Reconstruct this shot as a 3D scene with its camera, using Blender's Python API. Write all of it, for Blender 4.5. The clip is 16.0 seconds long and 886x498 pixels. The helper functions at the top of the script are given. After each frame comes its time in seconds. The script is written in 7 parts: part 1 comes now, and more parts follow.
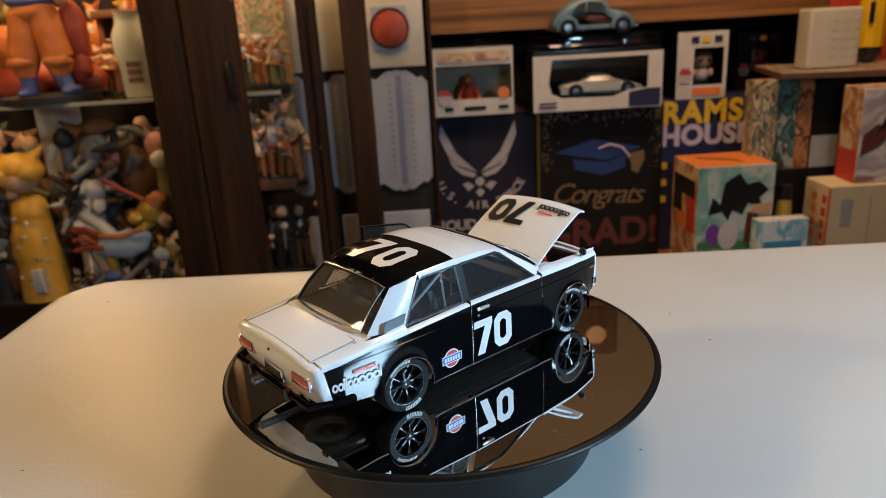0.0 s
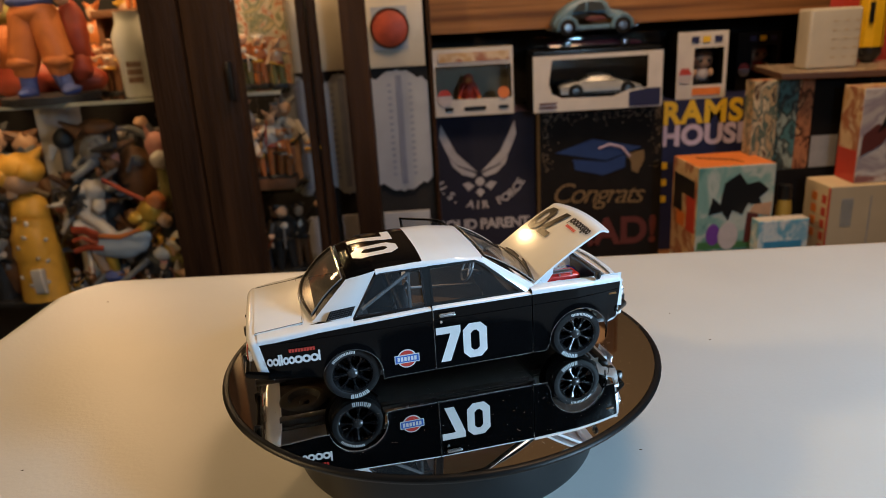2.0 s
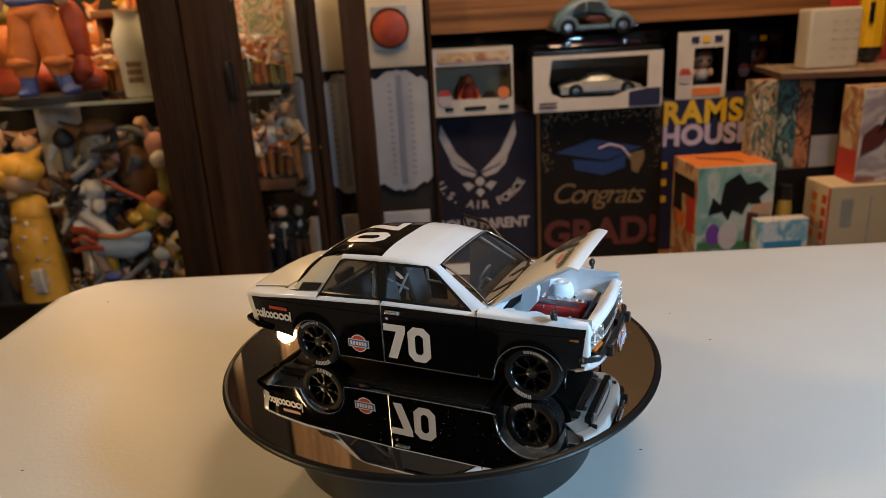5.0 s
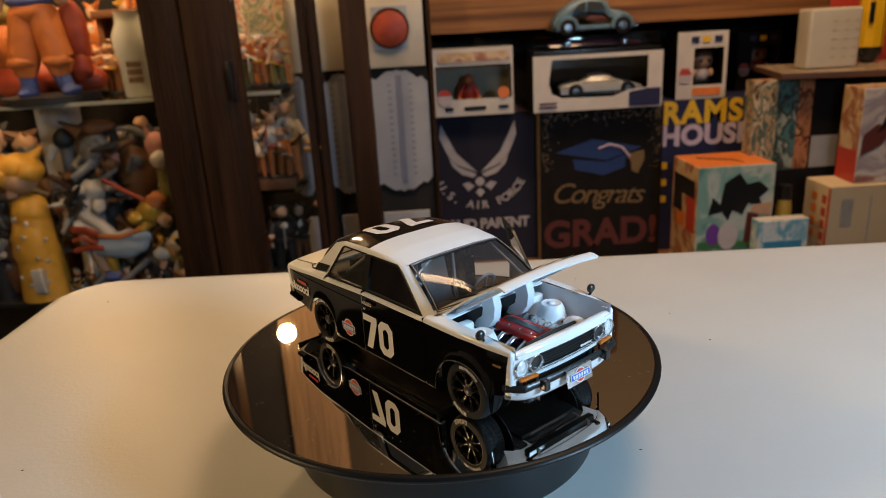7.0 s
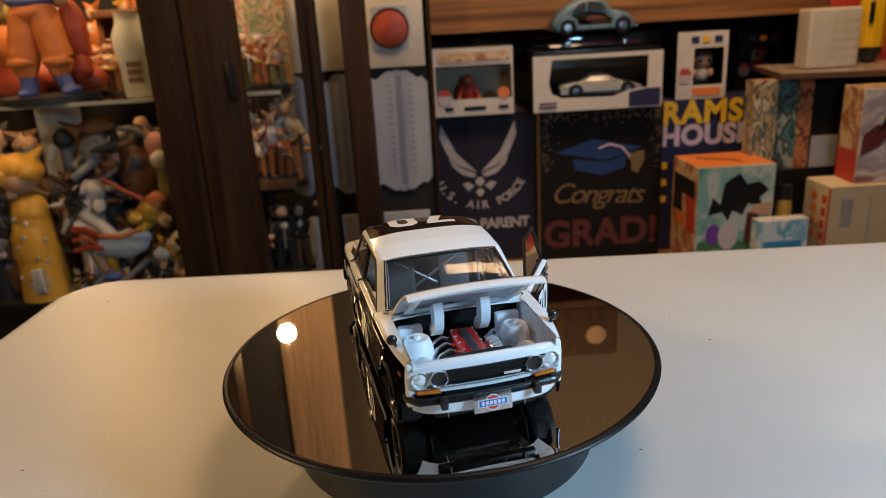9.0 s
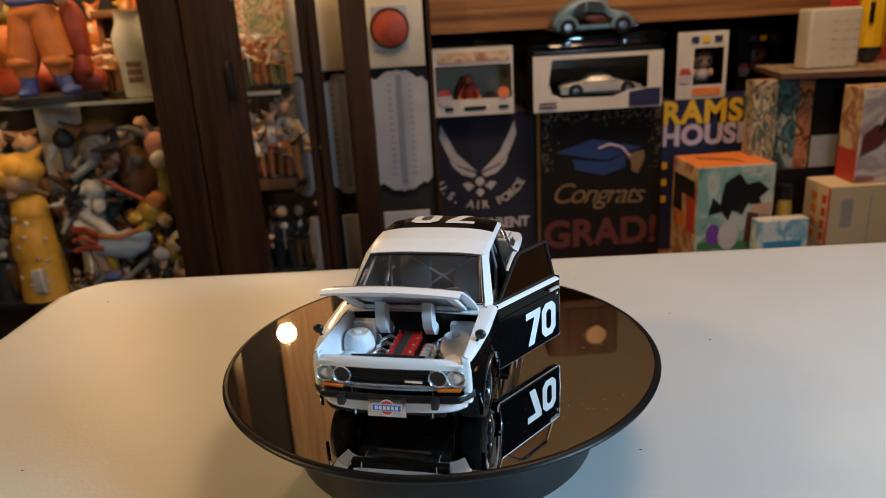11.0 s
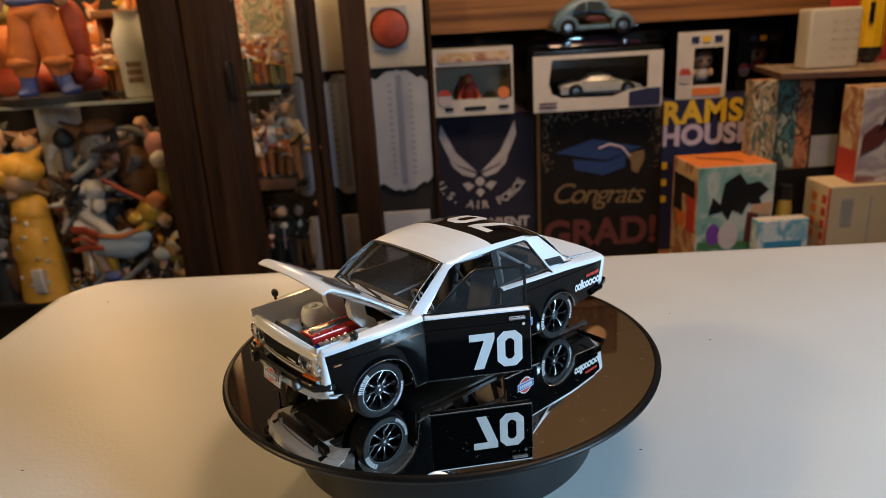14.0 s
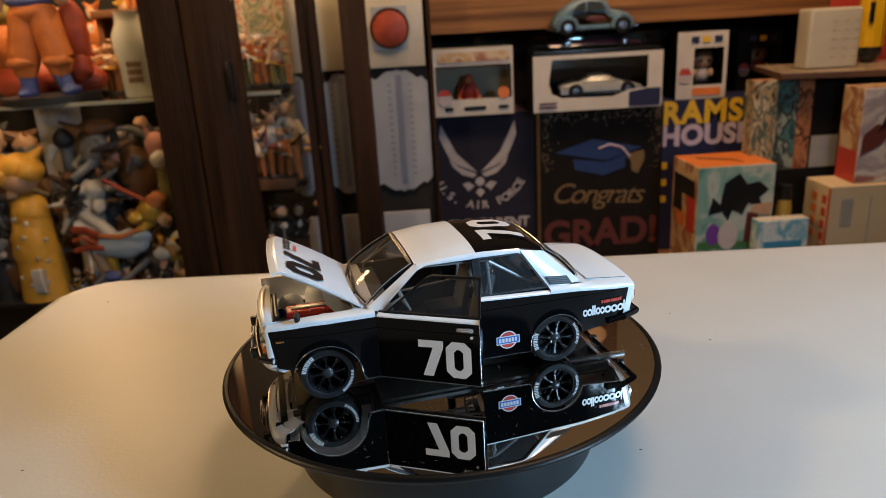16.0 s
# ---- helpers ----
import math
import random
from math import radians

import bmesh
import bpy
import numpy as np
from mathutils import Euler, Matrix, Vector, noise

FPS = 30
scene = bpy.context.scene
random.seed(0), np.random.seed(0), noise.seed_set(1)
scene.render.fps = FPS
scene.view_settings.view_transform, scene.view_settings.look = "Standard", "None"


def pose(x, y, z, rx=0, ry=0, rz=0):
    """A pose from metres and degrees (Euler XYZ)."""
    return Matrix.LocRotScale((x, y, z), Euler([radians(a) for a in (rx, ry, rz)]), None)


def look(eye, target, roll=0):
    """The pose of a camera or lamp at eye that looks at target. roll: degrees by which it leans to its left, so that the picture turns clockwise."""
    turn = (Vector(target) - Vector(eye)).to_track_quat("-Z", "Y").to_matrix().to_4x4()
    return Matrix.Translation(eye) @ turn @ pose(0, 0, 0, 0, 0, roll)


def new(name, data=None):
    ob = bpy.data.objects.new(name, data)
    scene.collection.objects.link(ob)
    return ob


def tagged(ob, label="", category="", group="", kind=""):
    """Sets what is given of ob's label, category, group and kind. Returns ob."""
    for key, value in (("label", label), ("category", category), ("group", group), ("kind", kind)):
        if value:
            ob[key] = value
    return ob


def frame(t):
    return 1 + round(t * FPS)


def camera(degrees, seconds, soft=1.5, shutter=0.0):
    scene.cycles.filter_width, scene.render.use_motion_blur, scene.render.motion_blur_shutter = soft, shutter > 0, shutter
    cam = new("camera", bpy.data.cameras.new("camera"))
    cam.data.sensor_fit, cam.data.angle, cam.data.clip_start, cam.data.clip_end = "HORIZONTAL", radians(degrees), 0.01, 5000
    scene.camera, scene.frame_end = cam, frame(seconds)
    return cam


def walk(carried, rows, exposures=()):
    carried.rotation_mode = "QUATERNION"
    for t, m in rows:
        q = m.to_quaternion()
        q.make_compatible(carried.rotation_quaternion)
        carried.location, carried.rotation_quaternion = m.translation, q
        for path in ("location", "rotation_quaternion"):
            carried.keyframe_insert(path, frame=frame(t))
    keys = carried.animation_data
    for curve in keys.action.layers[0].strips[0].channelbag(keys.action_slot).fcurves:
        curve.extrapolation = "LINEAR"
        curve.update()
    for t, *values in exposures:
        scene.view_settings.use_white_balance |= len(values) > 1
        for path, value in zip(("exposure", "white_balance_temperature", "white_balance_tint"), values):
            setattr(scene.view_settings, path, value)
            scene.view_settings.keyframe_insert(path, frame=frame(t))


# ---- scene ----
cam = camera(64.21, 16.0, 0.75)
EYE = Vector((0.0, -0.3067, 0.1507))
YAW, PITCH, ROLL = 0.93, 18.21, -3.30
AIM = EYE + Vector((math.sin(radians(YAW)) * math.cos(radians(PITCH)), math.cos(radians(YAW)) * math.cos(radians(PITCH)), -math.sin(radians(PITCH))))
walk(cam, [(0.0, look(EYE, AIM, ROLL)), (16.0, look(EYE, AIM, ROLL))], [(0.0, 0.0), (16.0, 0.0)])
cam.data.dof.use_dof, cam.data.dof.focus_distance, cam.data.dof.aperture_fstop = True, 0.31, 15.0

# ---------------------------------------------------------------- light
world = bpy.data.worlds.new("room_air")
scene.world = world
world.use_nodes = True
world.node_tree.nodes["Background"].inputs[0].default_value = (0.9, 0.75, 0.6, 1)
world.node_tree.nodes["Background"].inputs[1].default_value = 0.013


def lamp(name, eye, target, size, watts, colour, shape="RECTANGLE", size_y=None):
    data = bpy.data.lights.new(name, "AREA")
    data.shape, data.size, data.energy, data.color = shape, size, watts, colour
    data.size_y = size_y or size
    ob = new(name, data)
    ob.matrix_world = look(eye, target)
    return ob


def bulb(name, place, radius, watts, colour):
    data = bpy.data.lights.new(name, "POINT")
    data.shadow_soft_size, data.energy, data.color = radius, watts, colour
    new(name, data).location = place


lamp("led_panel_light", (0.510, -0.320, 0.280), (0, 0, 0.01), 0.17, 5.2, (0.45, 0.72, 1.0), size_y=0.075)
bulb("shelf_bulb_light", (-0.33, 1.12, 0.49), 0.018, 5.5, (1.0, 0.62, 0.28))
lamp("side_bulb_light", (-0.95, -0.10, 0.62), (0, 0.1, -0.05), 0.14, 5.3, (1.0, 0.67, 0.33), "DISK")
lamp("ceiling_light", (0.55, 0.52, 1.60), (0.65, 1.6, 0.4), 0.6, 35.5, (1.0, 0.64, 0.36))
# unseen fill, added to brighten the figures on the cabinet shelves
lamp("cabinet_fill", (-0.75, 1.10, 0.44), (-0.7, 1.12, -0.3), 0.18, 3.5, (1.0, 0.62, 0.30))


# ---------------------------------------------------------------- materials
def mat(name, colour, rough=0.5, metal=0.0, vary=0.12, scale=40.0, bump=0.0, bump_scale=300.0, coat=0.0, second=None, stretch=None):
    """A surface with variation of its colour at two scales, fine relief and uneven gloss; scale is in cells per metre."""
    m = bpy.data.materials.new(name)
    m.use_nodes = True
    nt = m.node_tree
    b = nt.nodes["Principled BSDF"]
    b.inputs["Roughness"].default_value = rough
    b.inputs["Metallic"].default_value = metal
    b.inputs["Coat Weight"].default_value = coat
    b.inputs["Coat Roughness"].default_value = 0.03
    tc = nt.nodes.new("ShaderNodeTexCoord")
    mp = nt.nodes.new("ShaderNodeMapping")
    mp.inputs["Scale"].default_value = stretch or (1, 1, 1)
    nt.links.new(tc.outputs["Object"], mp.inputs["Vector"])
    big = nt.nodes.new("ShaderNodeTexNoise")
    big.inputs["Scale"].default_value = scale
    big.inputs["Detail"].default_value = 6
    nt.links.new(mp.outputs["Vector"], big.inputs["Vector"])
    ramp = nt.nodes.new("ShaderNodeMapRange")
    ramp.inputs["From Min"].default_value, ramp.inputs["From Max"].default_value = 0.3, 0.7
    nt.links.new(big.outputs["Fac"], ramp.inputs["Value"])
    mix = nt.nodes.new("ShaderNodeMix")
    mix.data_type = "RGBA"
    lo = [c * (1 - vary) for c in colour]
    hi = second or [min(1, c * (1 + vary * 0.6)) for c in colour]
    mix.inputs["A"].default_value = (*lo, 1)
    mix.inputs["B"].default_value = (*hi, 1)
    nt.links.new(ramp.outputs["Result"], mix.inputs["Factor"])
    nt.links.new(mix.outputs["Result"], b.inputs["Base Color"])
    fine = nt.nodes.new("ShaderNodeTexNoise")
    fine.inputs["Scale"].default_value = bump_scale
    fine.inputs["Detail"].default_value = 3
    nt.links.new(mp.outputs["Vector"], fine.inputs["Vector"])
    rr = nt.nodes.new("ShaderNodeMapRange")
    rr.inputs["To Min"].default_value, rr.inputs["To Max"].default_value = rough * 0.85, min(1, rough * 1.15)
    nt.links.new(fine.outputs["Fac"], rr.inputs["Value"])
    nt.links.new(rr.outputs["Result"], b.inputs["Roughness"])
    if bump:
        bp = nt.nodes.new("ShaderNodeBump")
        bp.inputs["Strength"].default_value = bump
        bp.inputs["Distance"].default_value = 0.3 / bump_scale
        nt.links.new(fine.outputs["Fac"], bp.inputs["Height"])
        nt.links.new(bp.outputs["Normal"], b.inputs["Normal"])
    return m


def print_mat(name, colours, scale=18.0, rough=0.35, seed=0.0, stretch=(1, 1, 1)):
    """Printed card: soft patches of a few colours, with finer specks."""
    m = mat(name, colours[0], rough)
    nt = m.node_tree
    b = nt.nodes["Principled BSDF"]
    tc = nt.nodes.new("ShaderNodeTexCoord")
    mp = nt.nodes.new("ShaderNodeMapping")
    mp.inputs["Location"].default_value = (seed, seed * 1.7, seed * 0.6)
    mp.inputs["Scale"].default_value = stretch
    nt.links.new(tc.outputs["Object"], mp.inputs["Vector"])
    warp = nt.nodes.new("ShaderNodeTexNoise")
    warp.inputs["Scale"].default_value = scale
    warp.inputs["Detail"].default_value = 5
    warp.inputs["Distortion"].default_value = 0.8
    nt.links.new(mp.outputs["Vector"], warp.inputs["Vector"])
    cr = nt.nodes.new("ShaderNodeValToRGB")
    cr.color_ramp.interpolation = "EASE"
    n = len(colours)
    while len(cr.color_ramp.elements) < n:
        cr.color_ramp.elements.new(0.5)
    for i, c in enumerate(colours):
        cr.color_ramp.elements[i].position = 0.32 + 0.36 * i / max(1, n - 1)
        cr.color_ramp.elements[i].color = (*c, 1)
    nt.links.new(warp.outputs["Fac"], cr.inputs["Fac"])
    nt.links.new(cr.outputs["Color"], b.inputs["Base Color"])
    return m


def glass_mat(name, tint, gloss_rough=0.02, haze=0.0, ior=1.5):
    """A thin pane: clear tint with Fresnel gloss."""
    m = bpy.data.materials.new(name)
    m.use_nodes = True
    nt = m.node_tree
    nt.nodes.remove(nt.nodes["Principled BSDF"])
    out = nt.nodes["Material Output"]
    tr = nt.nodes.new("ShaderNodeBsdfTransparent")
    tr.inputs[0].default_value = (*tint, 1)
    gl = nt.nodes.new("ShaderNodeBsdfGlossy")
    gl.inputs["Roughness"].default_value = gloss_rough
    fr = nt.nodes.new("ShaderNodeFresnel")
    fr.inputs[0].default_value = ior
    df = nt.nodes.new("ShaderNodeBsdfDiffuse")
    df.inputs[0].default_value = (0.30, 0.30, 0.31, 1)
    hz = nt.nodes.new("ShaderNodeMixShader")
    hz.inputs[0].default_value = haze
    nt.links.new(tr.outputs[0], hz.inputs[1])
    nt.links.new(df.outputs[0], hz.inputs[2])
    mx = nt.nodes.new("ShaderNodeMixShader")
    nt.links.new(fr.outputs[0], mx.inputs[0])
    nt.links.new(hz.outputs[0], mx.inputs[1])
    nt.links.new(gl.outputs[0], mx.inputs[2])
    nt.links.new(mx.outputs[0], out.inputs[0])
    return m


def wood_mat(name, dark, light, across=60.0, along=3.0, rough=0.45, axis="Z"):
    st = {"X": (along, across, across), "Y": (across, along, across), "Z": (across, across, along)}[axis]
    return mat(name, dark, rough, 0, 0.25, 1.0, 0.25, 6.0, second=light, stretch=st)


WHITE = mat("white_gloss_enamel", (0.80, 0.83, 0.86), 0.18, 0, 0.03, 60, coat=0.35)
BLACK = mat("black_gloss_enamel", (0.003, 0.003, 0.0034), 0.095, 0, 0.2, 60, 0.03, 500)
BLACK.node_tree.nodes["Principled BSDF"].inputs["Specular IOR Level"].default_value = 0.13
DECAL = mat("white_decal", (0.74, 0.74, 0.74), 0.3, 0, 0.03, 90)
INK = mat("black_decal", (0.012, 0.012, 0.013), 0.3, 0, 0.1, 90)
RED_DECAL = mat("red_decal", (0.62, 0.05, 0.035), 0.3, 0, 0.06, 90)
BLUE_DECAL = mat("blue_decal", (0.03, 0.13, 0.50), 0.3, 0, 0.06, 90)
RUBBER = mat("tyre_rubber", (0.011, 0.011, 0.012), 0.6, 0, 0.3, 200, 0.3, 1500)
RUBBER.node_tree.nodes["Principled BSDF"].inputs["Specular IOR Level"].default_value = 0.25
TYRE_INK = mat("tyre_lettering", (0.66, 0.66, 0.66), 0.5, 0, 0.1, 300)
RIM = mat("black_rim_metal", (0.008, 0.008, 0.009), 0.22, 0.0, 0.2, 200, coat=0.15)
CAPGREY = mat("dark_hub_cap", (0.06, 0.06, 0.062), 0.3, 0.5)
HUB = mat("grey_hub_metal", (0.22, 0.22, 0.23), 0.3, 0.9, 0.2, 300)
CHROME = mat("chrome", (0.86, 0.86, 0.86), 0.16, 0.75, 0.05, 200)
SILVER = mat("silver_plating", (0.62, 0.63, 0.66), 0.2, 1.0, 0.15, 300)
PLASTIC = mat("black_plastic", (0.012, 0.012, 0.012), 0.3, 0, 0.2, 200, 0.1, 900)
TRIM = mat("black_window_trim", (0.010, 0.010, 0.010), 0.35, 0, 0.2, 200)
INTERIOR = mat("dark_grey_cabin_plastic", (0.045, 0.044, 0.044), 0.55, 0, 0.25, 150, 0.2, 900)
SEAT = mat("grey_seat_plastic", (0.085, 0.085, 0.09), 0.5, 0, 0.25, 150, 0.2, 900)
CAGE = mat("grey_cage_tube", (0.30, 0.30, 0.31), 0.35, 0.2, 0.1, 150)
BAY = mat("white_bay_plastic", (0.80, 0.83, 0.86), 0.4, 0, 0.06, 120, 0.05, 700)
RED = mat("red_engine_paint", (0.48, 0.018, 0.014), 0.25, 0.1, 0.12, 200, coat=0.3)
BLUE = mat("blue_hose", (0.02, 0.05, 0.45), 0.3, 0.3, 0.1, 200)
AMBER = mat("amber_lens", (0.62, 0.15, 0.012), 0.15, 0, 0.1, 400, coat=0.5)
TAIL = mat("red_tail_lens", (0.42, 0.03, 0.025), 0.15, 0, 0.25, 700, coat=0.6)
LENS = mat("clear_lamp_lens", (0.80, 0.80, 0.78), 0.12, 0.1, 0.25, 900, 0.5, 1800, coat=0.8)
CARGLASS = glass_mat("smoked_car_glass", (0.70, 0.69, 0.68), 0.05, 0.075, 1.36)
# the stronger haze puts a grey-brown room reflection into the rear pane's colour
REARGLASS = glass_mat("dark_rear_glass", (0.66, 0.60, 0.53), 0.05, 0.17, 1.45)
CLEAR = glass_mat("clear_glass", (0.93, 0.94, 0.93))
DUST = mat("pale_dust", (0.30, 0.28, 0.26), 0.7)
MIRROR = mat("platter_mirror", (0.72, 0.70, 0.67), 0.016, 1.0, 0.02, 30)
BASE = mat("turntable_black_plastic", (0.013, 0.013, 0.013), 0.38, 0, 0.2, 60, 0.1, 1200)
RING = mat("turntable_ring_plastic", (0.006, 0.006, 0.006), 0.36, 0, 0.2, 60)
RING.node_tree.nodes["Principled BSDF"].inputs["Specular IOR Level"].default_value = 0.18
TABLE = mat("white_blow_moulded_plastic", (0.50, 0.495, 0.47), 0.40, 0, 0.05, 9, 0.16, 420)
SPECK = mat("dark_grit", (0.12, 0.09, 0.06), 0.8)
DARKWOOD = wood_mat("dark_stained_wood", (0.022, 0.0095, 0.0045), (0.052, 0.024, 0.011), 45, 2.5, 0.55)
DARKWOOD.node_tree.nodes["Principled BSDF"].inputs["Specular IOR Level"].default_value = 0.15
OAK = wood_mat("golden_oak", (0.17, 0.062, 0.018), (0.42, 0.19, 0.062), 75, 2.0, 0.45, "X")
WALLPAINT = mat("tan_wall_paint", (0.060, 0.046, 0.030), 0.8, 0, 0.1, 3, 0.2, 200)
DARKWALL = wood_mat("dark_unseen_wall", (0.05, 0.028, 0.015), (0.09, 0.05, 0.028), 12, 1.0, 0.6)
CEILPAINT = mat("ceiling_paint", (0.55, 0.47, 0.37), 0.9, 0, 0.08, 3, 0.2, 120)
CARPET = mat("brown_carpet", (0.10, 0.075, 0.05), 0.95, 0, 0.3, 20, 0.6, 400)
NAVY = mat("navy_cloth", (0.008, 0.009, 0.026), 0.85, 0, 0.2, 30, 0.4, 900)
CHARCOAL = mat("black_card", (0.009, 0.007, 0.006), 0.7, 0, 0.3, 30)
CHARCOAL.node_tree.nodes["Principled BSDF"].inputs["Specular IOR Level"].default_value = 0.2
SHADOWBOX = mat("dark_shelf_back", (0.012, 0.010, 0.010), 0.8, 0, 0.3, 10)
GREYINK = mat("pale_grey_print", (0.42, 0.40, 0.42), 0.7, 0, 0.12, 50)
WHITECARD = mat("white_card", (0.60, 0.56, 0.52), 0.5, 0, 0.08, 30)
CREAM = mat("cream_enamel_sign", (0.52, 0.47, 0.38), 0.4, 0, 0.08, 20)
SIGNGREY = mat("pale_blue_enamel_sign", (0.34, 0.36, 0.41), 0.4, 0, 0.08, 20)
SIGNRED = mat("rust_red_dial", (0.36, 0.055, 0.022), 0.5, 0, 0.25, 60)


# ---------------------------------------------------------------- mesh helpers
def thing(name, label, category, place=None, group="", kind=""):
    ob = new(name)
    ob.empty_display_size = 0.01
    if place is not None:
        ob.matrix_world = place
    return tagged(ob, label, category, group, kind)


def mesh_of(name, bm, *mats, smooth=40):
    me = bpy.data.meshes.new(name)
    bmesh.ops.recalc_face_normals(bm, faces=bm.faces)
    bm.to_mesh(me)
    bm.free()
    for m in mats:
        me.materials.append(m)
    if smooth:
        me.polygons.foreach_set("use_smooth", [True] * len(me.polygons))
        me.set_sharp_from_angle(angle=radians(smooth))
    return me


def part(name, bm, material, parent, label="", smooth=40):
    mats = material if isinstance(material, (list, tuple)) else [material]
    ob = new(name, mesh_of(name, bm, *mats, smooth=smooth))
    ob.parent = parent
    return tagged(ob, label)


def solid(name, bm, material, label, category, group="", kind="", place=None, smooth=40):
    mats = material if isinstance(material, (list, tuple)) else [material]
    ob = new(name, mesh_of(name, bm, *mats, smooth=smooth))
    if place is not None:
        ob.matrix_world = place
    return tagged(ob, label, category, group, kind)


def box(bm, x0, x1, y0, y1, z0, z1, bevel=0.0, m=None, slot=0, seg=2):
    made = bmesh.ops.create_cube(bm, size=1.0, matrix=Matrix.Translation(((x0 + x1) / 2, (y0 + y1) / 2, (z0 + z1) / 2)) @ Matrix.Diagonal((x1 - x0, y1 - y0, z1 - z0, 1)))
    vs = made["verts"]
    fs = {f for v in vs for f in v.link_faces}
    for f in fs:
        f.material_index = slot
    if bevel:
        es = list({e for v in vs for e in v.link_edges})
        r = bmesh.ops.bevel(bm, geom=es, offset=bevel, segments=seg, profile=0.6, affect="EDGES")
        vs = list({v for f in r["faces"] for v in f.verts} | {v for v in vs if v.is_valid})
        for f in r["faces"]:
            f.material_index = slot
    if m is not None:
        bmesh.ops.transform(bm, matrix=m, verts=[v for v in vs if v.is_valid])
    return vs


def tube(bm, p0, p1, r0, r1=None, seg=14, slot=0, caps=True):
    p0, p1 = Vector(p0), Vector(p1)
    d = p1 - p0
    m = Matrix.Translation((p0 + p1) / 2) @ d.to_track_quat("Z", "Y").to_matrix().to_4x4()
    made = bmesh.ops.create_cone(bm, cap_ends=caps, segments=seg, radius1=r0, radius2=r0 if r1 is None else r1, depth=d.length, matrix=m)
    for f in {f for v in made["verts"] for f in v.link_faces}:
        f.material_index = slot
    return made["verts"]


def ball(bm, c, r, seg=16, slot=0, m=None):
    r = (r, r, r) if isinstance(r, (int, float)) else r
    mm = Matrix.Translation(c) @ (m or Matrix()) @ Matrix.Diagonal((*r, 1))
    made = bmesh.ops.create_uvsphere(bm, u_segments=seg, v_segments=max(6, seg * 2 // 3), radius=1.0, matrix=mm)
    for f in {f for v in made["verts"] for f in v.link_faces}:
        f.material_index = slot
    return made["verts"]


def pipe(bm, pts, r, seg=8, slot=0):
    """A round bar through points."""
    pts = [Vector(p) for p in pts]
    rings = []
    for i, p in enumerate(pts):
        d = (pts[min(i + 1, len(pts) - 1)] - pts[max(i - 1, 0)]).normalized()
        a = d.orthogonal().normalized() if i == 0 else (rings[-1][1] - d * rings[-1][1].dot(d)).normalized()
        b = d.cross(a)
        rings.append(([bm.verts.new(p + (a * math.cos(k * math.tau / seg) + b * math.sin(k * math.tau / seg)) * r) for k in range(seg)], a))
    for (u, _), (v, _) in zip(rings, rings[1:]):
        for k in range(seg):
            bm.faces.new((u[k], u[(k + 1) % seg], v[(k + 1) % seg], v[k])).material_index = slot
    bm.faces.new(rings[0][0][::-1]).material_index = slot
    bm.faces.new(rings[-1][0]).material_index = slot


def lathe(bm, profile, m=None, seg=48, slot=0, a0=0.0, a1=math.tau):
    """Turns a profile of (radius, height) round z."""
    closed = abs(a1 - a0 - math.tau) < 1e-6
    n = seg if closed else seg + 1
    rows = []
    for r, h in profile:
        if r < 1e-9 and closed:
            v = bm.verts.new((0, 0, h))
            rows.append([v] * n)
        else:
            rows.append([bm.verts.new((r * math.cos(a0 + (a1 - a0) * k / seg), r * math.sin(a0 + (a1 - a0) * k / seg), h)) for k in range(n)])
    for u, v in zip(rows, rows[1:]):
        for k in range(seg):
            q = [u[k], u[(k + 1) % n], v[(k + 1) % n], v[k]]
            q = list(dict.fromkeys(q))
            if len(q) > 2:
                bm.faces.new(q).material_index = slot
    if m is not None:
        bmesh.ops.transform(bm, matrix=m, verts=list({v for r in rows for v in r}))


def grid(bm, nu, nv, fn, slot=0):
    """A sheet: fn(u, v) for u, v in 0..1."""
    vs = [[bm.verts.new(fn(i / nu, j / nv)) for j in range(nv + 1)] for i in range(nu + 1)]
    for i in range(nu):
        for j in range(nv):
            bm.faces.new((vs[i][j], vs[i + 1][j], vs[i + 1][j + 1], vs[i][j + 1])).material_index = slot
    return vs


def thicken(bm, d):
    bmesh.ops.recalc_face_normals(bm, faces=bm.faces)
    bmesh.ops.solidify(bm, geom=list(bm.faces), thickness=d)


def flat(bm, pts, fn, depth=None, slot=0):
    """A flat piece: its outline in 2D, laid by fn(u, v) -> point; depth: a vector to make it thick."""
    f = bm.faces.new([bm.verts.new(fn(u, v)) for u, v in pts])
    f.material_index = slot
    if depth is not None:
        r = bmesh.ops.extrude_face_region(bm, geom=[f])
        vs = [g for g in r["geom"] if isinstance(g, bmesh.types.BMVert)]
        bmesh.ops.translate(bm, vec=depth, verts=vs)
        for v in vs:
            for g in v.link_faces:
                g.material_index = slot
    return f


def circle(cx, cy, r, n=24, ry=None):
    return [(cx + r * math.cos(k * math.tau / n), cy + (ry or r) * math.sin(k * math.tau / n)) for k in range(n)]


def ring2d(bm, outer, inner, fn, slot=0):
    o = [bm.verts.new(fn(*p)) for p in outer]
    i = [bm.verts.new(fn(*p)) for p in inner]
    n = len(o)
    for k in range(n):
        bm.faces.new((o[k], o[(k + 1) % n], i[(k + 1) % n], i[k])).material_index = slot


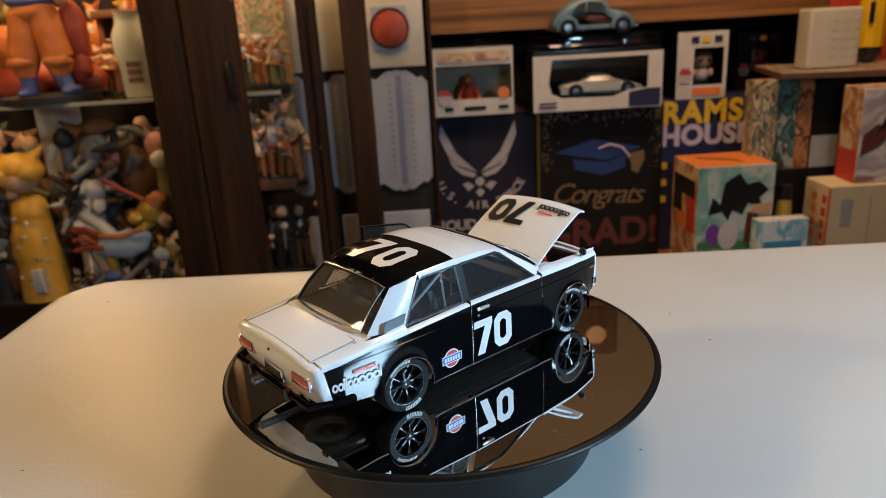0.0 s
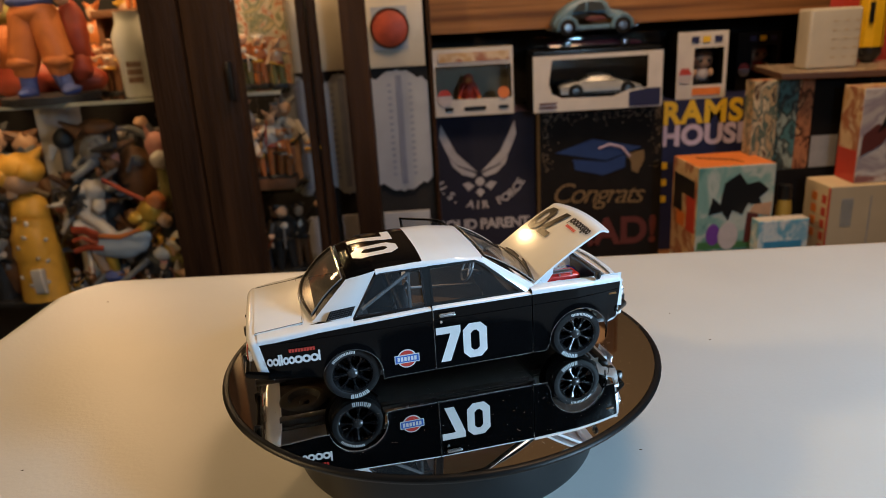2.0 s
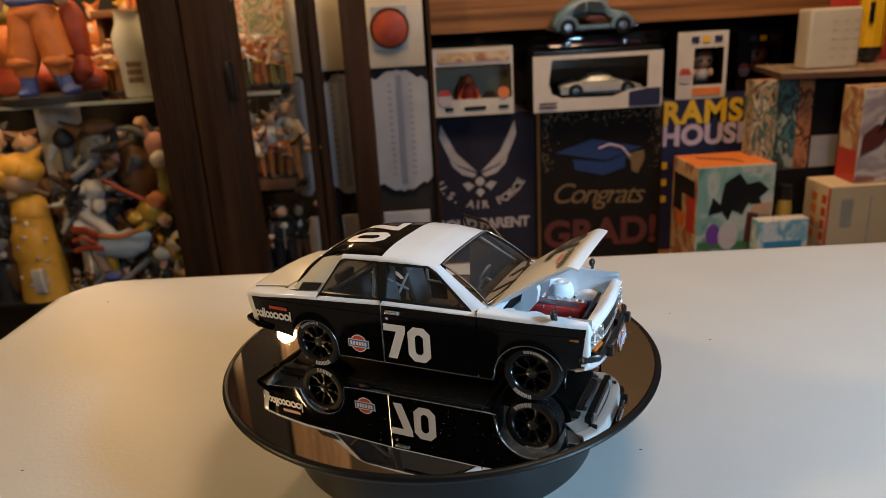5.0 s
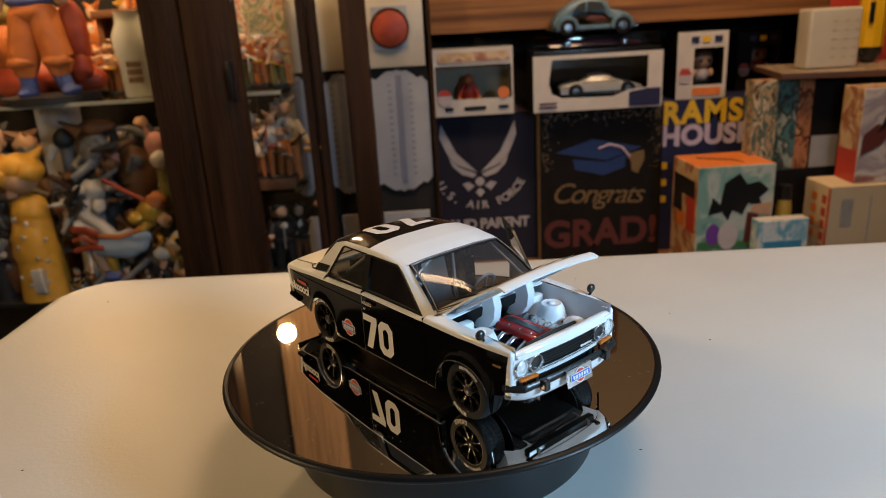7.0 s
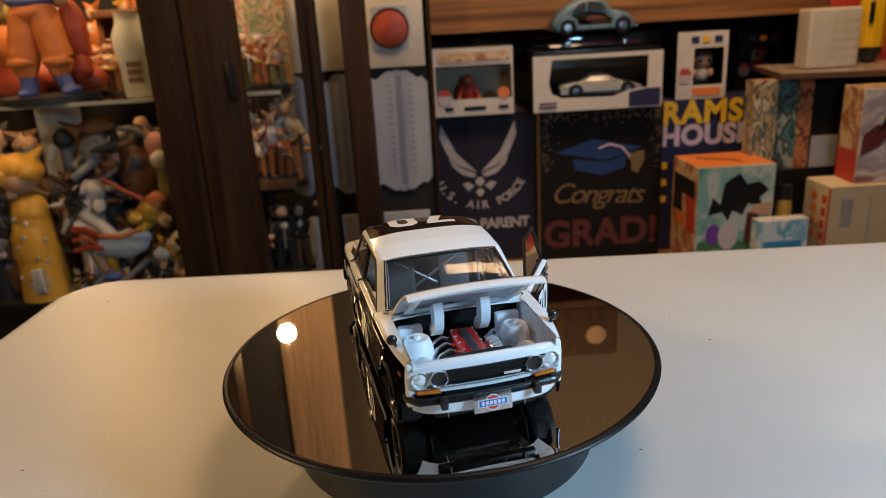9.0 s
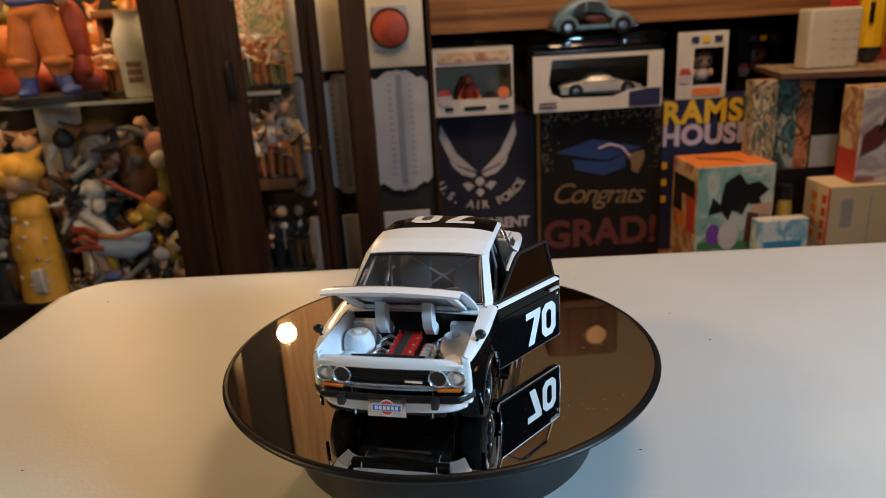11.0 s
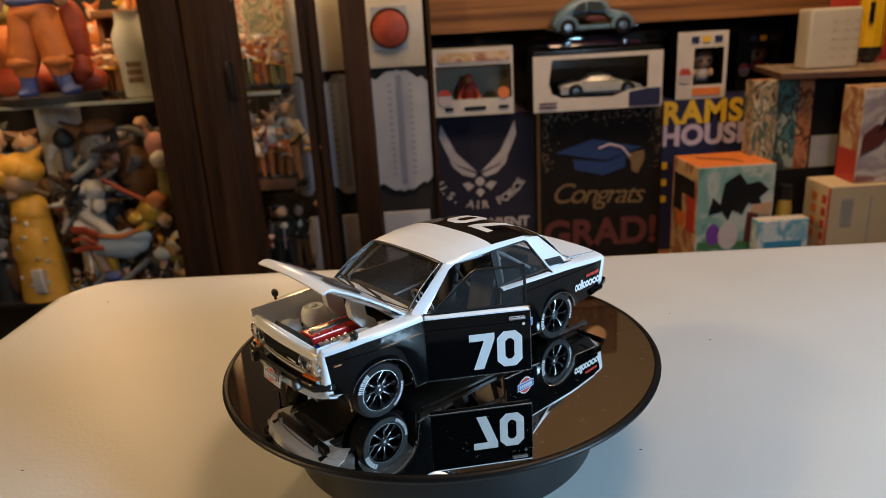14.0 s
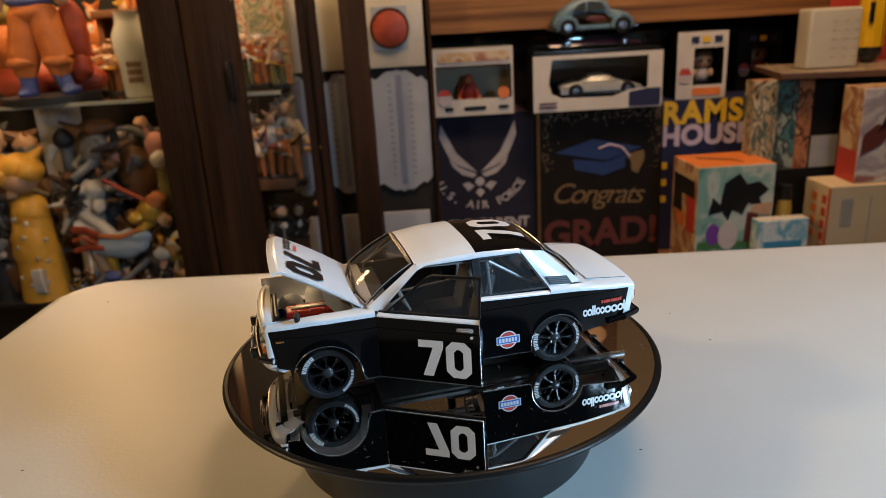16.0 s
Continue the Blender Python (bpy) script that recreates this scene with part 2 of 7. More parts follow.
def seven(bm, x, y, w, h, fn, slot=0):
    t = h * 0.20
    flat(bm, [(x, y + h), (x, y + h - t), (x + w * 0.58, y + h - t), (x + w, y + h - t * 0.9), (x + w, y + h)], fn, None, slot)
    flat(bm, [(x + w * 0.58, y + h - t), (x + w * 0.14, y), (x + w * 0.55, y), (x + w, y + h - t * 0.9)], fn, None, slot)


def zero(bm, x, y, w, h, fn, slot=0):
    c, t = w * 0.26, w * 0.32
    o = [(c, 0), (w - c, 0), (w, c), (w, h - c), (w - c, h), (c, h), (0, h - c), (0, c)]
    d = c * 0.45
    i = [(t + d, t), (w - t - d, t), (w - t, t + d), (w - t, h - t - d), (w - t - d, h - t), (t + d, h - t), (t, h - t - d), (t, t + d)]
    ring2d(bm, [(x + a, y + b) for a, b in o], [(x + a, y + b) for a, b in i], fn, slot)


def lettering(text, size, m, material, parent, name="lettering", depth=0.0004, align="CENTER", shear=0.0, spacing=1.0, bold=0.0):
    cu = bpy.data.curves.new(name, "FONT")
    cu.body, cu.size, cu.extrude, cu.align_x, cu.align_y = text, size, depth, align, "CENTER"
    cu.shear, cu.space_character, cu.offset = shear, spacing, bold
    tmp = new(name, cu)
    dg = bpy.context.evaluated_depsgraph_get()
    me = bpy.data.meshes.new_from_object(tmp.evaluated_get(dg))
    bpy.data.objects.remove(tmp)
    bpy.data.curves.remove(cu)
    me.materials.clear()
    me.materials.append(material)
    ob = new(name, me)
    ob.parent = parent
    ob.matrix_local = m
    return ob


def lerp(x, xs, ys):
    return float(np.interp(x, xs, ys))


# ---------------------------------------------------------------- the room
def room():
    bm = bmesh.new()
    box(bm, -3.0, 3.0, -2.2, 3.2, -0.80, -0.78)
    solid("floor", bm, CARPET, "brown carpet floor of the hobby room", "floor", kind="structure")
    bm = bmesh.new()
    box(bm, -3.0, 3.0, -2.2, 3.2, 1.66, 1.70)
    solid("ceiling", bm, CEILPAINT, "plain painted ceiling of the room", "ceiling", kind="structure")
    # south, west and east walls are unseen, added dark so the black paint reflects little
    for n, b in (("wall_north", (-3.0, 3.0, 1.62, 1.72)), ("wall_south", (-3.0, 3.0, -2.3, -2.2)), ("wall_west", (-3.1, -3.0, -2.2, 1.62)), ("wall_east", (3.0, 3.1, -2.2, 1.62))):
        bm = bmesh.new()
        box(bm, *b, -0.78, 1.66)
        solid(n, bm, WALLPAINT if n == "wall_north" else DARKWALL, "plain tan painted wall" if n == "wall_north" else "unseen wall added in dark brown to keep reflections dim", "wall", kind="structure")


def table():
    t = thing("folding_table", "white plastic folding table with rounded corners", "table", pose(-0.298, 0.256, -0.042, 0, 0, -2.2))
    bm = bmesh.new()
    w, d, r = 1.83, 0.76, 0.060
    out = []
    for cx, cy, a in ((w - r, -r, 0), (r, -r, 90), (r, -d + r, 180), (w - r, -d + r, 270)):
        out += [(cx + r * math.cos(radians(a + k * 7.5)), cy + r * math.sin(radians(a + k * 7.5))) for k in range(13)]
    rows = []
    for inset, z in ((0.0, -0.045), (0.0, -0.006), (0.0012, -0.0025), (0.004, -0.0006), (0.009, 0.0)):
        rows.append([bm.verts.new((min(max(x, inset), w - inset), max(min(y, -inset), -d + inset), z)) for x, y in out])
    for u, v in zip(rows, rows[1:]):
        for k in range(len(out)):
            bm.faces.new((u[k], u[(k + 1) % len(out)], v[(k + 1) % len(out)], v[k]))
    bm.faces.new(rows[-1])
    bm.faces.new(rows[0][::-1])
    part("tabletop", bm, TABLE, t)
    for x in (0.25, w - 0.25):
        for y in (-0.1, -d + 0.1):
            bm = bmesh.new()
            tube(bm, (x, y, -0.045), (x, y, -0.737), 0.014)
            part("leg", bm, HUB, t, "grey steel table leg")
    random.seed(5)
    for k in range(46):
        bm = bmesh.new()
        ball(bm, (0, 0, 0), (0.0004 + 0.0005 * random.random(), 0.0004, 0.0002), 6)
        g = part("crumb", bm, SPECK, t)
        g.location = (random.uniform(0.02, 0.85), random.uniform(-0.45, -0.03), 0.0001)


def turntable():
    t = thing("display_turntable", "black round motorised display turntable with mirror top", "turntable", pose(0.0012, 0, -0.042))
    bm = bmesh.new()
    lathe(bm, [(0, 0.0), (0.0718, 0.0), (0.0724, 0.002), (0.0726, 0.036), (0.0722, 0.0390), (0, 0.0390)], None, 128)
    part("base", bm, BASE, t, "black plastic drum base")
    bm = bmesh.new()
    lathe(bm, [(0, 0.0391), (0.0988, 0.0391), (0.1002, 0.0394), (0.1010, 0.0403), (0.1012, 0.0411), (0.1007, 0.0418), (0.0999, 0.0422), (0.0987, 0.0422), (0.0983, 0.0417), (0, 0.0417)], None, 192)
    platter = part("platter", bm, RING, t, "black platter with a narrow raised rim", 30)
    bm = bmesh.new()
    lathe(bm, [(0.0982, 0.0417), (0.0982, 0.042), (0, 0.042)], None, 192)
    part("mirror", bm, MIRROR, platter, "round mirror sheet with fine scratches", 30)
    random.seed(21)
    bm = bmesh.new()
    for k in range(420):
        r, a, d = 0.096 * math.sqrt(random.random()), random.uniform(0, math.tau), random.uniform(0, math.pi)
        l, w = (random.uniform(0.0006, 0.0022), 0.00003) if k % 3 == 0 else (random.uniform(0.0001, 0.0003), 0.00009)
        m = Matrix.Translation((r * math.cos(a), r * math.sin(a), 0.04204)) @ Matrix.Rotation(d, 4, "Z")
        flat(bm, [(-l / 2, -w), (l / 2, -w), (l / 2, w), (-l / 2, w)], lambda u, v: m @ Vector((u, v, 0)))
    tagged(part("dust_and_scratches", bm, DUST, platter, "pale dust and fine scratches", 0), kind="stuff")
    return platter


room()
table()
PLATTER = turntable()


# ---------------------------------------------------------------- the model car: x forward, y to its left, z up from the mirror
# pale metal for thin lines that draw the light caught on black panel edges
GLINTLINE = mat("edge_glint_metal", (0.42, 0.42, 0.42), 0.25, 0.8)
MARKER = mat("dim_amber_marker", (0.30, 0.12, 0.03), 0.3)
UNDER = mat("dark_grey_floor_pan", (0.06, 0.055, 0.05), 0.35, 0.2, 0.2, 150)
AX_R, AX_F, WHEEL_R = -0.0455, 0.0556, 0.0118
ARCHES = ((AX_R, 0.0112, 0.0126), (AX_F, 0.0115, 0.0142))
SILL = 0.0080


def half(x):
    return lerp(x, [-0.086, -0.083, -0.075, -0.06, -0.02, 0.03, 0.055, 0.068, 0.077, 0.082, 0.084], [0.0300, 0.0322, 0.0338, 0.0345, 0.0345, 0.0342, 0.0335, 0.0318, 0.0300, 0.0280, 0.0265])


def belt(x):
    return lerp(x, [-0.085, -0.057, -0.009, 0.034, 0.060, 0.080], [0.0300, 0.0328, 0.0350, 0.0352, 0.0348, 0.0335])


def side_y(x, z):
    w = half(x) - 0.07 * max(0.0, 0.0110 - z) - 0.0003 * (z > 0.0305)
    for cx, cz, r in ARCHES:
        d = math.hypot(x - cx, z - cz) - r
        if z > cz - 0.004:
            w += 0.0010 * math.exp(-max(0.0, d) / 0.0022)
    return w


def low(x):
    z = lerp(x, [-0.085, -0.058, -0.0575, 0.070, 0.0705, 0.084], [0.0165, 0.0135, SILL, SILL, 0.0165, 0.0180])
    for cx, cz, r in ARCHES:
        if abs(x - cx) < r:
            z = max(z, cz + math.sqrt(r * r - (x - cx) ** 2))
    return z


def columns(x0, x1):
    xs = set(np.round(np.linspace(x0, x1, max(3, int(abs(x1 - x0) / 0.0016))), 6))
    for cx, cz, r in ARCHES:
        for k in range(41):
            x = round(cx + r * math.cos(math.pi * k / 40), 6)
            if x0 < x < x1:
                xs.add(x)
    return sorted(xs)


TAIL_END, NOSE_END = -0.0815, 0.0775


def slanted(x, z):
    """Both ends of the body side lean in towards the ground."""
    if x < -0.074:
        return x + min(1.0, (-0.074 - x) / 0.0075) * 0.20 * (0.0315 - z)
    if x > 0.070:
        return x + min(1.0, (x - 0.070) / 0.0075) * 0.12 * (z - 0.034)
    return x


def skin(bm, x0, x1, side, slot=0):
    """The lower body side between two stations, with its wheel arch and a lip turned in."""
    prev = None
    for x in columns(x0, x1):
        a, b = low(x), belt(x)
        zs = [a + (b - a) * k / 9 for k in range(10)]
        if b - a > 0.006:
            zs = sorted(zs + [z for z in (0.0304, 0.0306) if a < z < b])
            zs = zs if len(zs) == 12 else zs + [b] * (12 - len(zs))
        else:
            zs = zs + [b] * 2
        row = [bm.verts.new((x, side * (side_y(x, a) - 0.0012), a + 0.0002)), bm.verts.new((x, side * (side_y(x, a) - 0.0003), a))] + [bm.verts.new((x, side * side_y(x, z), z)) for z in zs]
        if prev:
            for k in range(len(row) - 1):
                bm.faces.new((prev[k], row[k], row[k + 1], prev[k + 1])).material_index = 1 if k == 0 and abs(prev[1].co.z - row[1].co.z) < 0.0010 else slot
        prev = row
    for v in bm.verts:
        v.co.x = slanted(v.co.x, v.co.z)
    bmesh.ops.remove_doubles(bm, verts=bm.verts, dist=1e-6)


def shoulder(bm, x0, x1, side, inner, slot=0, h=1.0):
    """The white strip over the belt line, turning in to y = inner(x) at its top."""
    def fn(u, v):
        x = x0 + (x1 - x0) * u
        w, b = side_y(x, belt(x)), belt(x)
        k = inner(x)
        ys = [w, w - 0.0001, w - 0.0006, w - 0.0015, w - 0.0015 + (k[0] - w + 0.0015) * 0.5, k[0]]
        zs = [b, b + 0.0011 * h, b + 0.0018 * h, b + 0.0021 * h, (b + 0.0021 * h + k[1]) / 2 + 0.0001, k[1]]
        i = min(int(v * 5 + 1e-6), 4)
        f = v * 5 - i
        return (x, side * (ys[i] + (ys[i + 1] - ys[i]) * f), zs[i] + (zs[i + 1] - zs[i]) * f)
    grid(bm, max(4, int(abs(x1 - x0) / 0.003)), 5, fn, slot)


CAR_LABEL = "black and white racing model saloon with open bonnet and driver's door"
CAR = thing("model_car", CAR_LABEL, "model car")


# stations of the cabin
def roof_pt(x, v):
    """Roof surface: v from -1 (right) to 1 (left)."""
    zc = lerp(x, [-0.0490, -0.0435, -0.039, -0.033, -0.024, -0.012, 0.002, 0.010, 0.0165], [0.0472, 0.0519, 0.0544, 0.0557, 0.0564, 0.0566, 0.0558, 0.0546, 0.0532])
    ze = lerp(x, [-0.0490, -0.0435, -0.032, -0.014, 0.002, 0.0148], [0.0464, 0.0504, 0.0536, 0.0545, 0.0541, 0.0526])
    ye = lerp(x, [-0.0490, -0.032, -0.002, 0.0165], [0.0240, 0.0260, 0.0267, 0.0250])
    a = abs(v)
    return Vector((x, ye * v, ze + (zc - ze) * (1 - a ** 3.4)))


ROOF_F, ROOF_R, BAND = 0.0148, -0.0435, -0.0118
WS_TOP, WS_BASE = (0.0148, 0.0250, 0.0526), (0.0365, 0.0290, 0.0380)
RW_TOP, RW_BASE = (-0.0455, 0.0248, 0.0487), (-0.0585, 0.0275, 0.0362)


def windscreen_pt(u, v, front=True):
    """u from -1 to 1 across, v from 0 at the base to 1 at the roof."""
    if front:
        top = roof_pt(ROOF_F, u)
        base = Vector((0.0367 + 0.0040 * (1 - u * u), 0.0292 * u, 0.0380 + 0.0012 * (1 - u * u)))
    else:
        top = roof_pt(ROOF_R, u)
        base = Vector((-0.0586 - 0.0038 * (1 - u * u), 0.0270 * u, 0.0356 + 0.0010 * (1 - u * u)))
    p = base.lerp(top, v)
    bulge = math.sin(math.pi * v) * 0.0008
    return p + Vector((bulge if front else -bulge, 0, bulge))


def deck_z(x, y):
    e = belt(x) + 0.0018
    return e + 0.0022 * (1 - (y / 0.0345) ** 2)


def quarter_inner(x):
    f = lerp(x, [-0.0680, -0.0560], [0.0, 1.0])
    f = f * f * (3 - 2 * f)
    d = deck_z(x, 0.027)
    return (0.0270 + 0.0048 * f, d + (belt(x) + 0.0028 - d) * f)


def glass_side_pts(x, v):
    """Side glass: v from 0 at the belt to 1 at the roof rail; half width and height."""
    z0, z1 = belt(x) + 0.0024, lerp(x, [-0.047, -0.030, 0.0, 0.02], [0.0478, 0.0522, 0.0532, 0.0515])
    y0, y1 = 0.0318, lerp(x, [-0.047, -0.03, 0.0, 0.02], [0.0252, 0.0269, 0.0275, 0.0257])
    return (y0 + (y1 - y0) * v, z0 + (z1 - z0) * v)


def side_pane_point(x, z, side, out=0.0):
    z0 = belt(x) + 0.0010
    z1 = 0.0530
    f = (z - z0) / (z1 - z0)
    return Vector((x, side * (0.0318 + (0.0273 - 0.0318) * f + out), z))


REAR_WIN = [(-0.0432, 0.0356), (-0.0122, 0.0362), (-0.0125, 0.0524), (-0.0304, 0.0522), (-0.0324, 0.0512)]
DOOR_WIN = [(-0.0098, 0.0362), (0.0312, 0.0362), (0.0132, 0.0512), (0.0106, 0.0524), (-0.0098, 0.0526)]


def inset(pts, d):
    """A convex outline drawn in by d."""
    n, out = len(pts), []
    area = sum(pts[i][0] * pts[(i + 1) % n][1] - pts[(i + 1) % n][0] * pts[i][1] for i in range(n))
    sg = 1 if area > 0 else -1
    for i in range(n):
        p, q, r = Vector(pts[i - 1]), Vector(pts[i]), Vector(pts[(i + 1) % n])
        a, b = (q - p).normalized(), (r - q).normalized()
        na, nb = Vector((-a.y, a.x)) * sg, Vector((-b.y, b.x)) * sg
        m = (na + nb).normalized()
        out.append(tuple(q + m * (d / max(0.3, m.dot(na)))))
    return out


def window_frame(bm, pts, side, t, out, depth=0.0012):
    i = inset(pts, t)
    n = len(pts)
    rows = [[bm.verts.new(side_pane_point(x, z, side, o)) for x, z in loop] for loop, o in ((pts, out - depth), (pts, out), (i, out), (i, out - depth))]
    for u, v in zip(rows, rows[1:]):
        for k in range(n):
            bm.faces.new((u[k], u[(k + 1) % n], v[(k + 1) % n], v[k]))


def body():
    for side in (1, -1):
        bm = bmesh.new()
        skin(bm, 0.0340, NOSE_END, side)
        fender = part("front_wing", bm, [BLACK, BAY], CAR, "gloss black front wing")
        bm = bmesh.new()
        shoulder(bm, 0.0340, 0.0778, side, lambda x: (0.0275 if x > 0.0375 else 0.0300, belt(x) + 0.0024))
        part("wing_top", bm, WHITE, fender, "white wing top")
        bm = bmesh.new()
        box(bm, 0.0712, 0.0748, side * half(0.073) - 0.0006, side * half(0.073) + 0.0003, 0.0287, 0.0294, 0.0002, m=None)
        part("side_marker", bm, MARKER, fender, "small amber side marker")
        bm = bmesh.new()
        pipe(bm, [(x, side * (side_y(x, low(x)) + 0.0001), low(x)) for x in columns(0.0345, 0.0690)], 0.00013, 6)
        part("edge_glint", bm, GLINTLINE, fender, "thin bright line for the light caught by the arch lip")
        bm = bmesh.new()
        skin(bm, TAIL_END, -0.0106, side)
        quarter = part("rear_wing", bm, [BLACK, BAY], CAR, "gloss black rear wing")
        bm = bmesh.new()
        pipe(bm, [(x, side * (side_y(x, low(x)) + 0.0001), low(x)) for x in columns(-0.0570, -0.0110)], 0.00013, 6)
        part("edge_glint", bm, GLINTLINE, quarter, "thin bright line for the light caught by the arch lip")
        bm = bmesh.new()
        shoulder(bm, -0.0815, -0.0430, side, quarter_inner)
        shoulder(bm, -0.0430, -0.0106, side, lambda x: (0.0318, belt(x) + 0.0012), h=0.5)
        part("wing_top", bm, WHITE, quarter, "white wing top")
        # pillar behind the rear side window, down to the deck
        bm = bmesh.new()

        def pil(u, v):
            a = Vector((-0.0432, 0, 0.0356)).lerp(Vector((-0.0314, 0, 0.0533)), v)
            f = v
            b = Vector((-0.0592, 0, 0.0356)).lerp(Vector((-0.0435, 0, 0.0504)), v)
            p = a.lerp(b, u)
            ya, yb = 0.0318 + (0.0268 - 0.0318) * f, 0.0286 + (0.0242 - 0.0286) * f
            y = ya + (yb - ya) * u ** 2
            return (p.x, side * y, p.z)
        grid(bm, 6, 8, pil)
        part("rear_pillar", bm, WHITE, CAR)
        # roof rail over the side windows
        bm = bmesh.new()

        def rail(u, v):
            x = -0.0316 + (0.0142 + 0.0316) * u
            e = roof_pt(x, 1)
            zlo = lerp(x, [-0.0325, -0.0295, 0.0102, 0.0155], [0.0510, 0.0521, 0.0521, 0.0502])
            lo = Vector((x, side_pane_point(x, zlo, 1).y + 0.0002, zlo))
            p = lo.lerp(Vector((x, e.y, e.z)), v)
            p.y += 0.0006 * math.sin(math.pi * v)
            return (p.x, side * p.y, p.z)
        grid(bm, 24, 4, rail)
        part("roof_rail", bm, WHITE, CAR)
        # windscreen pillar
        bm = bmesh.new()
        pts = [(Vector((0.0367, side * 0.0292, 0.0378)), Vector((0.0316, side * 0.0319, 0.0362))), (Vector(WS_TOP) * Vector((1, side, 1)), Vector((0.0128, side * 0.0277, 0.0519)))]

        def pil2(u, v):
            a = pts[0][0].lerp(pts[1][0], v)
            b = pts[0][1].lerp(pts[1][1], v)
            p = a.lerp(b, u)
            return (p.x, p.y + side * 0.0005 * math.sin(math.pi * u), p.z)
        grid(bm, 3, 8, pil2)
        part("windscreen_pillar", bm, WHITE, CAR)
        # centre post
        bm = bmesh.new()
        grid(bm, 1, 6, lambda u, v: side_pane_point(-0.0128 + 0.0032 * u, 0.0360 + 0.0166 * v, side, 0.0003))
        thicken(bm, 0.0012)
        part("door_post", bm, TRIM, CAR, "black door post")
        # rear side window
        bm = bmesh.new()
        window_frame(bm, REAR_WIN, side, 0.0007, 0.0004)
        win = part("rear_side_window", bm, SILVER, CAR, "bright metal window surround")
        bm = bmesh.new()
        flat(bm, inset(REAR_WIN, 0.0006), lambda x, z: side_pane_point(x, z, side, -0.0004))
        pane(part("pane", bm, CARGLASS, win))
        # air outlet behind it
        bm = bmesh.new()
        def vent_pt(a, b, out=0.0):
            return (-0.0540 + 0.0105 * a + 0.0022 * b, side * (0.0318 - 0.0011 * b + out), 0.0362 + 0.0009 * a + 0.0036 * b)
        flat(bm, [(0, 0), (1, 0), (1, 1), (0, 1)], lambda a, b: vent_pt(a, b, 0.0001))
        vent = part("air_outlet", bm, INK, CAR, "black louvred air outlet")
        bm = bmesh.new()
        for k in range(4):
            v = 0.14 + 0.22 * k
            flat(bm, [(0.06, v), (0.94, v), (0.94, v + 0.07), (0.06, v + 0.07)], lambda a, b: vent_pt(a, b, 0.0003))
        for k in range(9):
            v = 0.06 + 0.105 * k
            flat(bm, [(v, 0.06), (v + 0.018, 0.06), (v + 0.018, 0.94), (v, 0.94)], lambda a, b: vent_pt(a, b, 0.0004))
        part("louvre", bm, HUB, vent, smooth=0)

    # roof, its dark rear half and the number on it
    bm = bmesh.new()
    grid(bm, 26, 20, lambda u, v: roof_pt(BAND + (ROOF_F - BAND) * u, 2 * v - 1))
    roof = part("roof", bm, WHITE, CAR, "white front half of roof")
    bm = bmesh.new()
    grid(bm, 20, 20, lambda u, v: roof_pt(ROOF_R + (BAND - ROOF_R) * u, 2 * v - 1))
    band = part("roof_panel", bm, BLACK, CAR, "gloss black rear half of roof")

    def on_roof(u, v):
        p = roof_pt(v, u / 0.0265)
        return p + Vector((0, 0, 0.0003))

    for kind, off in (("seven", 0.0165), ("zero", -0.0015)):
        bm = bmesh.new()
        (seven if kind == "seven" else zero)(bm, 0, 0, 0.0138, 0.0200, lambda a, b: Vector((a, b, 0)))
        for k in range(1, 13):
            for axis in (0, 1):
                co, no = Vector((0, 0, 0)), Vector((0, 0, 0))
                co[axis], no[axis] = 0.0017 * k, 1
                bmesh.ops.bisect_plane(bm, geom=list(bm.verts) + list(bm.edges) + list(bm.faces), plane_co=co, plane_no=no)
        for v in bm.verts:
            v.co = on_roof(off - v.co.x, -0.0388 + v.co.y)
        part("number", bm, DECAL, band, "white block number seventy on the roof")

    # bonnet surround, scuttle and rear deck
    bm = bmesh.new()
    grid(bm, 4, 16, lambda u, v: (0.0330 + 0.0092 * u, (2 * v - 1) * 0.0292, 0.0372 + 0.0004 + 0.0010 * (1 - (2 * v - 1) ** 2) - 0.0010 * u))
    thicken(bm, 0.0006)
    part("scuttle", bm, WHITE, CAR, "white scuttle under the windscreen")
    bm = bmesh.new()
    grid(bm, 14, 18, lambda u, v: (-0.0825 + (0.0825 - 0.0630) * u, (2 * v - 1) * 0.0268, deck_z(-0.0825 + 0.0195 * u, (2 * v - 1) * 0.0268) + 0.0003))
    thicken(bm, 0.0008)
    boot = part("boot_lid", bm, WHITE, CAR, "white boot lid")
    bm = bmesh.new()
    edge_line = [(-0.0822, 0.0268), (-0.0730, 0.0268), (-0.0632, 0.0268), (-0.0632, 0.0), (-0.0632, -0.0268), (-0.0730, -0.0268), (-0.0822, -0.0268)]
    pipe(bm, [(x, y, deck_z(x, y) + 0.0004) for x, y in edge_line], 0.00013, 6)
    part("shut_line", bm, TRIM, boot, "dark gap round the lid")
    bm = bmesh.new()
    grid(bm, 4, 18, lambda u, v: (-0.0632 + 0.0060 * u, (2 * v - 1) * 0.0290, deck_z(-0.0632 + 0.006 * u, (2 * v - 1) * 0.029) - 0.0002))
    part("rear_deck", bm, WHITE, CAR)

    # screens
    for front in (True, False):
        bm = bmesh.new()

        def edge(k, t):
            s = (0.985 if front else 0.945) - t * 0.04
            a, b = 0.012 + t * 0.045, (0.985 if front else 0.955) - t * 0.05
            q = k / 48 * 4
            side_k, f = int(q) % 4, q - int(q)
            c = [(-s, a), (s, a), (s, b), (-s, b)]
            p, r = c[side_k], c[(side_k + 1) % 4]
            return (p[0] + (r[0] - p[0]) * f, p[1] + (r[1] - p[1]) * f)
